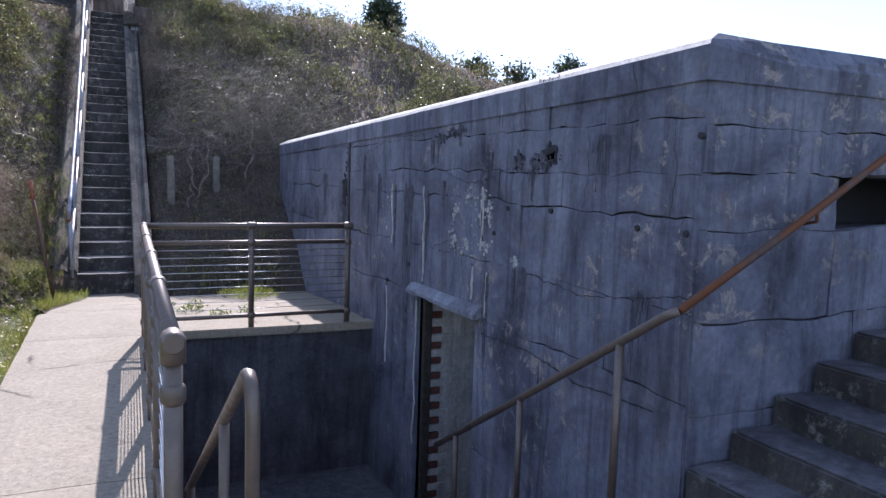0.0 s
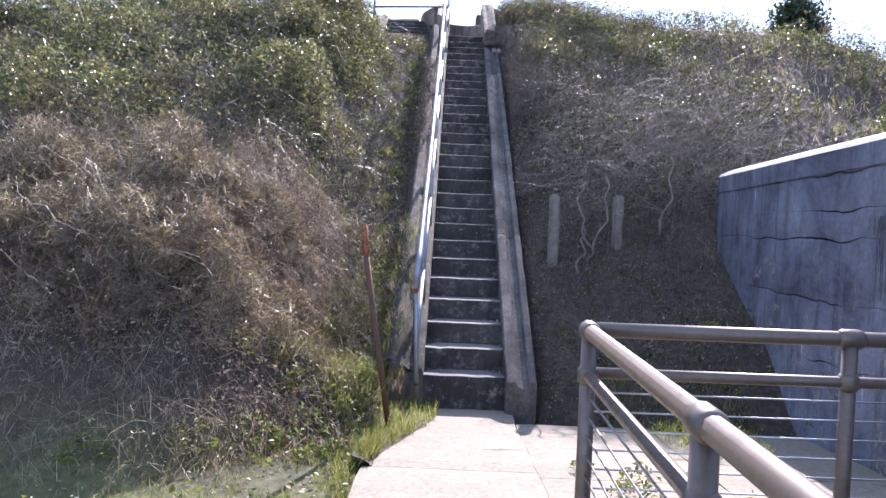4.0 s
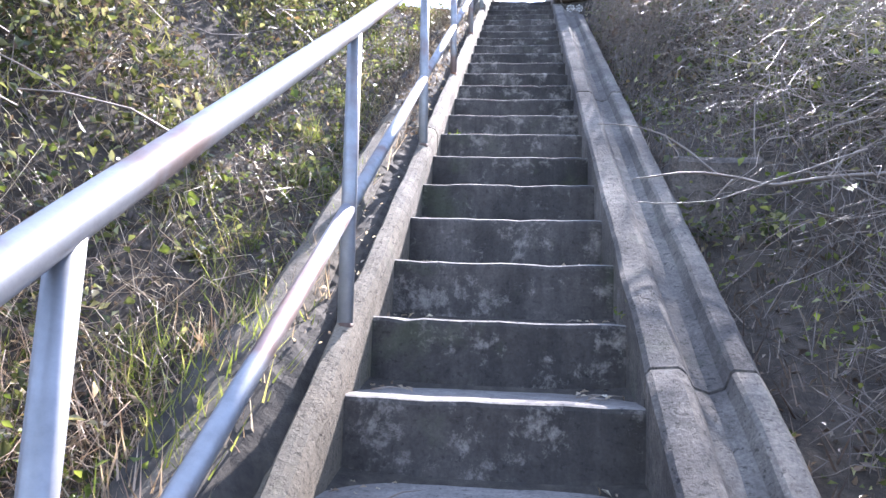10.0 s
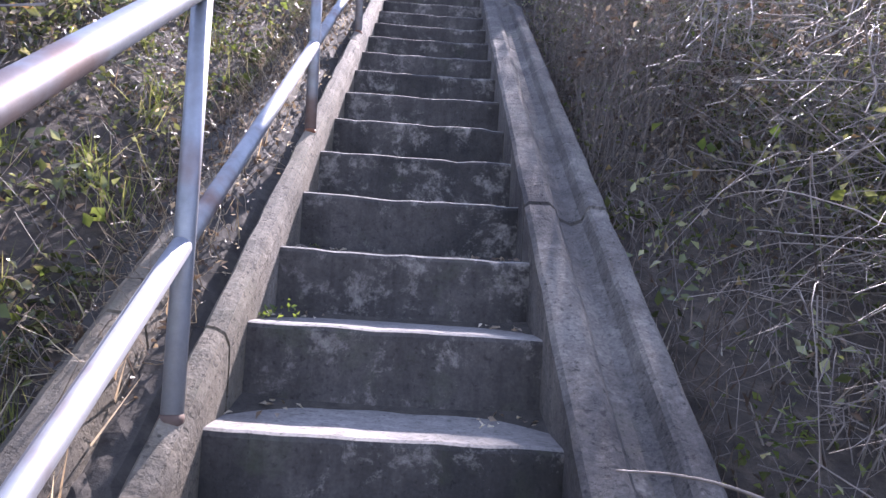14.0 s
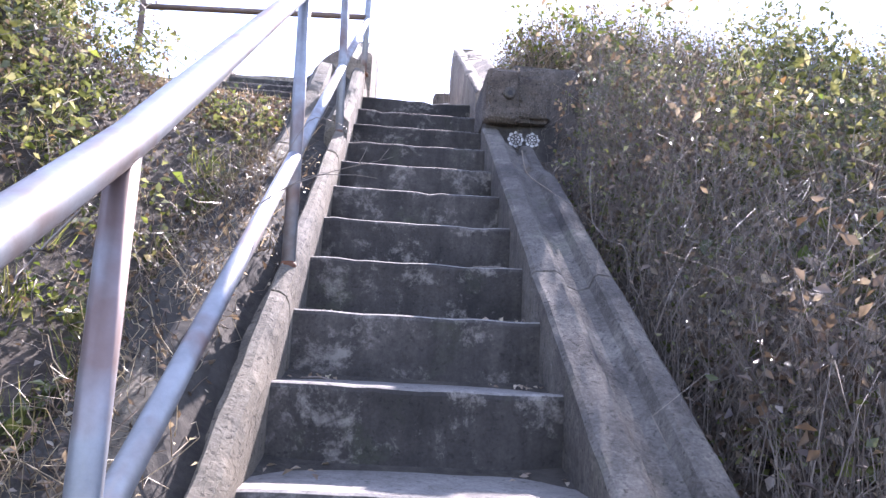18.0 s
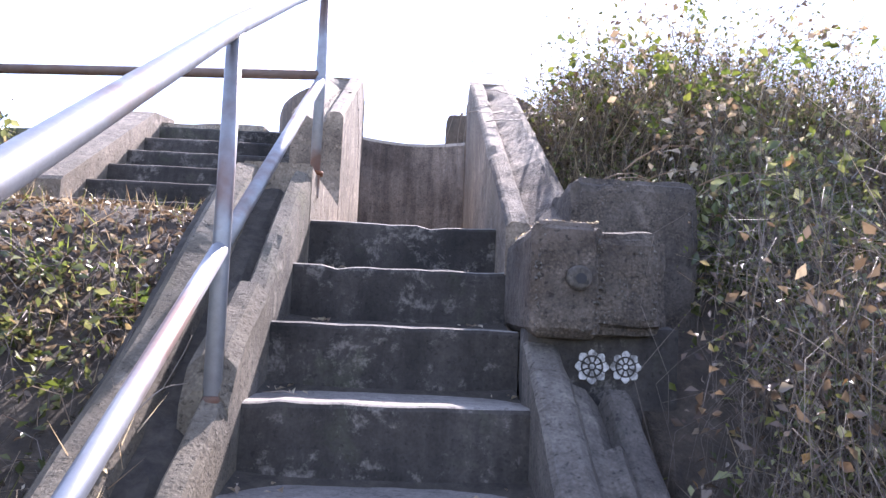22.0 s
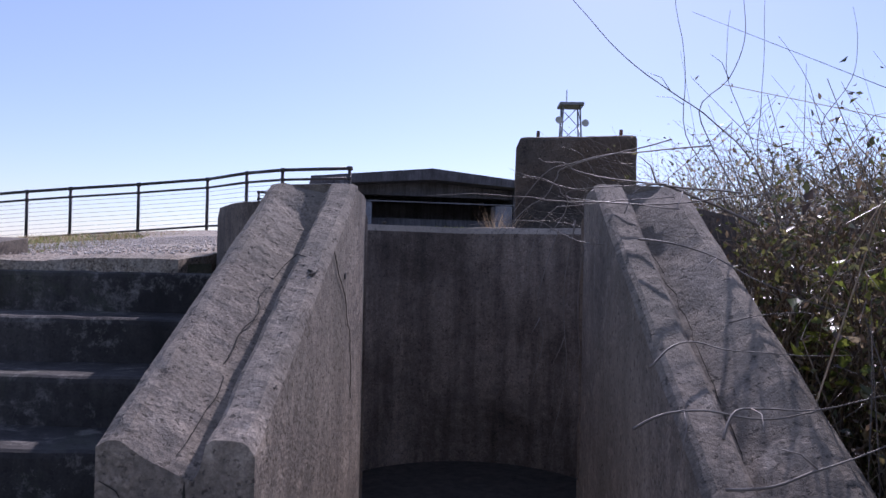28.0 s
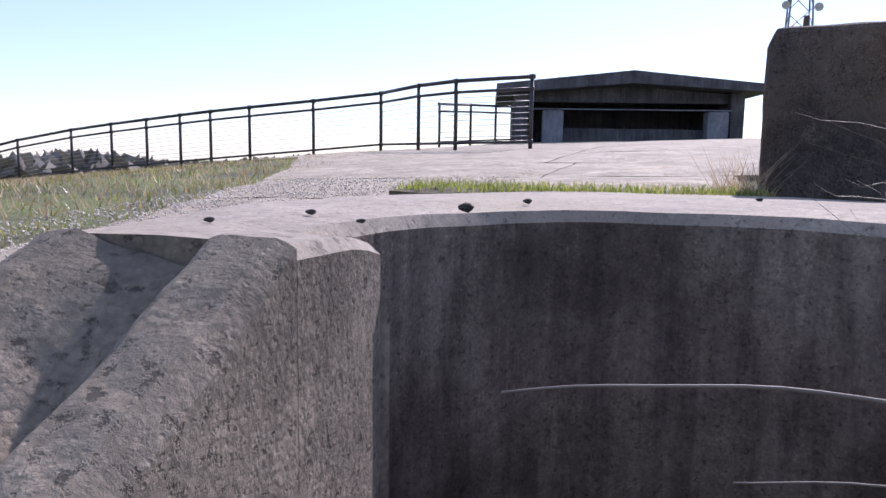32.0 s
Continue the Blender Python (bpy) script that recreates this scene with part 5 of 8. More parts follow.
corner_rail = thing("corner_handrail", "rusty brown pipe handrail turning the battery's corner", "railing")
part("rail", tube([(2.5, -5.75, -0.52), (2.5, -7.2, 0.348), (2.5, -8.34, 1.035), (2.505, -8.38, 1.058), (2.53, -8.4, 1.07)], 0.024, 12), M_BROWN, corner_rail)
part("wall_rail", tube([(2.53, -8.4, 1.07), (3.2, -8.4, 1.445), (3.93, -8.4, 1.866), (4.8, -8.4, 2.37)], 0.02, 12), M_RUST, corner_rail, "rusty rail along the battery's front")
for y, z in ((-8.02, 0.84), (-7.05, 0.26), (-6.12, -0.3)):
    part("post", tube([(2.5, y, z - 0.98), (2.5, y, z)], 0.022, 12), M_BROWN, corner_rail)
for x, z in ((3.4, 1.555), (4.5, 2.2)):
    part("bracket", tube([(x, -8.4, z), (x, -8.4, z - 0.06), (x, -8.3, z - 0.08)], 0.01, 8), M_RUST, corner_rail)
stair_rail("brown pipe handrail with a turned-down end", 0.56, -8.35, 0.92, -6.0, -0.5, (-7.75, -6.2), True)

# ---- stakes and posts on the bank ----
stake = thing("stake", "rusty steel stake with a flaking orange top", "stake", (-0.7, -0.9, 0.3))
bm = tube([(0.13, 0, -0.35), (0.0, 0, 0.4), (-0.086, 0, 0.94)], 0.022, 8)
part("shaft", bm, M_RUST, stake)
part("tip", tube([(-0.086, 0, 0.94), (-0.11, 0, 1.17)], 0.024, 8), M_ORANGE, stake, "flaking orange tip")
for x, y, top, low in ((0.955, 1.655, 1.88, 0.6), (1.69, 1.83, 1.9, 0.6)):
    ob = mesh_object("fence_post", box(x - 0.055, x + 0.055, y - 0.055, y + 0.055, low, top, 0.02, cuts=3, wear=0.005), M_WOOD)
    tagged(ob, "weathered grey wooden post among bare vines", "post", "posts on the bank")

# ---- doorway of the battery ----
door = thing("door_1", "dark doorway with toothed brick and plaster jamb", "doorway", kind="structure")
bm = box(WALL_X - 0.095, WALL_X + 0.3, DY0 - 0.12, DY1 + 0.08, DZ1 + 0.005, DZ1 + 0.11, 0.012, cuts=9, wear=0.012)
for v in bm.verts:                                    # weathered slope on the hood
    if v.co.x < WALL_X - 0.03:
        v.co.z -= max(0.0, v.co.z - DZ1 - 0.03) * min(1.0, (WALL_X - 0.03 - v.co.x) / 0.065) * 0.8
part("lintel", bm, M_HOOD, door, "pale projecting concrete hood over the door")
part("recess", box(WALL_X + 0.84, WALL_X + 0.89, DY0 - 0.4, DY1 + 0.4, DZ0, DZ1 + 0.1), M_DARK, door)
part("panel", box(WALL_X + 0.125, WALL_X + 0.83, DY1 - 0.03, DY1 - 0.003, DZ0, DZ1 - 0.003, 0.004, cuts=6, wear=0.004), M_PLASTER, door, "pale plaster on the jamb")
for k in range(28):
    z = DZ0 + 0.074 * k
    w = 0.2 if k % 2 else 0.11
    part("brick", box(WALL_X + 0.127, WALL_X + 0.127 + w, DY1 - 0.055, DY1 - 0.02, z, z + 0.064, 0.006), M_PLASTER if k % 2 else M_BRICK, door)
part("door_frame", box(WALL_X + 0.05, WALL_X + 0.125, DY1 - 0.075, DY1 - 0.003, DZ0, DZ1 - 0.003, 0.008), M_DIRT_SHADE, door, "dark rotten frame post")
part("reveal", box(WALL_X + 0.07, WALL_X + 0.83, DY0 + 0.003, DY0 + 0.03, DZ0, DZ1 - 0.003), M_COURT, door)
part("sill", box(WALL_X - 0.03, WALL_X + 0.83, DY0 + 0.03, DY1 - 0.08, DZ0 - 0.02, DZ0 + 0.06, 0.01), M_COURT, door)

# steps along the battery's front
front = thing("front_stairs", "concrete steps climbing along the battery's front", "stairs", kind="structure")
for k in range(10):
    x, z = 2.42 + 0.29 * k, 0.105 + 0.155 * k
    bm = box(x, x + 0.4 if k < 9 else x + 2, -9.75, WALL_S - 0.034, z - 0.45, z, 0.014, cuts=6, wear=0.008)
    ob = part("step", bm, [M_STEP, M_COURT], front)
    # dark risers, dimmer treads: the shade on these steps is in the colours
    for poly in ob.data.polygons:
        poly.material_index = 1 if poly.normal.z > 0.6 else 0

# ---- platform things ----
block = thing("concrete_block", "tall rough concrete block with two iron rods on top", "block", (0.806, 13.794, 6.3))
block.rotation_euler = (0, 0, radians(-10))
bm = rough_block(-0.445, 0.41, -0.4, 0.4, 0, 0.905, 0.012)
for v in bm.verts:                                    # one corner is cut off
    over = v.co.z - 0.905 + 0.1 * max(0.0, (-0.4 - v.co.x) / 0.045)
    if v.co.x < -0.4 and over > 0:
        v.co.z -= over
part("body", bm, M_BLOCK, block)
for x in (-0.3, 0.3):
    part("rod", tube([(x, -0.2, 0.87), (x + 0.004, -0.2, 0.975)], 0.013, 8), M_RUST, block)

# ---- railing on the platform ----
plat_rail = thing("platform_railing", "dark cable railing along the platform's edge", "railing")
E0 = [(-2.1, 20.6), (-3.3, 20.75), (-4.1, 21.3), (-5.3, 22.6), (-6.75, 22.7), (-8.1, 22.6), (-9.0, 22.6), (-9.8, 22.7), (-10.8, 22.9), (-11.9, 23.1), (-13.2, 23.3), (-15, 23.5), (-17, 23.8)]
for (xa, ya), (xb, yb) in zip(E0, E0[1:]):
    za, zb = plateau(xa, ya) + 0.03, plateau(xb, yb) + 0.03
    cable_run(plat_rail, (xa, ya, za), (xb, yb, zb), (0.0,), None, 0.03, M_DARKRAIL, 1.06, 8)
back_rail = thing("station_railing", "dark cable railing beside the station", "railing")
B0 = [(-5.35, 26.3), (-4.95, 27.6), (-4.6, 28.8), (-4.35, 29.9)]
for (xa, ya), (xb, yb) in zip(B0, B0[1:]):
    za, zb = plateau(xa, ya) + 0.03, plateau(xb, yb) + 0.03
    cable_run(back_rail, (xa, ya, za), (xb, yb, zb), (0.0, 1.0), None, 0.03, M_DARKRAIL, 1.0, 6)

# ---- low station building ----
station = thing("station", "low concrete station with a shallow overhanging roof and a wide dark opening", "building", (-1.3, 30.3, 7.2), kind="structure")
station.rotation_euler[2] = radians(14)
W = 3.05
part("roof", sweep([(-W - 0.5, 1.4), (0.0, 1.77), (W + 0.5, 1.44), (W + 0.5, 1.24), (0.0, 1.44), (-W - 0.5, 1.16)], [((0, -0.6 + k, 0), (1, 0, 0), (0, 0, 1)) for k in range(6)], True, 0.004), M_COURT, station)
part("back_wall", sweep([(-W, -0.5), (-W, 1.21), (0, 1.45), (W, 1.24), (W, -0.5)], [((0, 3.6 + 0.15 * k, 0), (1, 0, 0), (0, 0, 1)) for k in range(3)], True), M_COURT, station)
part("side_wall", box(-W, -W + 0.35, 0, 3.6, -0.5, 1.25), M_COURT, station)
part("side_wall", box(W - 0.35, W, 0, 3.6, -0.5, 1.27), M_COURT, station)
part("header", sweep([(-W + 0.35, 1.0), (-W + 0.35, 1.23), (0, 1.45), (W - 0.35, 1.26), (W - 0.35, 1.0)], [((0, 0.25 + 0.15 * k, 0), (1, 0, 0), (0, 0, 1)) for k in range(3)], True), M_COURT, station)
part("beam", box(-W + 0.35, W - 0.35, -0.05, 0.0, 0.78, 0.81), M_HOOD, station, "pale rail across the opening")
part("low_wall", box(-W + 0.9, W - 0.9, 0.3, 0.5, -0.2, 0.3), M_COURT, station)
for x in (-W + 0.75, W - 1.0):
    part("pier", box(x, x + 0.55, -0.2, 0.25, -0.2, 0.75, 0.02), M_HOOD, station, "pale concrete pier")

# ---- radio tower far off ----
tower = thing("radio_tower", "distant steel lattice tower with dish antennas", "tower", (14.8, 118.6, -3))
H0, H1, w0, w1 = 0.0, 32.6, 2.6, 1.25
legs = [(-1, -1), (1, -1), (1, 1), (-1, 1)]
for sx, sy in legs:
    part("leg", tube([(sx * w0, sy * w0, H0), (sx * w1, sy * w1, H1)], 0.12, 6), M_GALV, tower)
nb = 12
for k in range(nb):
    f0, f1 = k / nb, (k + 1) / nb
    a0, a1 = w0 + (w1 - w0) * f0, w0 + (w1 - w0) * f1
    z0, z1 = H1 * f0, H1 * f1
    for q in range(4):
        (sx, sy), (tx, ty) = legs[q], legs[(q + 1) % 4]
        part("brace", tube([(sx * a0, sy * a0, z0), (tx * a1, ty * a1, z1)], 0.06, 5), M_GALV, tower)
part("deck", box(-1.8, 1.8, -1.8, 1.8, H1, H1 + 0.4), M_HOOD, tower)
for x, z in ((-1.9, 30.3), (2.0, 29.9)):
    part("dish", tube([(x, -1.2, z), (x, -1.5, z), (x, -1.7, z)], [0.15, 0.5, 0.55], 14), M_CAP, tower)
part("mast", tube([(-0.6, 0, H1), (-0.6, 0, H1 + 2.6)], 0.07, 6), M_GALV, tower)

# ---- plants ----
rng = np.random.default_rng(5)


def frames_for(n, up=0.0):
    """n random right-handed frames; up: how much the normals lean to z."""
    nrm = rng.normal(size=(n, 3))
    nrm[:, 2] += up
    nrm /= np.linalg.norm(nrm, axis=1)[:, None]
    t = rng.normal(size=(n, 3))
    t -= nrm * (t * nrm).sum(1)[:, None]
    t /= np.linalg.norm(t, axis=1)[:, None]
    return t, np.cross(nrm, t), nrm


def leaves(name, pos, size, material, up=0.6, slim=0.55):
    """Pointed leaves folded along the midrib: two triangles pairs each."""
    n = len(pos)
    t, s, nr = frames_for(n, up)
    size = np.broadcast_to(np.asarray(size, float), (n,))[:, None]
    a = pos - t * size * 0.5
    fold = min(0.14, 0.25 * slim)
    c = pos + t * size * 0.5 - nr * size * min(0.12, 0.5 * slim)
    b = pos + s * size * slim * 0.5 + nr * size * fold
    d = pos - s * size * slim * 0.5 + nr * size * fold
    v = np.stack([a, b, c, d], 1).reshape(-1, 3)
    f = np.arange(n)[:, None] * 4
    tri = np.concatenate([f + (0, 1, 2), f + (0, 2, 3)], 1).reshape(-1, 3)
    return raw_mesh(name, v, tri, material)


def stems(name, base, tip, bow, r0, material, seg=4, wiggle=1.0):
    """Thin bowed three-sided stems from base to tip."""
    n = len(base)
    r0 = np.broadcast_to(np.asarray(r0, float), (n,))
    u = np.linspace(0, 1, seg + 1)
    p = base[:, None] * (1 - u)[None, :, None] + tip[:, None] * u[None, :, None]
    p = p + bow[:, None] * (np.sin(u * np.pi))[None, :, None]
    ln = np.linalg.norm(tip - base, axis=1)[:, None, None]
    for harmonic, amp in ((1.3, 0.09), (2.9, 0.045)):
        ph = rng.uniform(0, 6.28, (n, 1, 3))
        p = p + ln * amp * wiggle * (np.sin(u[None, :, None] * harmonic * 6.28 + ph) - np.sin(ph)) * rng.normal(size=(n, 1, 3))
    d = tip - base
    d /= np.linalg.norm(d, axis=1)[:, None] + 1e-9
    e = np.cross(d, rng.normal(size=(n, 3)))
    e /= np.linalg.norm(e, axis=1)[:, None] + 1e-9
    g = np.cross(d, e)
    ring = []
    for k in range(3):
        w = 2 * np.pi * k / 3
        ring.append((e * math.cos(w) + g * math.sin(w))[:, None, :] * (r0[:, None] * (1 - 0.75 * u)[None, :])[:, :, None] + p)
    v = np.stack(ring, 2).reshape(-1, 3)
    f0 = (np.arange(n) * (seg + 1) * 3)[:, None, None]
    fs = []
    for s in range(seg):
        for k in range(3):
            fs.append([s * 3 + k, s * 3 + (k + 1) % 3, s * 3 + 3 + (k + 1) % 3, s * 3 + 3 + k])
    quads = (f0 + np.array(fs)[None]).reshape(-1, 4)
    return raw_mesh(name, v, quads, material), p


GRID_X, GRID_Y = np.array(GX), np.array(GY)
GRID_Z = gv[:, 2].reshape(len(GY), len(GX))


def ground_at(x, y):
    i = np.clip(np.searchsorted(GRID_X, x) - 1, 0, len(GX) - 2)
    j = np.clip(np.searchsorted(GRID_Y, y) - 1, 0, len(GY) - 2)
    u = (x - GRID_X[i]) / (GRID_X[i + 1] - GRID_X[i])
    w = (y - GRID_Y[j]) / (GRID_Y[j + 1] - GRID_Y[j])
    return (GRID_Z[j, i] * (1 - u) + GRID_Z[j, i + 1] * u) * (1 - w) + (GRID_Z[j + 1, i] * (1 - u) + GRID_Z[j + 1, i + 1] * u) * w


def lumps(x, y, s=1.0):
    """Uneven brush height, 0 to 1.4, in rounded mounds."""
    out = []
    for a, b in zip(x, y):
        n1 = noise.noise(Vector((a * s, b * s, 4.0)))
        n2 = noise.noise(Vector((a * s * 2.6, b * s * 2.6, 8.0)))
        out.append(0.5 + 1.0 * n1 + 0.5 * abs(n2) - 0.05)
    return np.array(out)


def scatter(x0, x1, y0, y1, n, keep):
    x, y = rng.uniform(x0, x1, n), rng.uniform(y0, y1, n)
    ok = keep(x, y)
    return x[ok], y[ok]


def brush(name, label, x0, x1, y0, y1, n, height, leaf, leaf_size, per, keep, dry=0.3, lean=(0, 0), bark=None, spread=1.0, thin=1.0, even=0.0, low=0.4, dead=None):
    """A tangle of stems with leaves over a patch of the bank."""
    x, y = scatter(x0, x1, y0, y1, n, keep)
    lum = np.clip(lumps(x, y, 0.9), 0.12, 1.5) * (1 - even) + even
    gap = np.array([noise.noise(Vector((a * 2.7, b * 2.7, 5.0))) for a, b in zip(x, y)])
    ok = rng.uniform(size=len(x)) < np.clip(lum * 1.7, 0.2, 1) * np.clip(0.62 + 2.2 * gap, 0.12, 1)
    x, y, lum = x[ok], y[ok], lum[ok]
    z = ground_at(x, y)
    h = height(x, y) * lum * rng.uniform(low, 1.15, len(x))
    base = np.stack([x, y, z - 0.03], 1)
    a = rng.uniform(0, 2 * np.pi, len(x))
    out = rng.uniform(0.2, 1.0, len(x)) * h * spread
    tip = base + np.stack([np.cos(a) * out + lean[0] * h, np.sin(a) * out + lean[1] * h, h], 1)
    side = np.sign(x)
    tip[:, 0] = side * np.maximum(side * tip[:, 0], 0.7)
    bow = np.stack([side * np.abs(np.cos(a)) * 0.12 * h, np.sin(a) * 0.15 * h, 0.25 * h], 1)
    tangle, p = stems(name + "_stems", base, tip, bow, thin * rng.uniform(0.0013, 0.004, len(x)), bark or M_TWIG, 3)
    tagged(tangle, "bare stems of " + label, "brush", kind="stuff")
    m = len(x)
    k = rng.integers(1, 4, (m, per))
    f = rng.uniform(0, 1, (m, per, 1))
    rows = np.arange(m)[:, None]
    pos = p[rows, k] * (1 - f) + p[rows, k - 1] * f + rng.normal(size=(m, per, 3)) * 0.03
    pos = pos.reshape(-1, 3)
    side = np.sign(pos[:, 0])
    pos[:, 0] = side * np.maximum(side * pos[:, 0], 0.67)
    if callable(dry):
        dry = dry(pos[:, 0], pos[:, 1])
    patch = lumps(pos[::per, 0] + 31, pos[::per, 1], 0.7).repeat(per)
    sz = leaf_size * rng.uniform(0.45, 1.5, len(pos))
    is_dry = rng.uniform(size=len(pos)) < np.clip(dry + (patch - 0.58) * 0.8, 0.05, 0.97)
    tagged(leaves(name + "_leaves", pos[~is_dry], sz[~is_dry], leaf), "green leaves of " + label, "brush", kind="stuff")
    tagged(leaves(name + "_dry_leaves", pos[is_dry], sz[is_dry] * 0.85, dead or M_DRY, 0.6, 0.4), "dry leaves of " + label, "brush", kind="stuff")


def left_keep(x, y):
    f = np.array([foot(a) for a in x])
    return (y > f - 0.15) & (x < -0.66) & ~((x > -2.2) & (y > 8.3))


def right_keep(x, y):
    return (x > 0.645) & (y > -0.75) & ~((x > WALL_X - 0.05) & (y < WALL_N + 0.05)) & ~((y > 7.4) & (y < 8.92) & (x < 1.0)) & ~((x < 1.25) & (y > 10.4))


def left_height(x, y):
    edge = np.clip((-x - 1.1) / 1.8, 0.07, 1)
    low = np.clip((y + 2.8) / 2.5, 0.15, 1)
    return (0.6 + 0.15 * np.clip((y - 4) / 3, 0, 1) - 0.15 * np.clip((y - 7.5) / 2, 0, 1)) * edge * low


def bush_height(x, y):
    return 0.8 * np.clip((-x - 1.1) / 1.3, 0.1, 1) * np.clip((y + 3.0) / 1.3, 0.25, 1) * np.clip((2.6 - y) / 1.2, 0.2, 1)


def right_height(x, y):
    edge = np.clip((x - 0.45) / 0.8, 0.3, 1)
    low = np.clip((y + 1.2) / 3.0, 0.25, 1)
    bare = np.where(y < 3.0, np.clip((x - 0.85) / 0.7, 0.12, 1), 1.0)
    return (0.5 + 0.3 * np.clip((y - 6) / 3, 0, 1)) * edge * low * bare


brush("bank_brush", "tangled brush on the bank", -6.0, -0.66, 0.8, 9.6, 9500, left_height, M_LEAF, 0.032, 5, left_keep, lambda x, y: np.clip(0.75 - 0.14 * y, 0.14, 0.75), dead=M_BROWN_LEAF)
brush("verge_brush", "low dry growth beside the stair", -2.6, -0.66, -1.2, 8.2, 3000, lambda x, y: 0.13 + 0 * x, M_LEAF, 0.026, 3, left_keep, lambda x, y: np.clip(0.85 - 0.25 * y, 0.3, 0.85), (0, 0), M_SHADE_STEM, 1.5, 1.0, 0.6)
brush("dry_bush", "brown dry bush at the foot of the bank", -6.5, -1.1, -2.6, 2.4, 6500, bush_height, M_LEAF, 0.024, 3, left_keep, 0.8, (0, -0.1), M_REDSTEM, 1.2, 0.8)
brush("crest_brush", "green leafy vines on the crest of the bank", -6.0, -2.4, 5.5, 9.8, 4500, lambda x, y: 0.55 + 0 * x, M_LEAF, 0.065, 7, left_keep, 0.15)
brush("outer_brush", "tangled brush on the outer bank", -16, -6, -4, 10, 6500, lambda x, y: 0.8 + 0 * x, M_LEAF, 0.06, 14, left_keep, 0.35, dead=M_BROWN_LEAF)
brush("stair_brush", "tangled brush beside the stair", 0.645, 4.5, -0.75, 11.5, 11000, right_height, M_LEAF, 0.03, 4, right_keep, lambda x, y: np.clip(1.0 - 0.11 * y, 0.25, 0.85), (-0.12, -0.1), M_SHADE_STEM, dead=M_BROWN_LEAF)
brush("thicket", "dense leafy thicket beside the landing", 0.645, 3.6, 6.2, 10.5, 7500, lambda x, y: 0.72 * np.clip((x - 0.35) / 0.7, 0.45, 1), M_LEAF, 0.024, 11, right_keep, 0.55, (-0.1, -0.1), M_REDSTEM, dead=M_BROWN_LEAF)
brush("parapet_thicket", "twiggy brown thicket crowding the parapet", 0.648, 2.4, 9.0, 10.5, 4300, lambda x, y: 0.78 * np.clip((x - 0.2) / 0.5, 0.82, 1), M_LEAF, 0.022, 12, right_keep, 0.6, (0, -0.05), M_REDSTEM, 0.8, 0.9, 0.6, 0.5, dead=M_BROWN_LEAF)
brush("edge_brush", "brush leaning beside the stair curb", 0.66, 1.15, 4.7, 7.4, 1500, lambda x, y: 0.62 + 0 * x, M_LEAF, 0.024, 3, right_keep, 0.75, (0, 0), M_SHADE_STEM, 0.9, 0.7, 0.45, dead=M_BROWN_LEAF)
brush("rim_brush", "dry twiggy growth behind the rim", 0.95, 2.5, 10.5, 12.4, 2600, lambda x, y: 0.56 + 0 * x, M_LEAF, 0.022, 5, lambda x, y: x > 0, 0.75, (0, 0), M_REDSTEM, 1.2, 0.9, 0.5)
brush("ridge_brush", "tangled brush above the battery", 4.5, 15, -2, 15, 6500, lambda x, y: 0.75 + 0 * x, M_LEAF, 0.06, 14, right_keep, 0.4, dead=M_BROWN_LEAF)


def thatch(name, label, x0, x1, y0, y1, n, length, lift_to, keep, material, r=0.0019):
    """Dead stems lying and arching over one another."""
    x, y = scatter(x0, x1, y0, y1, n, keep)
    n = len(x)
    lum = np.clip(lumps(x, y, 1.1), 0.1, 1.2)
    base = np.stack([x, y, ground_at(x, y) + rng.uniform(0, 1, n) * lift_to(x, y) * lum], 1)
    a = rng.uniform(0, 2 * np.pi, n)
    ln = length * rng.uniform(0.4, 1.4, n)
    tip = base + np.stack([np.cos(a) * ln, np.sin(a) * ln * 0.8, rng.normal(size=n) * 0.25 * ln - 0.25 * ln + 0.5 * np.sin(a) * ln], 1)
    side = np.sign(base[:, :1])
    tip[:, :1] = side * np.maximum(np.abs(tip[:, :1]), 0.64)
    tip[:, 2] = np.maximum(tip[:, 2], ground_at(tip[:, 0], tip[:, 1]) + 0.01)
    bow = rng.normal(size=(n, 3)) * 0.12 * length
    bow[:, 2] += 0.3 * length
    bow[:, :1] = side * np.abs(bow[:, :1]) * 0.4
    ob, _ = stems(name, base, tip, bow, r * rng.uniform(0.5, 1.3, n), material, 4, 0.8)
    return tagged(ob, label, "dead stems", kind="stuff")


thatch("bank_thatch", "pale dead stems lying over the bank", -5.0, -0.66, -2.0, 2.2, 3000, 0.3, lambda x, y: 0.06 + 0.4 * np.clip((-x - 1.7) / 1.2, 0, 1), left_keep, M_STRAW)
thatch("upper_thatch", "dark dead stems lying over the upper bank", -5.0, -0.66, 2.0, 8.3, 2600, 0.3, lambda x, y: 0.05 + 0.4 * np.clip((-x - 1.7) / 1.2, 0, 1), left_keep, M_SHADE_STEM)
thatch("upper_straw_thatch", "scattered straw-coloured stems on the upper bank", -3.5, -0.66, 2.0, 8.3, 450, 0.26, lambda x, y: 0.1 + 0.3 * np.clip((-x - 1.7) / 1.2, 0, 1), left_keep, M_STRAW, 0.0016)
thatch("bush_thatch", "reddish dead stems of the dry bush", -5.5, -0.7, -2.3, 3.5, 6000, 0.32, lambda x, y: 0.06 + 0.65 * np.clip((-x - 1.3) / 1.1, 0, 1) * np.clip((1.6 - y) / 1.0, 0.15, 1), left_keep, M_REDSTEM)
thatch("verge_thatch", "warm dry stems lying beside the stair", -2.1, -0.66, -0.9, 1.9, 3400, 0.22, lambda x, y: 0.1 + 0.1 * np.clip((-x - 1.0) / 0.8, 0, 1), left_keep, M_STRAW, 0.0017)
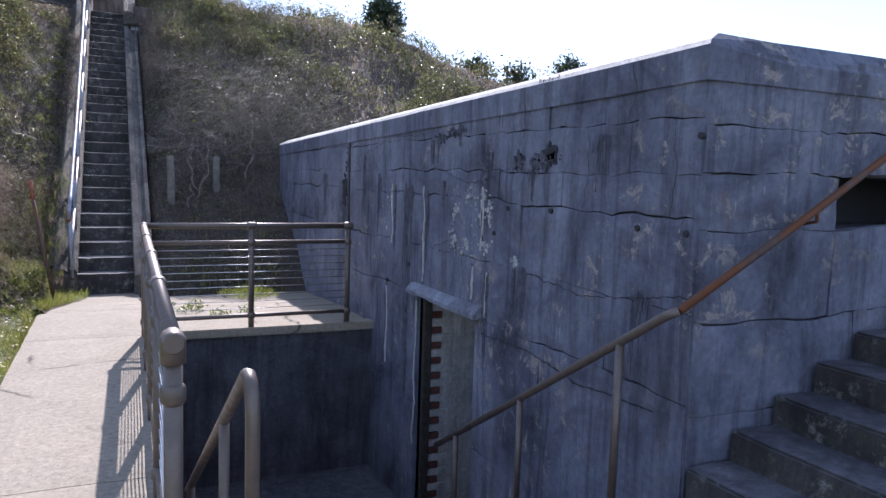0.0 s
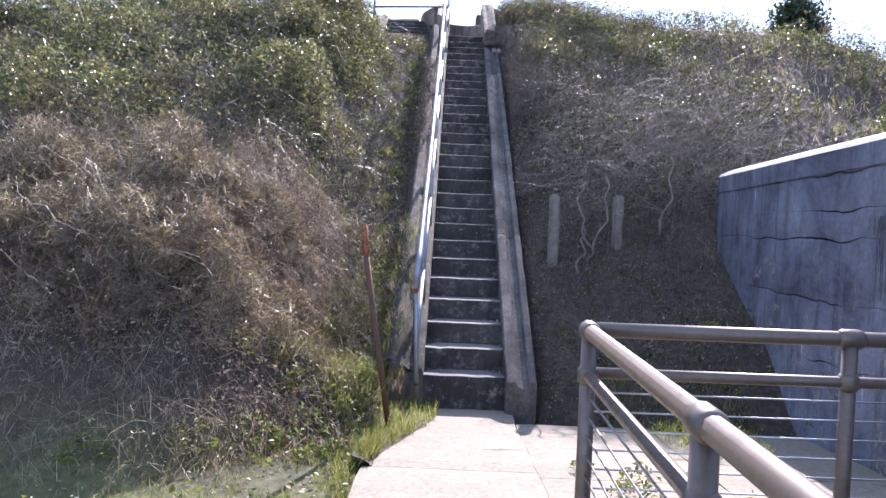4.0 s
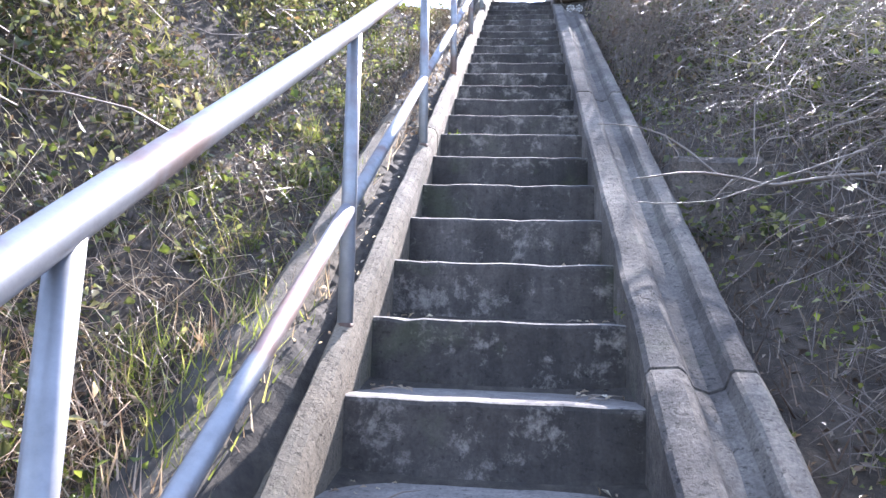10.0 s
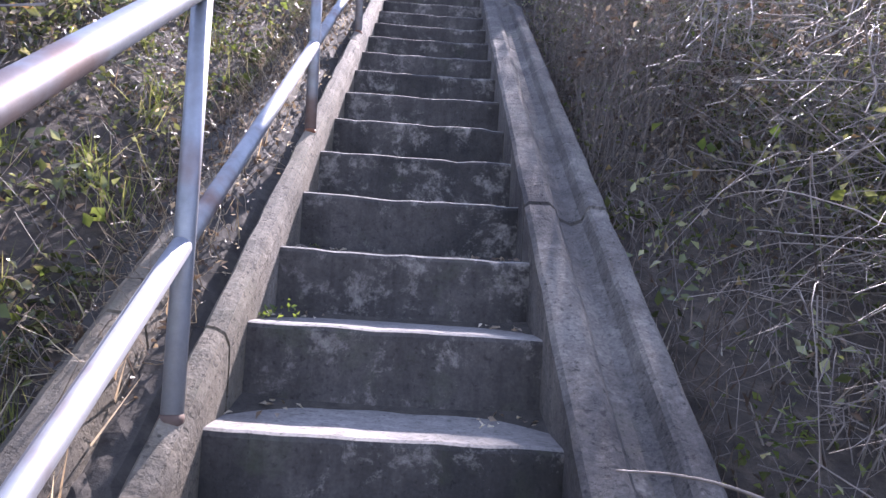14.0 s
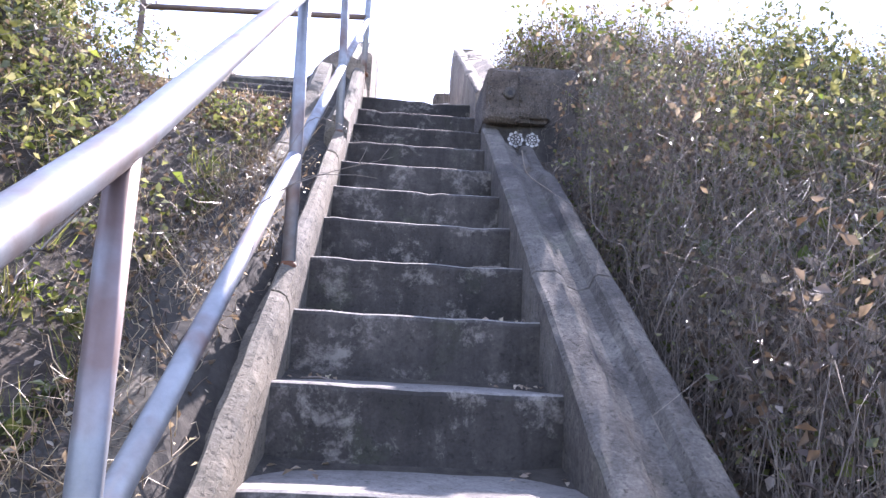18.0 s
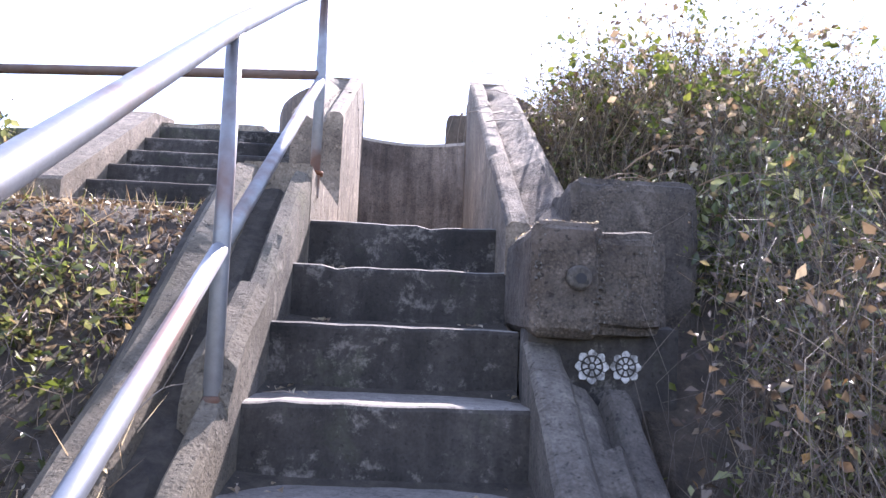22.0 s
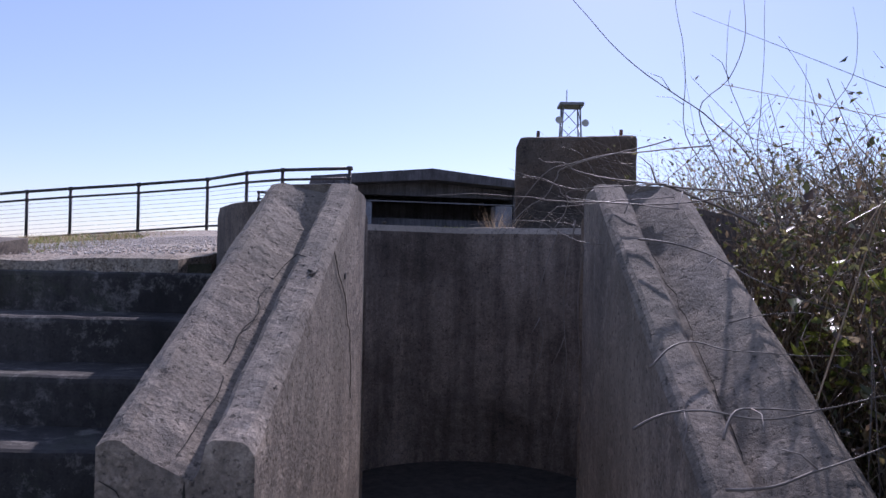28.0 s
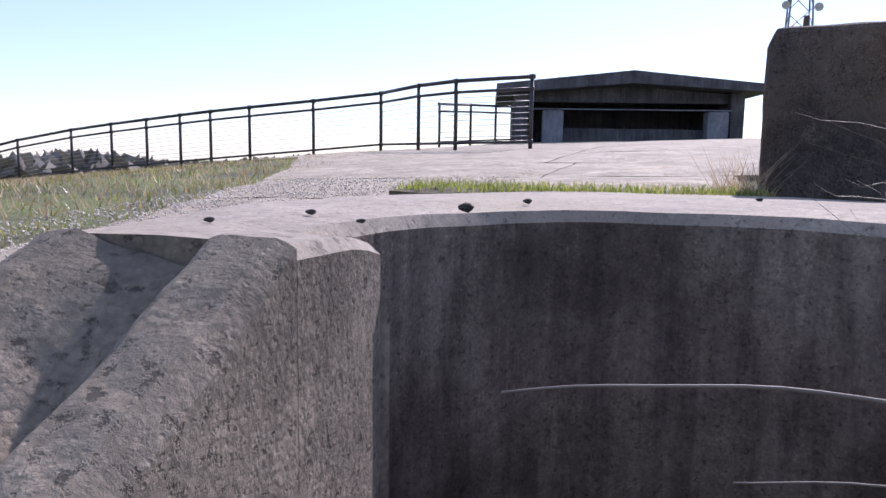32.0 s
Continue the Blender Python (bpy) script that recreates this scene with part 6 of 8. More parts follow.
thatch("foot_thatch", "bright dry straw heaped beside the foot of the stair", -2.5, -0.78, -0.5, 1.5, 3200, 0.24, lambda x, y: 0.2 + 0.25 * np.clip((-x - 1.0) / 0.8, 0, 1), left_keep, M_STRAW, 0.0019)
thatch("stair_thatch", "dead stems lying beside the stair", 0.64, 4.2, -0.3, 9.5, 4200, 0.3, lambda x, y: 0.12 + 0.45 * np.clip((x - 0.7) / 0.8, 0, 1), right_keep, M_SHADE_STEM)


def vines(name, label, x0, x1, y0, y1, n, length, r, keep, high=0.5):
    x, y = scatter(x0, x1, y0, y1, n, keep)
    n = len(x)
    base = np.stack([x, y, ground_at(x, y) + rng.uniform(0, high, n)], 1)
    a = rng.uniform(0, 2 * np.pi, n)
    ln = length * rng.uniform(0.5, 1.3, n)
    tip = base + np.stack([np.cos(a) * ln, np.sin(a) * ln * 0.6, np.sin(a) * ln * 0.35 + rng.uniform(-0.2, 0.4, n)], 1)
    bow = rng.normal(size=(n, 3)) * 0.18
    bow[:, 2] += 0.1
    side = np.sign(base[:, :1])
    tip[:, :1] = side * np.maximum(np.abs(tip[:, :1]), 0.95)
    tip[:, 2] = np.minimum(tip[:, 2], ground_at(tip[:, 0], tip[:, 1]) + 0.9)
    bow[:, :1] = side * np.abs(bow[:, :1])
    ob, _ = stems(name, base, tip, bow, r * rng.uniform(0.4, 1.5, n), M_TWIG, 9, 0.9)
    return tagged(ob, label, "vines", kind="stuff")


vines("pale_vines", "pale bare vines tangled over the bank", 0.95, 4.2, 2.1, 5.5, 1800, 0.6, 0.0026, right_keep, 0.75)
vines("tangle_vines", "pale curling vines heaped behind the posts", 1.5, 3.7, 2.2, 3.8, 650, 0.5, 0.0034, right_keep, 0.95)
vines("bank_vines", "pale bare vines trailing over the brush", -5.5, -0.95, -1.5, 8.0, 550, 0.6, 0.0036, left_keep, 0.7)


def mounds(name, label, spots, dense, size, material, slim=0.55, up=0.6, shell=0.35, category="brush"):
    """Rounded hummocks of growth: leaves or twig ends crowded into an uneven outer shell."""
    out = []
    for cx, cy, r, h in spots:
        n = int(dense * r * (r + h))
        u, a = rng.uniform(0.0, 1, n) ** 0.8, rng.uniform(0, 2 * np.pi, n)
        rho = 1 - shell * rng.uniform(0, 1, n) ** 1.4
        f = np.sqrt(1 - u * u)
        d = np.stack([f * np.cos(a), f * np.sin(a), u], 1)
        bulge = np.array([noise.noise(Vector((p[0] * 1.6 + cx * 3, p[1] * 1.6 + cy * 3, p[2] * 1.6))) + 0.6 * noise.noise(Vector((p[0] * 4.1, p[1] * 4.1 + cx * 5, p[2] * 4.1))) for p in d])
        ok = rng.uniform(size=n) < np.clip(0.75 + 1.6 * bulge, 0.08, 1)
        rho = (rho * (1 + 0.38 * bulge))[ok]
        d = d[ok]
        x, y = cx + r * rho * d[:, 0], cy + r * rho * d[:, 1]
        p = np.stack([x, y, ground_at(x, y) + h * rho * d[:, 2]], 1)
        hole = np.array([noise.noise(Vector(v) * 5.5) + 0.5 * noise.noise(Vector(v) * 13) for v in p])
        out.append(p[rng.uniform(size=len(p)) < np.clip(0.6 + 2.0 * hole, 0.06, 1)])
    pos = np.concatenate(out)
    side = np.sign(pos[:, 0])
    pos[:, 0] = side * np.maximum(side * pos[:, 0], 0.67)
    return tagged(leaves(name, pos, size * rng.uniform(0.5, 1.5, len(pos)), material, up, slim), label, category, kind="stuff")


def spread_spots(x0, x1, y0, y1, n, r0, r1, flat, keep):
    x, y = scatter(x0, x1, y0, y1, n, keep)
    r = rng.uniform(r0, r1, len(x))
    return [(a, b, c, c * f) for a, b, c, f in zip(x, y, r, rng.uniform(flat * 0.7, flat * 1.2, len(x)))]


FOOT_BUSH = [(-1.95, -0.8, 0.55, 0.55), (-1.5, -0.15, 0.42, 0.42), (-2.2, 0.1, 0.55, 0.5), (-2.75, -0.7, 0.6, 0.55), (-3.0, 0.25, 0.7, 0.6), (-3.6, -0.5, 0.65, 0.6), (-4.0, 0.4, 0.7, 0.6), (-4.6, -0.4, 0.75, 0.7), (-5.3, 0.3, 0.8, 0.65), (-1.75, 0.75, 0.4, 0.3), (-1.3, -0.55, 0.25, 0.22), (-2.45, -1.15, 0.3, 0.3)]
mounds("bush_twigs", "fine reddish-brown twig ends of the dry bush", FOOT_BUSH, 15000, 0.15, M_REDSTEM, 0.034, 0.2, 0.5)
mounds("bush_bark", "dark inner twigs of the dry bush", FOOT_BUSH, 6500, 0.16, M_SHADE_STEM, 0.03, 0.2, 0.9)
mounds("bush_dry_leaves", "small dry leaves on the brown bush", FOOT_BUSH, 3500, 0.022, M_DRY, 0.4, 0.4, 0.5)
mounds("bush_leaves", "sparse small green leaves on the brown bush", FOOT_BUSH, 2400, 0.026, M_LEAF, 0.55, 0.6, 0.3)
LEFT_SPOTS = spread_spots(-6.0, -1.9, 1.7, 9.0, 52, 0.35, 0.85, 0.95, left_keep) + spread_spots(-9.0, -6.0, 0.5, 9.0, 14, 0.6, 1.1, 0.7, left_keep)
mounds("bank_hummocks", "dark leafy hummocks on the bank", LEFT_SPOTS, 4000, 0.044, M_LEAF)
mounds("bank_hummock_twigs", "dry twigs through the hummocks", LEFT_SPOTS, 1900, 0.1, M_REDSTEM, 0.03, 0.2, 0.6)
mounds("bank_hummock_dead", "dead leaves caught in the hummocks", LEFT_SPOTS, 1300, 0.03, M_BROWN_LEAF)
TANGLE = [(1.05, 2.05, 0.3, 0.3), (1.55, 2.25, 0.5, 0.5), (2.2, 2.2, 0.55, 0.6), (2.8, 2.5, 0.6, 0.6), (3.4, 2.6, 0.6, 0.55), (1.9, 3.0, 0.6, 0.5), (2.7, 3.4, 0.6, 0.55), (3.6, 3.5, 0.65, 0.55), (1.4, 3.6, 0.5, 0.45)]
mounds("tangle_twigs", "pale bare twigs of the vine tangle behind the posts", TANGLE, 3000, 0.12, M_TWIG, 0.025, 0.1, 0.7)
mounds("tangle_leaves", "dark leaves in the vine tangle", TANGLE, 1300, 0.028, M_LEAF, 0.55, 0.7, 0.6)
RIGHT_SPOTS = spread_spots(1.35, 4.4, 4.0, 8.8, 32, 0.35, 0.75, 0.95, right_keep) + spread_spots(4.4, 8.5, 3.0, 9.0, 14, 0.6, 1.1, 0.7, right_keep)
mounds("stair_hummocks", "dark leafy hummocks beside the stair", RIGHT_SPOTS, 4300, 0.041, M_LEAF)
mounds("stair_hummock_twigs", "grey twigs through the hummocks", RIGHT_SPOTS, 2600, 0.11, M_SHADE_STEM, 0.03, 0.2, 0.6)
mounds("foot_cover", "low dark green cover at the foot of the bank", spread_spots(0.72, 2.6, -0.35, 1.9, 52, 0.12, 0.28, 0.4, right_keep), 4200, 0.024, M_LEAF)

# long bare twigs reaching out towards the stair
n = 150
x, y = rng.uniform(1.05, 2.2, n), rng.uniform(2.3, 5.2, n)
base = np.stack([x, y, ground_at(x, y) + rng.uniform(0.05, 0.6, n)], 1)
reach = rng.uniform(0.35, 1.1, n)
tip = base + np.stack([-reach, -0.45 * reach * rng.uniform(-0.3, 1.2, n), rng.uniform(-0.35, 0.12, n)], 1)
tip[:, 0] = np.maximum(tip[:, 0], 0.66)
tip[:, 2] = np.maximum(tip[:, 2], ground_at(tip[:, 0], tip[:, 1]) + 0.03)
bow = rng.normal(size=(n, 3)) * 0.05
bow[:, 2] += 0.09
ob, _ = stems("long_twigs", base, tip, bow, rng.uniform(0.0012, 0.0032, n), M_TWIG, 9, 0.4)
tagged(ob, "long bare twigs reaching out towards the stair", "twigs", kind="stuff")
# fine stems hanging like a curtain over the curb
n = 1500
x, y = rng.uniform(0.72, 1.3, n), rng.uniform(4.8, 7.45, n)
base = np.stack([x, y, ground_at(x, y) + rng.uniform(0.2, 0.85, n)], 1)
tip = base + np.stack([rng.uniform(-0.2, 0.1, n), rng.uniform(-0.25, 0.1, n), -rng.uniform(0.15, 0.6, n)], 1)
tip[:, 0] = np.maximum(tip[:, 0], 0.655)
tip[:, 2] = np.maximum(tip[:, 2], ground_at(tip[:, 0], tip[:, 1]) + 0.02)
half = n // 5
for material, a, b in ((M_TWIG, 0, half), (M_SHADE_STEM, half, n)):
    ob, _ = stems("hanging_stems", base[a:b], tip[a:b], rng.normal(size=(b - a, 3)) * 0.05 - (0.02, 0, 0), rng.uniform(0.0005, 0.0012, b - a), material, 5, 1.1)
    tagged(ob, "fine dead stems hanging like a curtain beside the curb", "dead stems", kind="stuff")
mounds("curtain_leaves", "small dark leaves among the hanging stems", spread_spots(0.85, 1.5, 4.8, 7.4, 9, 0.2, 0.4, 1.6, right_keep), 3000, 0.028, M_LEAF)
mounds("curtain_dead_leaves", "curled brown leaves among the hanging stems", spread_spots(0.85, 1.6, 4.8, 7.4, 22, 0.2, 0.45, 1.5, right_keep), 3000, 0.03, M_BROWN_LEAF)


def broad_leaves(name, label, x0, x1, y0, y1, n, high, keep):
    """Single broad leaves that stand clear of the dry growth and take the light."""
    x, y = scatter(x0, x1, y0, y1, n, keep)
    pos = np.stack([x, y, ground_at(x, y) + high(x, y) * rng.uniform(0.4, 1.1, len(x))], 1)
    tagged(leaves(name, pos, rng.uniform(0.035, 0.075, len(x)), M_WEED, 0.5, 0.85), label, "leaves", kind="stuff")


broad_leaves("bank_broad_leaves", "broad yellow-green backlit leaves on the bank", -3.0, -0.7, 0.5, 8.2, 90, lambda x, y: 0.12 + 0.35 * np.clip((-x - 1.2) / 1.5, 0, 1), left_keep)
broad_leaves("stair_broad_leaves", "broad yellow-green backlit leaves beside the stair", 0.8, 3.0, 2.5, 8.8, 140, lambda x, y: 0.25 + 0.45 * np.clip((x - 0.8) / 0.8, 0, 1), right_keep)


def herbs(name, label, x0, x1, y0, y1, n, each, size, high, keep, material):
    """Clumps of fresh leaves pushing through the dry growth."""
    cx, cy = scatter(x0, x1, y0, y1, n, keep)
    m = len(cx)
    r = rng.uniform(0.04, 0.14, m)
    cz = ground_at(cx, cy) + high(cx, cy) * rng.uniform(0.2, 1.0, m)
    off = rng.normal(size=(m, each, 3)) * (r[:, None, None] * np.array([1, 1, 0.6]))
    pos = (np.stack([cx, cy, cz], 1)[:, None] + off).reshape(-1, 3)
    side = np.sign(pos[:, 0])
    pos[:, 0] = side * np.maximum(side * pos[:, 0], 0.66)
    pos[:, 2] = np.maximum(pos[:, 2], ground_at(pos[:, 0], pos[:, 1]) + 0.01)
    tagged(leaves(name, pos, size * rng.uniform(0.5, 1.5, len(pos)), material, 0.9, 0.55), label, "herbs", kind="stuff")


herbs("bank_herbs", "fresh green clumps among the dry brush", -4.0, -0.7, -1.2, 8.3, 230, 34, 0.027, lambda x, y: 0.04 + 0.3 * np.clip((-x - 1.4) / 1.5, 0, 1), left_keep, M_WEED)
herbs("verge_herbs", "pale feathery green herbs beside the foot of the stair", -1.3, -0.7, -0.7, 1.6, 60, 46, 0.024, lambda x, y: 0.2 + 0 * x, left_keep, M_WEED)
herbs("bank_ivy", "dark green clumps among the dry brush", -5.5, -0.8, 1.5, 9.0, 420, 40, 0.036, lambda x, y: 0.06 + 0.5 * np.clip((-x - 1.4) / 1.5, 0, 1), left_keep, M_LEAF)
herbs("stair_herbs", "fresh green clumps beside the stair", 0.68, 3.0, -0.7, 8.0, 90, 30, 0.024, lambda x, y: 0.05 + 0.4 * np.clip((x - 0.8) / 1.5, 0, 1), right_keep, M_WEED)
herbs("stair_ivy", "dark green clumps beside the stair", 0.72, 4.2, 2.8, 9.5, 330, 40, 0.034, lambda x, y: 0.1 + 0.5 * np.clip((x - 0.8) / 1.2, 0, 1), right_keep, M_LEAF)


def litter(name, label, x0, x1, y0, y1, n, high, keep, size, material):
    x, y = scatter(x0, x1, y0, y1, n, keep)
    pos = np.stack([x, y, ground_at(x, y) + rng.uniform(0.01, 1, len(x)) * high(x, y)], 1)
    tagged(leaves(name, pos, size * rng.uniform(0.5, 1.4, len(x)), material, 1.6, 0.45), label, "leaf litter", kind="stuff")


litter("bank_litter", "pale dead leaves caught on the bank", -3.2, -0.66, -1.6, 1.9, 6500, lambda x, y: 0.1 + 0.1 * np.clip((-x - 1.0) / 1.2, 0, 1), left_keep, 0.036, M_DRY)
litter("upper_litter", "dead leaves caught on the upper bank", -3.0, -0.66, 1.9, 8.3, 5200, lambda x, y: 0.08 + 0 * x, left_keep, 0.034, M_BROWN_LEAF)
litter("stair_litter", "dead leaves on the soil beside the stair", 0.66, 2.4, -0.7, 3.0, 2600, lambda x, y: 0.04 + 0 * x, right_keep, 0.03, M_BROWN_LEAF)
# thick old vine stems climbing between the posts
for (x, y), top, sway in (((1.3, 1.7), 1.0, 0.25), ((1.45, 1.75), 0.9, -0.2), ((2.1, 1.9), 1.0, 0.2), ((1.15, 1.5), 0.55, 0.12)):
    z = float(ground_at(np.array([x]), np.array([y]))[0])
    pts = [(x + sway * math.sin(2.2 * k / 8) + 0.04 * math.sin(k * 1.9), y + 0.05 * k / 8, z - 0.05 + top * k / 8) for k in range(9)]
    ob = mesh_object("vine_stem", tube(pts, [0.017 - 0.0013 * k for k in range(9)], 7), M_TWIG)
    tagged(ob, "thick pale vine stem climbing between the posts", "vine", "old vine stems")


def straw(name, label, x0, x1, y0, y1, n, h0, h1, keep, material, w=0.0035):
    x, y = scatter(x0, x1, y0, y1, n, keep)
    return blades(name, label, x, y, rng.uniform(h0, h1, len(x)), w, material)


# upright canes and hanging stems in the thicket
n = 800
x, y = scatter(0.66, 2.4, 5.0, 10.4, n, right_keep)
n = len(x)
z = ground_at(x, y)
h = rng.uniform(0.35, 0.95, n) * np.clip((x - 0.3) / 0.6, 0.5, 1)
base = np.stack([x, y, z], 1)
tip = base + np.stack([rng.normal(size=n) * 0.07 - 0.04, rng.normal(size=n) * 0.07 - 0.05, h], 1)
tip[:, 0] = np.maximum(tip[:, 0], 0.66)
ob, _ = stems("canes", base, tip, rng.normal(size=(n, 3)) * 0.03, rng.uniform(0.0012, 0.003, n), M_SHADE_STEM, 4, 0.6)
tagged(ob, "thin upright dead canes in the thicket", "canes", kind="stuff")


def bramble(name, label, ends, per, size, material):
    """Arching leafy sprays; ends: (from, to) pairs."""
    base = np.array([e[0] for e in ends], float)
    tip = np.array([e[1] for e in ends], float)
    n = len(base)
    bow = np.zeros((n, 3))
    bow[:, 2] = 0.1
    ob, p = stems(name + "_stems", base, tip, bow, 0.0026, M_TWIG, 8, 0.5)
    tagged(ob, "arching stems of " + label, "bramble", kind="stuff")
    k = rng.integers(1, 9, (n, per))
    rows = np.arange(n)[:, None]
    pos = (p[rows, k] + rng.normal(size=(n, per, 3)) * 0.03).reshape(-1, 3)
    pos[:, 0] = np.maximum(pos[:, 0], 0.68)
    tagged(leaves(name + "_leaves", pos, size * rng.uniform(0.5, 1.2, len(pos)), material, 0.9, 0.62), label, "bramble", kind="stuff")


def sprays(n, x0, x1, y0, y1, z0, z1):
    out = []
    for _ in range(n):
        a = (rng.uniform(x0, x1), rng.uniform(y0, y1), rng.uniform(z0, z1))
        out.append((a, (max(0.7, a[0] + rng.uniform(-0.55, 0.25)), a[1] + rng.uniform(-0.45, 0.05), a[2] + rng.uniform(-0.15, 0.15))))
    return out


bramble("bramble", "pale dry backlit leaves of the bramble over the ledge", sprays(60, 1.0, 2.4, 8.6, 9.5, 5.5, 6.3), 12, 0.045, M_DRY)
bramble("green_bramble", "large green backlit leaves of the bramble", sprays(22, 0.9, 2.6, 8.5, 9.4, 5.6, 6.3), 9, 0.055, M_WEED)
bramble("parapet_bramble", "brown and green leaves crowding the parapet", sprays(40, 0.9, 1.7, 9.0, 10.0, 5.9, 6.4), 12, 0.045, M_BROWN_LEAF)
bramble("leafy_bramble", "fresh green leaves of the bramble beside the parapet", sprays(70, 0.85, 1.8, 9.1, 10.2, 5.75, 6.4), 10, 0.054, M_WEED)

# lawn
def blades(name, label, x, y, h, w, material, z=None):
    z = ground_at(x, y) if z is None else z
    n = len(x)
    a = rng.uniform(0, 2 * np.pi, n)
    s = np.stack([np.cos(a), np.sin(a), 0 * a], 1) * w
    lean = rng.normal(size=(n, 3)) * 0.45
    lean[:, 2] = 1
    h = np.broadcast_to(h, (n,))[:, None]
    b = np.stack([x, y, z - 0.01], 1)
    v = np.stack([b - s, b + s, b + lean * h], 1).reshape(-1, 3)
    ob = raw_mesh(name, v, np.arange(n * 3).reshape(-1, 3), material)
    return tagged(ob, label, "grass", kind="stuff")


straw("bank_straw", "dry straw among the brush", -6, -0.64, -2.4, 2.0, 8000, 0.03, 0.12, left_keep, M_STRAW)
straw("upper_straw", "sparse dry straw on the upper bank", -6, -0.64, 2.0, 9.6, 2200, 0.03, 0.11, left_keep, M_STRAW)
cx, cy = scatter(-2.3, -0.72, 0.9, 8.2, 70, left_keep)
x = (cx[:, None] + rng.normal(size=(len(cx), 34)) * 0.035).ravel()
y = (cy[:, None] + rng.normal(size=(len(cx), 34)) * 0.035).ravel()
blades("bank_tufts", "bright yellow-green grass tufts on the bank", np.minimum(x, -0.66), y, rng.uniform(0.05, 0.2, len(x)), 0.003, M_GRASS)
straw("stair_straw", "dry straw among the brush", 0.64, 5, 1.0, 10.5, 16000, 0.03, 0.12, right_keep, M_BROWN_LEAF)
straw("outer_straw", "dry straw on the outer bank", -15, -6, -3, 10, 14000, 0.06, 0.2, left_keep, M_STRAW, 0.008)
straw("ridge_straw", "dry straw above the battery", 5, 14, -1, 14, 14000, 0.06, 0.2, right_keep, M_STRAW, 0.008)
n = 110000
x, y = -0.66 - 8 * rng.uniform(0, 1, n) ** 1.8, rng.uniform(-11.0, -1.0, n)
bare = np.array([noise.noise(Vector((a * 1.1, b * 1.1, 2.0))) + 0.5 * noise.noise(Vector((a * 4, b * 4, 6.0))) for a, b in zip(x, y)])
ok = (y < np.array([foot(a) for a in x]) + 0.5) & (bare > rng.uniform(-0.5, 0.15, n))
blades("lawn_grass", "short patchy lawn grass", x[ok], y[ok], rng.uniform(0.015, 0.06, ok.sum()) * np.clip(1 + bare[ok] * 1.2, 0.4, 1.8), 0.0035, M_GRASS)
n = 5000
x, y = rng.uniform(-1.3, -0.62, n), rng.uniform(-2.6, 0.9, n)
bare = np.array([noise.noise(Vector((a * 2.3, b * 2.3, 9.0))) for a, b in zip(x, y)])
x, y = x[bare > 0], y[bare > 0]
blades("verge_grass", "green grass tufts along the walk", x, y, rng.uniform(0.03, 0.13, len(x)), 0.004, M_GRASS)
n = 30000
x, y = rng.uniform(-14, -1.95, n), rng.uniform(10.9, 23, n)
ok = x < -1.98 - 0.29 * np.maximum(y - 11.9, 0)
dry = ok & (rng.uniform(size=n) < 0.55)
ok &= ~dry
blades("plateau_grass", "short green grass beside the platform", x[ok], y[ok], rng.uniform(0.03, 0.08, ok.sum()), 0.006, M_GRASS)
blades("plateau_straw", "short dry yellow grass beside the platform", x[dry], y[dry], rng.uniform(0.03, 0.09, dry.sum()), 0.006, M_STRAW)
n = 2200
x, y = rng.uniform(-1.2, 0.3, n), 12.76 + 0.46 * rng.uniform(0, 1, n)
blades("rim_grass", "strip of short grass behind the rim", x, y, rng.uniform(0.02, 0.06, n), 0.004, M_GRASS, 0 * x + 6.475)
n = 170
x, y = rng.uniform(0.12, 0.3, n), rng.uniform(13.0, 13.6, n)
blades("block_grass", "dry tall grass against the block", x, y, rng.uniform(0.06, 0.26, n), 0.002, M_STRAW, 0 * x + 6.46)
n = 800
x, y = rng.uniform(-2.2, -0.66, n), rng.uniform(7.9, 9.45, n)
h = rng.uniform(0.02, 0.12, n)
some = rng.uniform(size=n) < 0.5
blades("ledge_straw", "dry straw on the soil below the side steps", x[some], y[some], h[some], 0.0028, M_STRAW)
blades("ledge_grass", "green grass tufts on the soil below the side steps", x[~some], y[~some], h[~some], 0.003, M_GRASS)
n = 1400
x, y = -0.7 - 6 * rng.uniform(0, 1, n) ** 1.6, rng.uniform(-10, -1.4, n)
ok = y < np.array([foot(a) for a in x])
tagged(leaves("lawn_litter", np.stack([x[ok], y[ok], 0 * x[ok] + 0.02], 1), rng.uniform(0.015, 0.045, ok.sum()), M_DRY, 2.0), "dead leaves scattered on the lawn", "leaf litter", kind="stuff")
n = 2600
x, y = -0.75 - 7 * rng.uniform(0, 1, n) ** 1.4, rng.uniform(-9, -1.2, n)
ok = y < np.array([foot(a) for a in x])
tagged(leaves("clover", np.stack([x[ok], y[ok], 0 * x[ok] + 0.03], 1), rng.uniform(0.02, 0.05, ok.sum()), M_WEED, 1.8, 0.8), "broad-leaved weeds in the lawn", "weeds", kind="stuff")
n = 450
x, y = rng.uniform(-0.66, -0.54, n), -0.1 + 3.2 * rng.uniform(0, 1, n) ** 1.5
blades("curb_grass", "grass and straw leaning over the curb", x, y, rng.uniform(0.04, 0.13, n), 0.003, M_GRASS, RISE * (y / TREAD + 1) + 0.03)
x, y = x + 0.02, y[::-1]
blades("curb_straw", "dry straw leaning over the curb", x, y * 2.4, rng.uniform(0.04, 0.14, n), 0.0025, M_STRAW, RISE * (y * 2.4 / TREAD + 1) + 0.03)
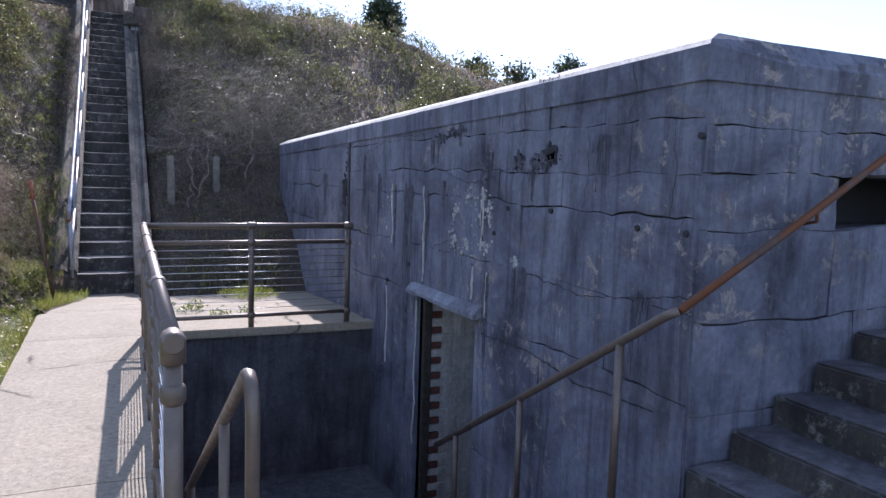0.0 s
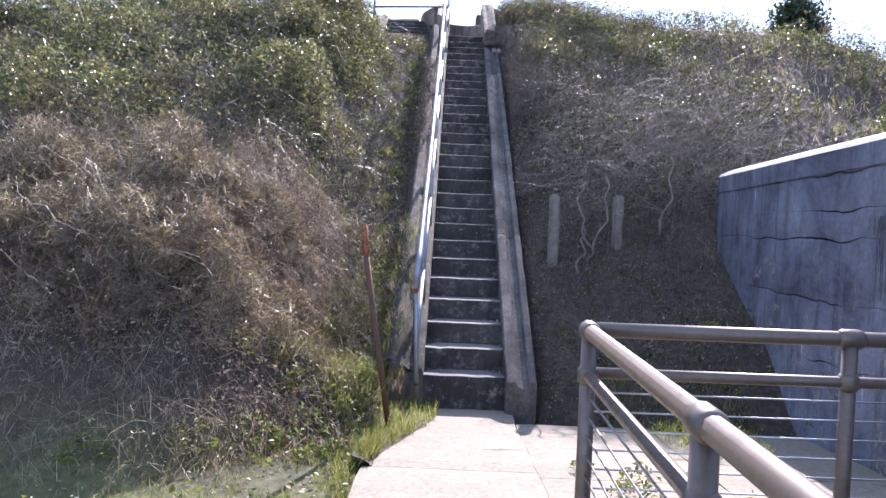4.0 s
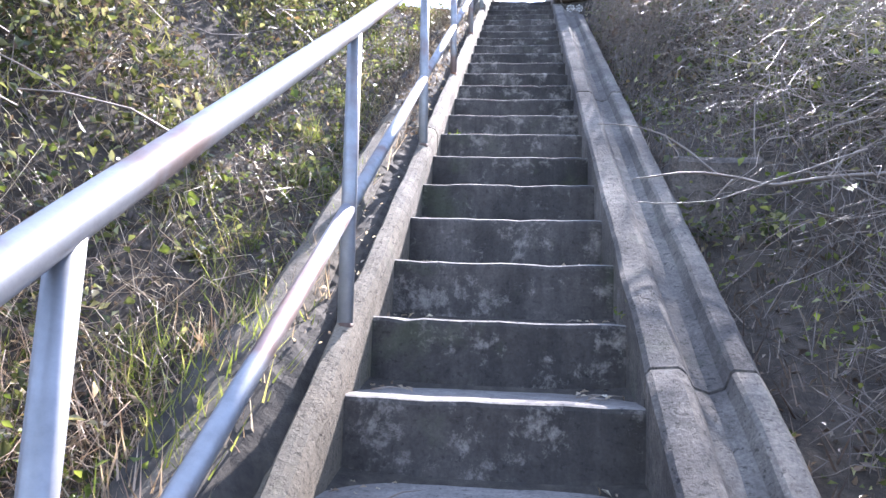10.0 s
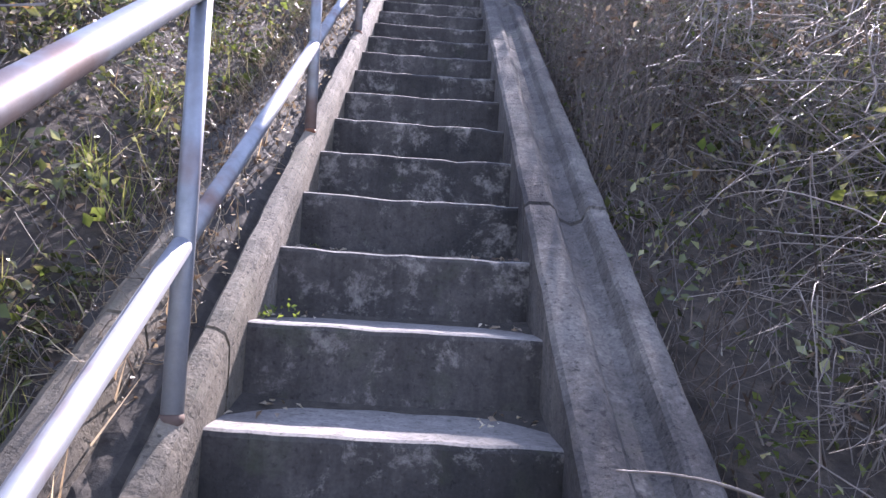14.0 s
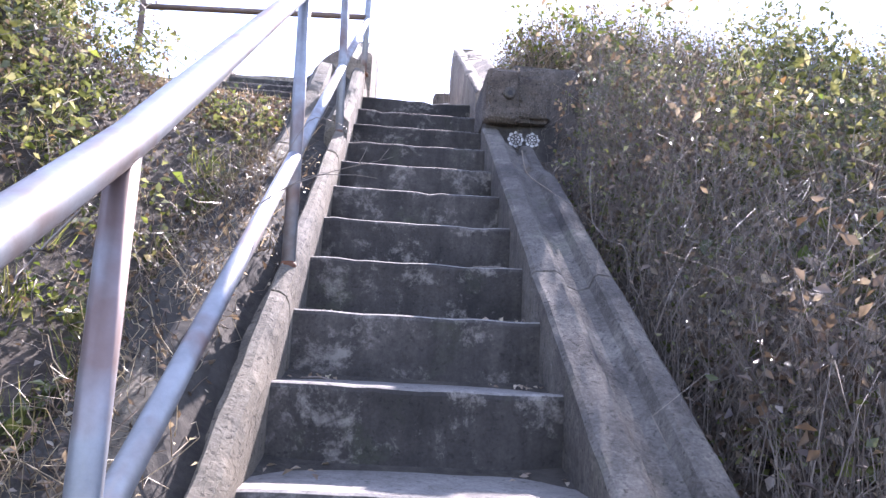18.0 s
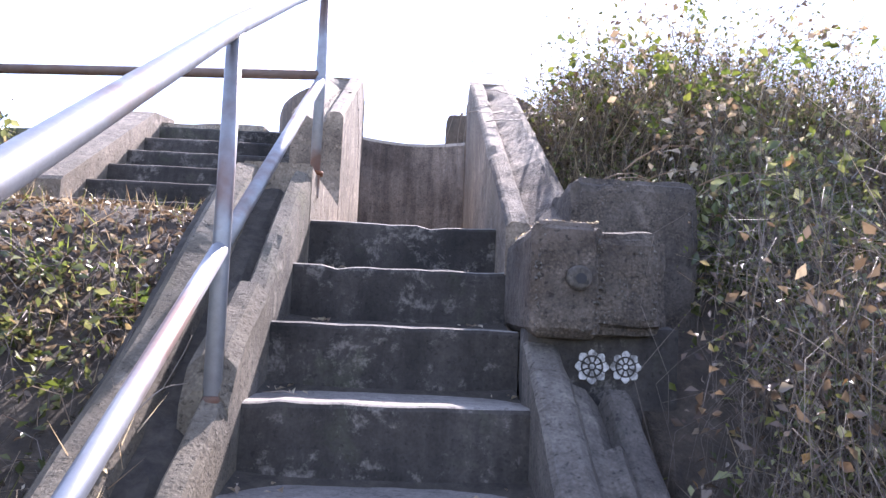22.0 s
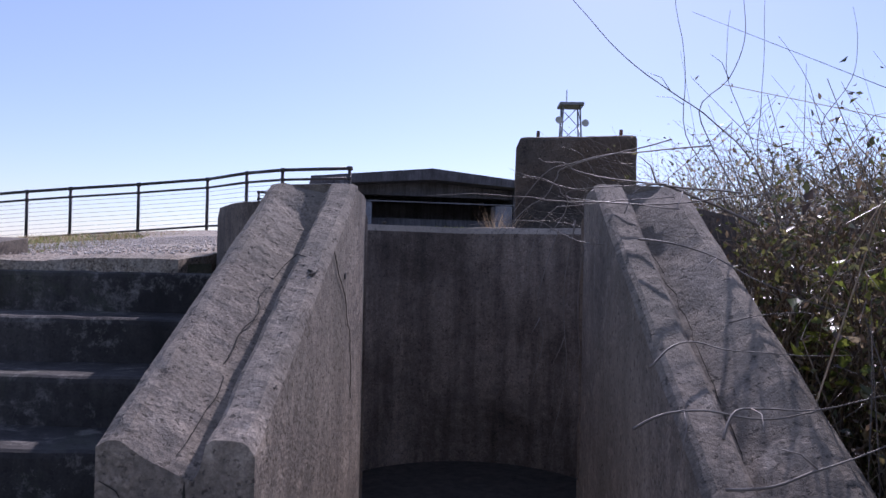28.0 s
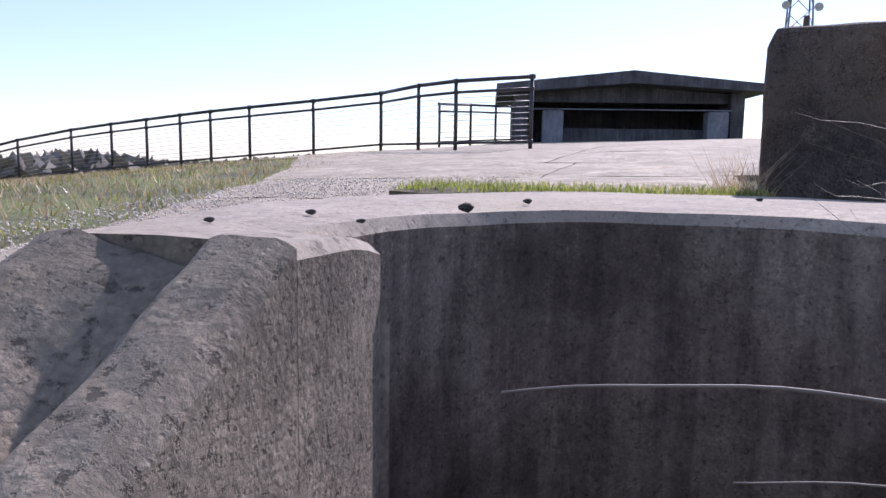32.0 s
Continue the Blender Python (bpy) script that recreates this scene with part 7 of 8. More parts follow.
# loose pebbles on the platform
n = 4200
x, y = rng.uniform(-2.6, -1.06, n), rng.uniform(10.9, 14.5, n)
z = np.array([plateau(a, b) for a, b in zip(x, y)]) + 0.05
r = rng.uniform(0.003, 0.008, n)
corner = np.array([(1, 0, 0), (0, 1, 0), (-1, 0, 0), (0, -1, 0), (0, 0, 0.7), (0, 0, -0.7)], float)
v = np.stack([x, y, z], 1)[:, None] + (corner[None] + rng.normal(size=(n, 6, 3)) * 0.22) * r[:, None, None]
tri = np.array([(0, 1, 4), (1, 2, 4), (2, 3, 4), (3, 0, 4), (1, 0, 5), (2, 1, 5), (3, 2, 5), (0, 3, 5)])
ob = raw_mesh("pebbles", v.reshape(-1, 3), (np.arange(n)[:, None, None] * 6 + tri[None]).reshape(-1, 3), M_PEBBLE)
tagged(ob, "loose pebbles on the aggregate slabs", "gravel", kind="stuff")


# ---- single branches, weeds, shrubs ----
def branch(label, pts, r, shoots=(), group=""):
    """A bare branch along pts with side shoots (fraction, end)."""
    b = thing("branch", label, "branch", group=group)
    P = [Vector(p) for p in pts]
    n = len(P)
    fine = []
    for i in range(n - 1):
        for k in range(4):
            u = k / 4
            p0, p1, p2, p3 = P[max(i - 1, 0)], P[i], P[i + 1], P[min(i + 2, n - 1)]
            fine.append(0.5 * ((2 * p1) + (p2 - p0) * u + (2 * p0 - 5 * p1 + 4 * p2 - p3) * u * u + (3 * p1 - p0 - 3 * p2 + p3) * u ** 3))
    fine.append(P[-1])
    m = len(fine)
    fine = [q + noise.noise_vector(q * 9) * 0.006 for q in fine]
    part("stem", tube(fine, [r * (1 - 0.7 * i / (m - 1)) for i in range(m)], 6), M_TWIG, b)
    for f, end in shoots:
        q = fine[int(f * (m - 1))]
        e = Vector(end)
        mid = q.lerp(e, 0.5) + Vector((0.08, 0, 0.12)) * (e - q).length
        part("shoot", tube([q, q.lerp(mid, 0.6), mid, mid.lerp(e, 0.6), e], [r * 0.6, r * 0.55, r * 0.45, r * 0.35, r * 0.2], 5), M_TWIG, b)
    return b


OVER = "twigs over the pit"
branch("bare pale twig reaching across the pit", [(0.75, 10.1, 6.5), (0.5, 10.17, 6.47), (0.31, 10.22, 6.478), (0.21, 10.25, 6.482), (0.15, 10.26, 6.492), (0.04, 10.26, 6.492), (-0.03, 10.26, 6.496), (-0.09, 10.25, 6.492), (-0.14, 10.24, 6.484)], 0.0022, (), OVER)
branch("bare pale twig bending into the pit", [(0.6, 10.2, 6.36), (0.36, 10.27, 6.36), (0.25, 10.3, 6.39), (0.22, 10.3, 6.405), (0.19, 10.3, 6.42), (0.11, 10.32, 6.425), (0.04, 10.34, 6.42), (-0.02, 10.34, 6.413)], 0.0019, (), OVER)
branch("bare arching twig above the pit", [(0.6, 10.1, 6.62), (0.36, 10.18, 6.6), (0.25, 10.2, 6.575), (0.2, 10.2, 6.56), (0.14, 10.21, 6.5), (0.08, 10.22, 6.41), (0.04, 10.22, 6.36)], 0.0020, (), OVER)
branch("bare arching twig above the pit", [(0.5, 10.1, 6.63), (0.25, 10.2, 6.57), (0.22, 10.2, 6.54), (0.19, 10.2, 6.49), (0.14, 10.2, 6.46), (0.09, 10.2, 6.4), (0.06, 10.2, 6.36), (0.055, 10.2, 6.33)], 0.0019, (), OVER)
branch("thin bare twig hanging over the rim", [(0.55, 10.2, 6.46), (0.27, 10.25, 6.49), (0.23, 10.25, 6.52), (0.19, 10.25, 6.54), (0.14, 10.25, 6.55), (0.09, 10.25, 6.57)], 0.0015, (), OVER)
branch("thin bare twig hanging into the pit", [(0.55, 10.25, 6.5), (0.27, 10.3, 6.47), (0.23, 10.3, 6.46), (0.19, 10.3, 6.41), (0.16, 10.3, 6.32), (0.13, 10.3, 6.18)], 0.0015, (), OVER)
branch("thin curling twig before the parapet", [(0.5, 10.15, 6.52), (0.26, 10.15, 6.5), (0.25, 10.19, 6.47), (0.24, 10.2, 6.44), (0.21, 10.2, 6.4), (0.17, 10.2, 6.36), (0.13, 10.2, 6.3)], 0.0015, (), OVER)
branch("dark bent twig on the rim", [(0.7, 10.15, 6.5), (0.4, 10.18, 6.53), (0.28, 10.2, 6.555), (0.25, 10.2, 6.572), (0.23, 10.2, 6.58), (0.19, 10.2, 6.58), (0.17, 10.2, 6.59)], 0.0025, (), OVER)
for pts in ([(0.33, 10.62, 6.45), (0.3, 10.63, 6.2), (0.31, 10.62, 5.95), (0.27, 10.6, 5.75)], [(0.36, 10.6, 6.4), (0.34, 10.6, 6.15), (0.36, 10.6, 5.9), (0.33, 10.6, 5.7)], [(0.28, 10.65, 6.42), (0.22, 10.66, 6.2), (0.24, 10.66, 6.05), (0.2, 10.64, 5.9)]):
    branch("drooping reddish stem against the pit wall", pts, 0.0026, ((0.5, (pts[2][0] - 0.05, 10.6, pts[2][2] + 0.02)),), OVER)
LIE = "twigs over the parapet"
branch("pale bent twig lying over the parapet", [(0.405, 9.428, 6.03), (0.439, 9.473, 6.07), (0.5, 9.48, 6.075), (0.571, 9.475, 6.075), (0.72, 9.5, 6.1)], 0.0026, ((0.4, (0.46, 9.4, 6.05)),), LIE)
branch("long pale twig arching over the parapet", [(0.262, 9.436, 6.04), (0.312, 9.453, 6.06), (0.392, 9.472, 6.065), (0.481, 9.459, 6.06), (0.577, 9.488, 6.07), (0.75, 9.52, 6.1)], 0.003, ((0.3, (0.33, 9.4, 6.01)),), LIE)
branch("pale twig curving over the parapet", [(0.327, 9.595, 6.12), (0.379, 9.636, 6.155), (0.431, 9.665, 6.165), (0.503, 9.625, 6.15), (0.7, 9.6, 6.15)], 0.0024, (), LIE)
branch("thin pale twig crossing the parapet's gutter", [(0.403, 10.035, 6.37), (0.488, 9.993, 6.36), (0.569, 9.953, 6.33), (0.64, 9.83, 6.27), (0.76, 9.75, 6.22)], 0.0026, ((0.5, (0.52, 9.9, 6.3)),), LIE)
branch("jointed pale twig over the lower parapet", [(0.375, 9.336, 5.98), (0.444, 9.323, 5.985), (0.528, 9.363, 6.0), (0.591, 9.379, 6.02), (0.74, 9.42, 6.06)], 0.003, ((0.5, (0.47, 9.38, 6.03)),), LIE)
branch("short dry twig on the parapet", [(0.516, 9.725, 6.195), (0.578, 9.738, 6.21), (0.7, 9.74, 6.22)], 0.002, (), LIE)
branch("dark twig shading the parapet", [(0.72, 10.12, 6.42), (0.6, 10.16, 6.48), (0.5, 10.17, 6.52), (0.42, 10.14, 6.5), (0.38, 10.1, 6.44)], 0.004, ((0.4, (0.5, 10.08, 6.44)), (0.6, (0.44, 10.2, 6.6))), LIE)
TALL = "tall shoots"
for pts, r, sh in (
    ([(0.72, 9.85, 6.2), (0.6, 9.8, 6.5), (0.49, 9.75, 6.61), (0.4, 9.75, 6.67), (0.31, 9.75, 6.74), (0.24, 9.75, 6.81), (0.19, 9.75, 6.87), (0.16, 9.75, 6.95)], 0.0035, ((0.45, (0.36, 9.8, 6.72)),)),
    ([(0.66, 9.8, 6.2), (0.5, 9.76, 6.48), (0.43, 9.75, 6.58), (0.43, 9.75, 6.71), (0.41, 9.75, 6.85), (0.4, 9.75, 6.95)], 0.0028, ((0.5, (0.37, 9.75, 6.66)),)),
    ([(0.7, 9.75, 6.2), (0.52, 9.75, 6.5), (0.46, 9.75, 6.63), (0.52, 9.75, 6.7), (0.55, 9.75, 6.78), (0.545, 9.75, 6.86), (0.53, 9.75, 6.97)], 0.0032, ((0.5, (0.48, 9.75, 6.75)),)),
    ([(0.7, 9.8, 6.25), (0.6, 9.77, 6.5), (0.58, 9.75, 6.58), (0.59, 9.75, 6.72), (0.59, 9.75, 6.9)], 0.0026, ()),
    ([(0.85, 9.8, 6.3), (0.75, 9.77, 6.52), (0.72, 9.75, 6.58), (0.68, 9.75, 6.69), (0.62, 9.75, 6.79)], 0.0026, ((0.6, (0.66, 9.75, 6.62)),)),
    ([(0.75, 9.75, 6.3), (0.6, 9.75, 6.5), (0.56, 9.75, 6.59), (0.52, 9.75, 6.69), (0.515, 9.75, 6.76), (0.52, 9.75, 6.84)], 0.0024, ((0.4, (0.62, 9.75, 6.66)),)),
    ([(0.85, 9.8, 6.3), (0.75, 9.76, 6.52), (0.71, 9.75, 6.6), (0.77, 9.75, 6.7), (0.78, 9.75, 6.77), (0.77, 9.75, 6.85)], 0.0026, ((0.55, (0.79, 9.75, 6.66)),)),
    ([(1.3, 10.1, 6.2), (1.28, 10.1, 6.6), (1.35, 10.05, 7.0), (1.3, 10.0, 7.2)], 0.004, ((0.5, (1.45, 10.0, 6.9)),)),
    ([(1.7, 10.1, 6.2), (1.72, 10.1, 6.7), (1.6, 10.05, 7.0), (1.66, 10.0, 7.3)], 0.004, ((0.5, (1.85, 10.0, 6.9)),))):
    far_off = [(1.33 * x, 0.5 + y, 6.315 + 1.33 * (z - 6.315)) for x, y, z in pts]
    branch("bare crooked shoot rising from the thicket", far_off, r * 0.62, [(f, (1.33 * e[0], 0.5 + e[1], 6.315 + 1.33 * (e[2] - 6.315))) for f, e in sh], TALL)
# low dry tangle on the rim beside the block
n = 260
base = np.stack([rng.uniform(0.62, 1.5, n), rng.uniform(10.6, 12.4, n), np.full(n, 6.45)], 1)
tip = base + np.stack([rng.normal(size=n) * 0.25 - 0.1, rng.normal(size=n) * 0.15, rng.uniform(0.05, 0.35, n)], 1)
ob, _ = stems("rim_tangle", base, tip, rng.normal(size=(n, 3)) * 0.06, rng.uniform(0.001, 0.0022, n), M_TWIG, 9, 0.35)
tagged(ob, "dry bare twigs tangled over the rim", "twigs", kind="stuff")


def weed(label, x, y, z, r, n=26):
    pos = []
    for k in range(n):
        a, q = rng.uniform(0, 6.28), r * math.sqrt(rng.uniform(0, 1))
        pos.append((x + math.cos(a) * q, y + math.sin(a) * q, z + rng.uniform(0.15, 1.1) * r * (1.2 - q / r)))
    ob = leaves("weed", np.array(pos), np.clip(rng.uniform(0.2, 0.45, n) * r, 0.012, 0.05), M_WEED, 1.2, 0.45)
    return tagged(ob, label, "weed", kind="stuff")



weed("small green weed growing on a concrete step", -0.31, 12.4 * TREAD, 13 * RISE, 0.06)
weed("small green weed growing on a concrete step", -0.3, 13.9 * TREAD, 14 * RISE, 0.03)
weed("small green weed beside a concrete step", 0.36, 7.1 * TREAD, 8 * RISE + 0.02, 0.05)
weed("green weed in the corner of the landing", -0.3, 9.6, LAND, 0.07, 40)
weed("green weed under the plinth", -0.33, 26.2 * TREAD, 26 * RISE, 0.04)
for x, y, r in ((0.9, -2.3, 0.16), (1.2, -2.6, 0.14), (1.0, -2.0, 0.12), (1.5, -2.4, 0.1), (0.7, -1.8, 0.08)):
    weed("grassy weed in a paving joint", x, y, 0.02, r, 60)
for x, y, r in ((-0.75, -0.75, 0.12), (-0.9, -0.2, 0.12), (-1.0, -1.7, 0.12), (-1.25, -1.0, 0.16), (-1.7, -1.9, 0.18), (-2.2, -2.2, 0.16), (-0.72, -1.3, 0.1), (-0.95, -1.0, 0.2), (-1.1, -1.35, 0.22), (-0.8, -0.5, 0.16), (-1.4, -1.6, 0.2), (-0.85, -1.6, 0.14), (0.8, -0.5, 0.12), (1.1, 0.1, 0.14)):
    weed("clump of fresh green weeds at the foot of the bank", x, y, float(ground_at(np.array([x]), np.array([y]))[0]), r, 90)


def shrub(name, label, x, y, z, w, h, leaf, size, n, category="tree"):
    """A trunk with limbs and an uneven crown of small clumps."""
    s = thing(name, label, category, (x, y, z))
    bm = tube([(0, 0, -0.3), (0.03 * w, 0, h * 0.35), (0, 0.02, h * 0.75)], [0.06 * w, 0.045 * w, 0.015 * w], 8)
    part("trunk", bm, M_TWIG, s)
    pos = []
    r0 = random.Random(int(x * 10))
    for k in range(14):
        a, q, hh = r0.uniform(0, 6.28), r0.uniform(0.1, 0.5) * w, r0.uniform(0.25, 1.0) * h
        c = Vector((math.cos(a) * q * (1.15 - hh / h * 0.7), math.sin(a) * q * (1.15 - hh / h * 0.7), hh))
        part("limb", tube([(0, 0, hh * 0.5), tuple(c * 0.6 + Vector((0, 0, hh * 0.25))), tuple(c)], [0.02 * w, 0.012 * w, 0.004 * w], 5), M_TWIG, s)
        for _ in range(n // 14):
            d = Vector((r0.gauss(0, 1), r0.gauss(0, 1), r0.gauss(0, 0.8))) * 0.13 * w
            pos.append(c + d)
    ob = leaves("crown", np.array([tuple(p) for p in pos]), size * rng.uniform(0.6, 1.3, len(pos)), leaf, 0.4, 0.4)
    ob.parent = s
    return s


shrub("evergreen", "dark evergreen tree on the ridge", 7.9, 11.2, 5.2, 1.45, 1.75, M_FIR, 0.12, 8400)
shrub("evergreen", "small dark evergreen on the ridge", 14.6, 10.6, 4.6, 1.4, 1.3, M_FIR, 0.16, 1400)
shrub("evergreen", "dark evergreen behind the battery", 11.6, 11.9, 4.3, 1.8, 1.4, M_FIR, 0.16, 1600)
shrub("evergreen", "dark evergreen behind the battery", 13.0, 11.4, 4.3, 1.8, 1.2, M_FIR, 0.16, 1600)
shrub("evergreen", "low evergreen on the crest of the bank", -8.3, 9.6, 5.0, 0.9, 0.9, M_FIR, 0.1, 900)
n = 5000
a = rng.uniform(-1.25, 1.0, n)
d = rng.uniform(260, 420, n)
tagged(leaves("far_woods", np.stack([np.sin(a) * d, np.cos(a) * d, rng.uniform(-3, 5.5, n) * (0.6 + 0.4 * np.sin(a * 23))], 1), rng.uniform(5, 10, n), M_FAR, 0.0, 0.8), "distant woods along the horizon, haze put into their grey colour", "woods", kind="stuff")
# dead stems and fallen leaves on the ledges
n = 2600
x, y = rng.uniform(-2.1, -0.64, n), rng.uniform(7.8, 9.45, n)
tagged(leaves("leaf_litter", np.stack([x, y, ground_at(x, y) + 0.015], 1), rng.uniform(0.02, 0.05, n), M_BROWN_LEAF, 1.2), "dead leaves on the soil below the side steps", "leaf litter", kind="stuff")
n = 260
x, y = rng.uniform(0.6, 0.97, n), rng.uniform(8.1, 8.85, n)
tagged(leaves("ledge_litter", np.stack([x, y, 0 * x + 5.458], 1), rng.uniform(0.01, 0.026, n), M_DRY, 2.5), "dead leaves on the broken ledge", "leaf litter", kind="stuff")

# fallen twigs and leaves on steps and rim
deb = random.Random(31)
for k in range(26):
    i = deb.randint(1, 27)
    x, y, z = deb.choice((-1, 1)) * deb.uniform(0.2, 0.34), i * TREAD - deb.uniform(0.05, 0.25), i * RISE + 0.004
    a, ln = deb.uniform(0, 3.14), deb.uniform(0.05, 0.16)
    dx, dy = math.cos(a) * ln, math.sin(a) * ln * 0.6
    x = max(-0.33, min(0.33 - max(0, dx), x))
    dy = min(dy, i * TREAD - 0.015 - y)
    pts = [(x, y, z), (x + dx * 0.4, y + dy * 0.4 + 0.006, z + 0.006), (x + dx * 0.7, y + dy * 0.7, z + 0.004), (min(0.345, x + dx), y + dy, z + 0.002)]
    ob = mesh_object("fallen_twig", tube(pts, [0.0022, 0.002, 0.0016, 0.001], 5), M_TWIG)
    tagged(ob, "thin dry twig fallen on a concrete step", "twig", "fallen twigs")
for x, y, r in ((-0.53, 11.55, 0.014), (-0.78, 11.25, 0.009), (-0.85, 11.0, 0.008), (-0.45, 11.9, 0.01), (-0.6, 11.1, 0.007), (0.2, 12.4, 0.009)):
    bm = bmesh.new()
    bmesh.ops.create_icosphere(bm, subdivisions=2, radius=r)
    for v in bm.verts:
        v.co = Vector((x + v.co.x * 1.4, y + v.co.y, 6.488 + v.co.z * 0.7)) + noise.noise_vector(v.co * 90) * r * 0.4
    tagged(mesh_object("pebble", bm, M_DIRT_SHADE), "small dark stone lying on the pale rim", "stone", "stones on the rim")
n = 420
i = rng.integers(1, 28, n)
x = np.where(rng.uniform(size=n) < 0.5, -1, 1) * rng.uniform(0.2, 0.345, n)
pos = np.stack([x, i * TREAD - rng.uniform(0.01, 0.2, n) , i * RISE + 0.008], 1)
tagged(leaves("step_litter", pos, rng.uniform(0.012, 0.03, n), M_DRY, 2.5), "dry leaf scraps on the stair treads", "leaf litter", kind="stuff")
n = 800
x, y = rng.uniform(-0.62, -0.4, n), rng.uniform(-0.2, 8.3, n)
keepers = rng.uniform(size=n) < 0.45 * (1 + np.sin(y * 3.1)) 
x, y = x[keepers], y[keepers]
tagged(leaves("curb_litter", np.stack([x, y, RISE * (y / TREAD + 1) + 0.07], 1), rng.uniform(0.01, 0.02, len(x)), M_DRY, 1.6), "dry leaf scraps caught in the drain groove", "leaf litter", kind="stuff")

n = 420
x, y = rng.uniform(HW + 0.02, 0.54, n), rng.uniform(7.6, 8.15, n)
tagged(leaves("block_litter", np.stack([x, y, 0 * x + 5.237], 1), rng.uniform(0.005, 0.011, n), M_DRY, 2.2), "leaf crumbs and grit on the pebbly block", "leaf litter", kind="stuff")
# bleached twigs lying over the ledge
deb = random.Random(77)
for k in range(9):
    x, y, z = deb.uniform(0.62, 1.15), deb.uniform(8.0, 8.7), 5.475
    a, ln = deb.uniform(-0.5, 0.5), deb.uniform(0.12, 0.34)
    pts = [(x + math.cos(a) * ln * u, y + math.sin(a) * ln * u + 0.02 * math.sin(5 * u + k), z + 0.05 * math.sin(3.1 * u) + 0.01 * k * u) for u in (0, 0.2, 0.4, 0.6, 0.8, 1.0)]
    ob = mesh_object("fallen_twig", tube(pts, [0.003, 0.0028, 0.0025, 0.002, 0.0016, 0.001], 6), M_STRAW)
    tagged(ob, "bleached bare twig lying over the broken ledge", "twig", "fallen twigs")

# fresh growth at the foot of the bank
n = 2600
x = -0.5 - 0.95 * rng.random(n) ** 1.2
y = rng.uniform(-0.95, 0.25, n) + 0.2 * np.sin(x * 9)
blades("foot_grass", "fresh green grass at the foot of the bank", x, y, rng.uniform(0.06, 0.24, n), 0.0045, M_GRASS)
herbs("foot_herbs", "fresh green herbs at the foot of the stair", -1.5, -0.52, -0.9, 0.3, 60, 30, 0.026, lambda x, y: 0.1 + 0 * x, lambda x, y: x < -0.5, M_WEED)
n = 900
x = rng.uniform(1.2, 2.4, n)
y = rng.uniform(-0.75, 0.1, n)
blades("foot_tufts", "yellow-green grass tufts at the foot of the bank", x, y, rng.uniform(0.05, 0.2, n), 0.004, M_GRASS)

n = 1500
y = rng.uniform(-1.85, -0.05, n)
u = np.clip((y + 1.9) / 1.65, 0, 1)
x = -0.7 + (0.1 + 0.38 * u * u * (3 - 2 * u)) * rng.uniform(0, 1, n) ** 1.3
blades("edge_grass", "fresh grass on the soil at the walk's corner", x, y, rng.uniform(0.03, 0.15, n), 0.004, M_GRASS, np.array([walk_z(a, b) for a, b in zip(x, y)]) + 0.02)
branch("long bleached branch reaching over the curb", [(1.5, 2.8, 2.1), (1.066, 2.72, 2.041), (0.914, 2.72, 2.02), (0.798, 2.72, 2.044), (0.684, 2.72, 2.06), (0.559, 2.72, 2.049), (0.448, 2.72, 2.034)], 0.008, ((0.5, (0.72, 2.75, 1.96)),), "branches over the curb")
branch("thin bare branch arching over the curb", [(0.83, 3.05, 2.12), (0.714, 3.1, 2.235), (0.634, 3.1, 2.288), (0.535, 3.1, 2.322), (0.445, 3.1, 2.333), (0.362, 3.1, 2.336)], 0.005, ((0.4, (0.7, 3.1, 2.1)),), "branches over the curb")
branch("thin bare branch lying over the curb", [(1.2, 2.65, 2.13), (0.899, 2.6, 2.018), (0.782, 2.6, 1.967), (0.655, 2.6, 1.933), (0.529, 2.6, 1.93), (0.438, 2.6, 1.936)], 0.0045, (), "branches over the curb")
n = 1300
a, q = rng.uniform(0, 6.2832, n), rng.uniform(0, 1, n) ** 0.6
x, y = 1.78 + 0.42 * q * np.cos(a), -1.0 + 0.5 * q * np.sin(a)
blades("joint_grass", "yellow-green grass tuft in the paving joints", x, y, rng.uniform(0.03, 0.12, n) * (1.3 - q), 0.0035, M_GRASS, 0 * x + 0.02)
CURB = "vines over the curb"
branch("pale thin vine hanging beside the curb", [(0.7, 6.7, 4.5), (0.66, 6.592, 4.367), (0.656, 6.514, 4.217), (0.655, 6.363, 4.135), (0.654, 6.282, 4.107), (0.655, 6.129, 4.06), (0.655, 6.067, 3.953), (0.655, 5.939, 3.86)], 0.0022, (), CURB)
branch("pale thin vine trailing across the curb", [(0.355, 6.4, 4.435), (0.378, 6.4, 4.352), (0.46, 6.4, 4.297), (0.557, 6.4, 4.234), (0.656, 6.4, 4.158), (0.787, 6.4, 4.05)], 0.002, (), CURB)
REACH = "twigs over the steps"
branch("thin twig with buds reaching over the steps", [(-0.42, 5.72, 4.06), (-0.33, 5.74, 4.12), (-0.242, 5.75, 4.156), (-0.191, 5.75, 4.177), (-0.148, 5.75, 4.192), (-0.103, 5.75, 4.205)], 0.0016, ((0.6, (-0.17, 5.74, 4.225)), (0.85, (-0.11, 5.75, 4.23))), REACH)
branch("thin dry twig lying over the steps", [(-0.4, 5.56, 4.02), (-0.3, 5.6, 4.1), (-0.211, 5.6, 4.112), (-0.133, 5.6, 4.109)], 0.0013, (), REACH)
branch("thin dry twig leaning on the curb", [(-0.45, 6.02, 4.2), (-0.36, 6.0, 4.36), (-0.275, 6.0, 4.36), (-0.242, 6.0, 4.338), (-0.208, 6.0, 4.306)], 0.0014, (), REACH)
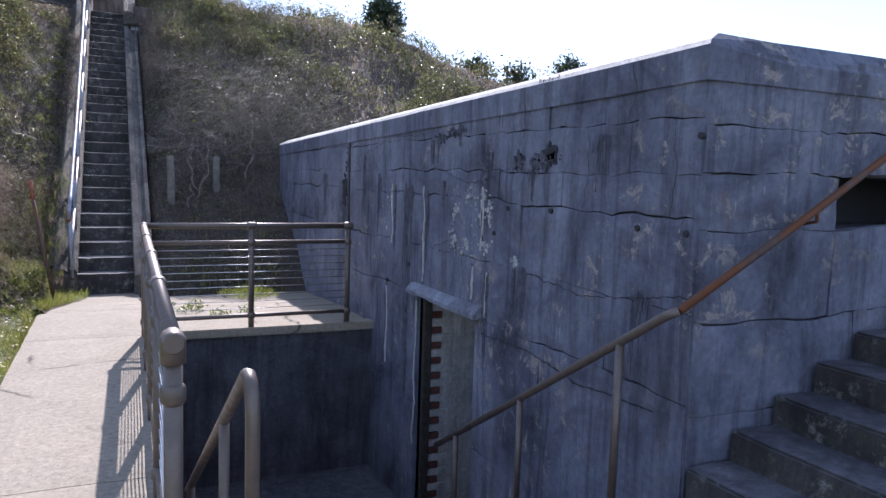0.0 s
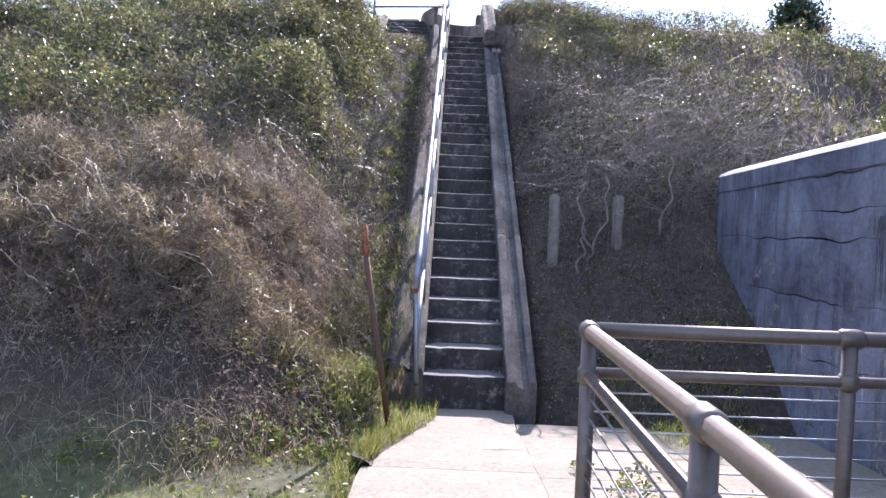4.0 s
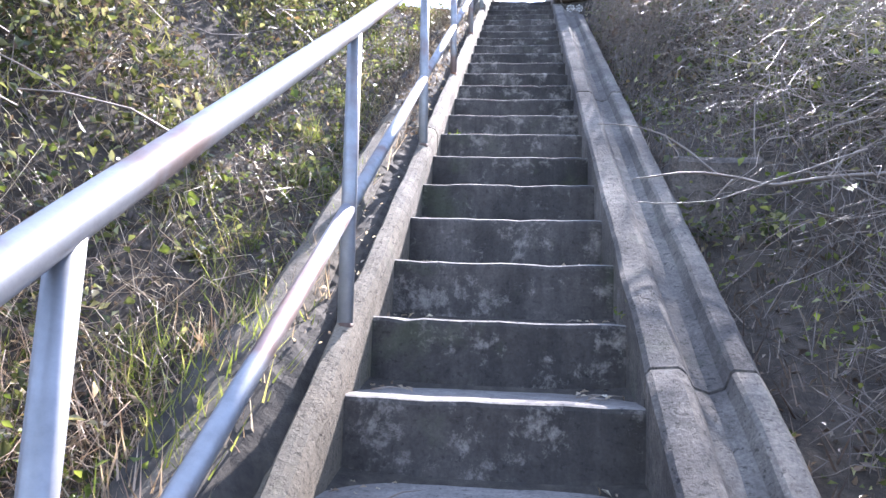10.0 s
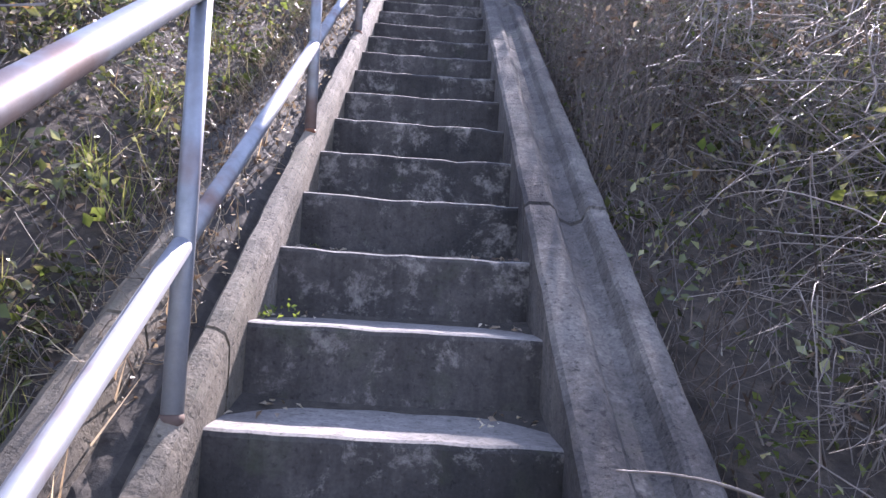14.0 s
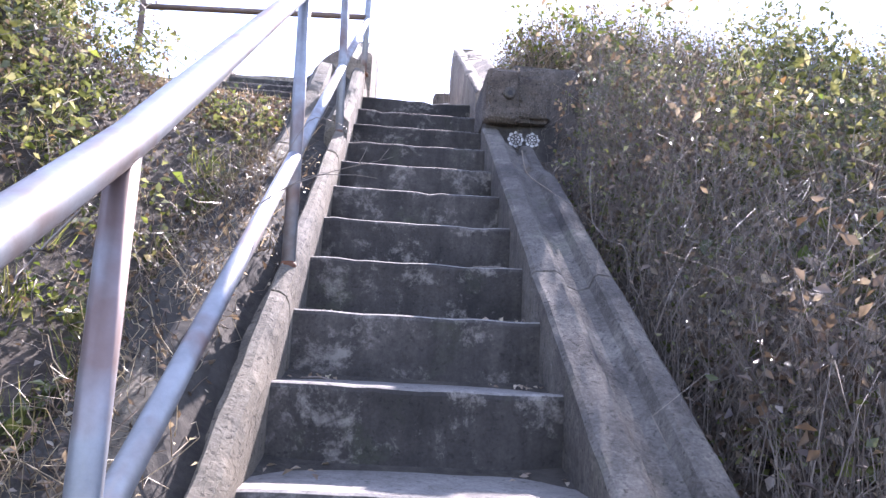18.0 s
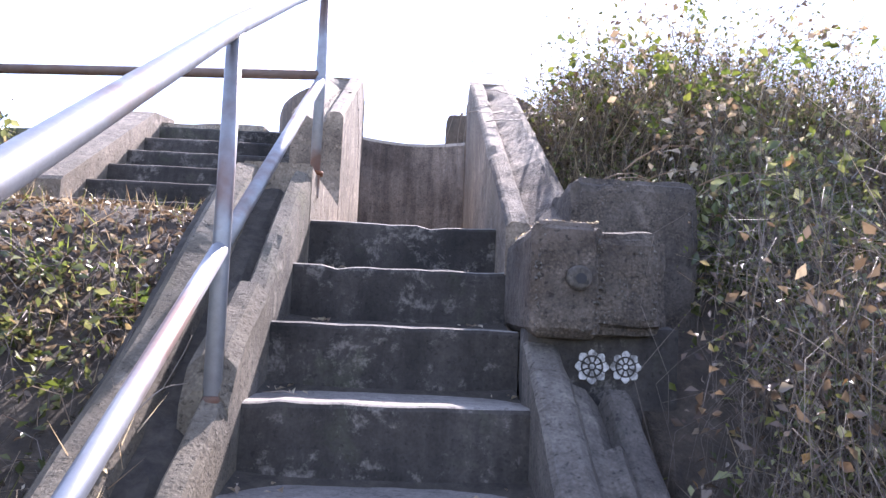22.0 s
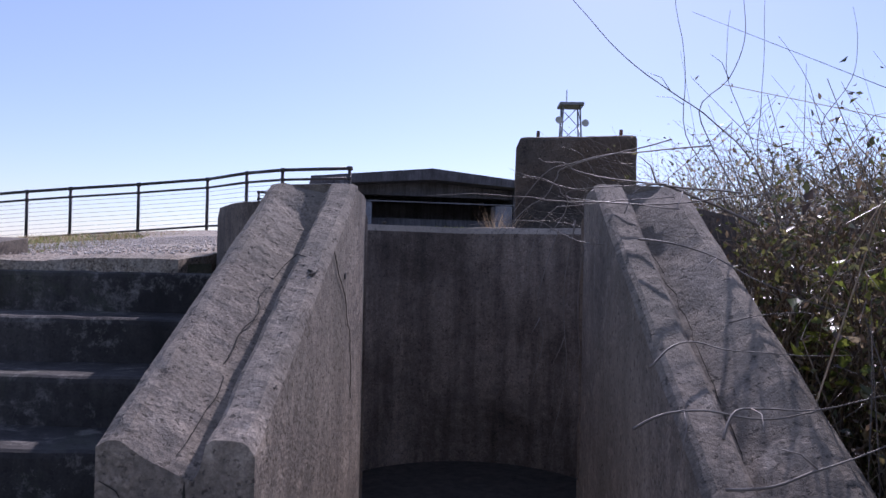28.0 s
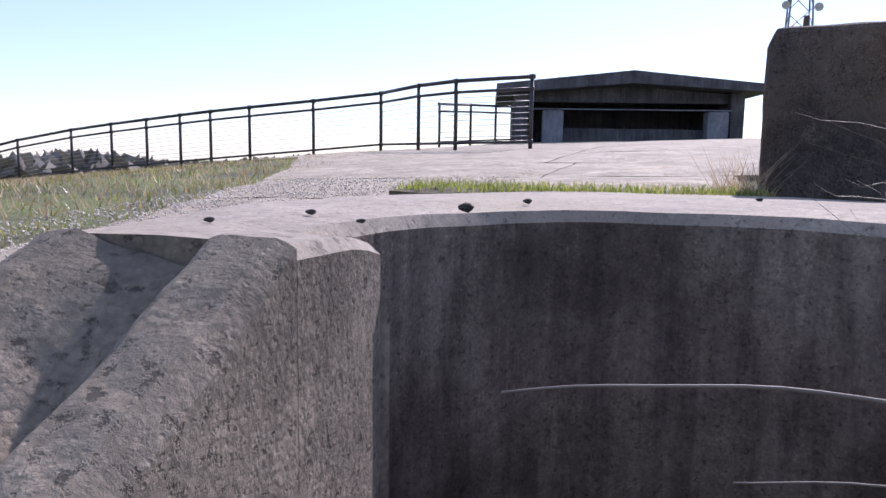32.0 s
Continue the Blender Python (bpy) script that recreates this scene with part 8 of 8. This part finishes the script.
branch("thin dry twig caught in the curb", [(-0.55, 7.35, 4.72), (-0.5, 7.4, 4.78), (-0.44, 7.46, 4.8), (-0.4, 7.5, 4.86)], 0.002, ((0.4, (-0.46, 7.46, 4.9)),), REACH)

# soil and litter burying the left curb's outer lip; its groove strip paints the handrail's shadow
def cover_z(u, y):
    swell = max(smooth(3.3, 4.4, y) * (1 - smooth(6.7, 7.2, y)), 1 - smooth(1.8, 2.4, y))
    f = noise.noise(Vector((u * 7, y * 2.3, 3.0)))
    return stair_z(y) + 0.12 * smooth(7.4, 8.44, y) + 0.07 - 0.062 + 0.02 * f + swell * (0.1 * smooth(0.1, 0.24, u) + 0.03 * f) + 0.012 * noise.noise(Vector((u * 30, y * 22, 1.0)))


bm = bmesh.new()
rows = []
for k in range(221):
    y = 0.02 + 8.4 * k / 220
    e = 0.082 + 0.01 * noise.noise(Vector((y * 4, 0, 8.0)))
    rows.append([bm.verts.new((-HW - u, y, cover_z(u, y) - (0.02 if q in (0, 9) else 0))) for q, u in enumerate([e + (0.36 - e) * j / 9 for j in range(10)])])
for a, b in zip(rows, rows[1:]):
    for j in range(9):
        bm.faces.new((a[j], a[j + 1], b[j + 1], b[j]))
bmesh.ops.recalc_face_normals(bm, faces=bm.faces[:])
ob = mesh_object("curb_soil_and_shade", bm, M_DIRT_SHADE)
tagged(ob, "soil over the curb's outer lip, and a dark strip for the rail's shadow in its groove", "soil", kind="stuff")
n = 2300
y = rng.uniform(3.5, 7.1, n)
u = 0.1 + 0.26 * rng.uniform(0, 1, n) ** 0.6
z = np.array([cover_z(a, b) for a, b in zip(u, y)])
tagged(leaves("curb_litter", np.stack([-HW - u, y, z + rng.uniform(0.005, 0.05, n)], 1)[:1300], rng.uniform(0.012, 0.034, 1300), M_BROWN_LEAF, 1.2, 0.45), "dead leaves caught along the buried curb", "leaf litter", kind="stuff")
base = np.stack([-HW - u, y, z], 1)[1300:]
tip = base + np.stack([rng.uniform(-0.1, 0.07, 1000), rng.normal(size=1000) * 0.12, rng.uniform(0.0, 0.16, 1000)], 1)
ob, _ = stems("curb_twigs", base, tip, rng.normal(size=(1000, 3)) * 0.03, rng.uniform(0.0008, 0.002, 1000), M_REDSTEM, 4, 0.9)
tagged(ob, "dry twigs over the buried edge of the curb", "twigs", kind="stuff")

n = 900
y, u = rng.uniform(0.05, 2.3, n), 0.14 + 0.24 * rng.uniform(0, 1, n) ** 0.7
z = np.array([cover_z(a, b) for a, b in zip(u, y)])
tuft = np.array([noise.noise(Vector((a * 6, b * 5, 2.0))) for a, b in zip(u, y)]) > -0.1
blades("lip_grass", "fresh grass growing over the curb's outer lip", (-HW - u)[tuft], y[tuft], rng.uniform(0.03, 0.13, tuft.sum()), 0.003, M_GRASS, z[tuft])
blades("lip_straw", "dry straw lying over the curb's outer lip", (-HW - u)[~tuft], y[~tuft], rng.uniform(0.03, 0.12, (~tuft).sum()), 0.0028, M_STRAW, z[~tuft])

# pebbles standing out of the broken block and ledge
def studs(label, x0, x1, z0, z1, y, n, seed):
    pick = np.random.default_rng(seed)
    c = np.stack([pick.uniform(x0, x1, n), np.full(n, y), pick.uniform(z0, z1, n)], 1)
    r = pick.uniform(0.0015, 0.0062, n) * pick.uniform(0.5, 1, n)
    tips = np.array([(1, 0, 0), (0, 0, 1), (-1, 0, 0), (0, 0, -1), (0, -0.7, 0), (0, 0.7, 0)], float)
    v = c[:, None] + (tips[None] + pick.normal(size=(n, 6, 3)) * 0.22) * r[:, None, None]
    f = np.array([(0, 1, 4), (1, 2, 4), (2, 3, 4), (3, 0, 4), (1, 0, 5), (2, 1, 5), (3, 2, 5), (0, 3, 5)])
    ob = raw_mesh("embedded_pebbles", v.reshape(-1, 3), (np.arange(n)[:, None, None] * 6 + f[None]).reshape(-1, 3), M_STONE)
    tagged(ob, label, "pebbles", kind="stuff")


M_STONE = plain("grey_river_pebbles", [(0.3, (0.07, 0.063, 0.056)), (0.55, (0.14, 0.127, 0.11)), (0.78, (0.3, 0.275, 0.245))], 45, 0.8, 0.2, True)
studs("pale pebbles standing out of the broken block", HW + 0.01, 0.55, 4.95, 5.21, 7.59, 420, 3)
studs("pale pebbles standing out of the crumbled shoulder", 0.56, 0.69, 4.98, 5.18, 7.598, 200, 4)
studs("pale pebbles standing out of the ledge", 0.57, 0.97, 5.1, 5.43, 8.054, 420, 5)
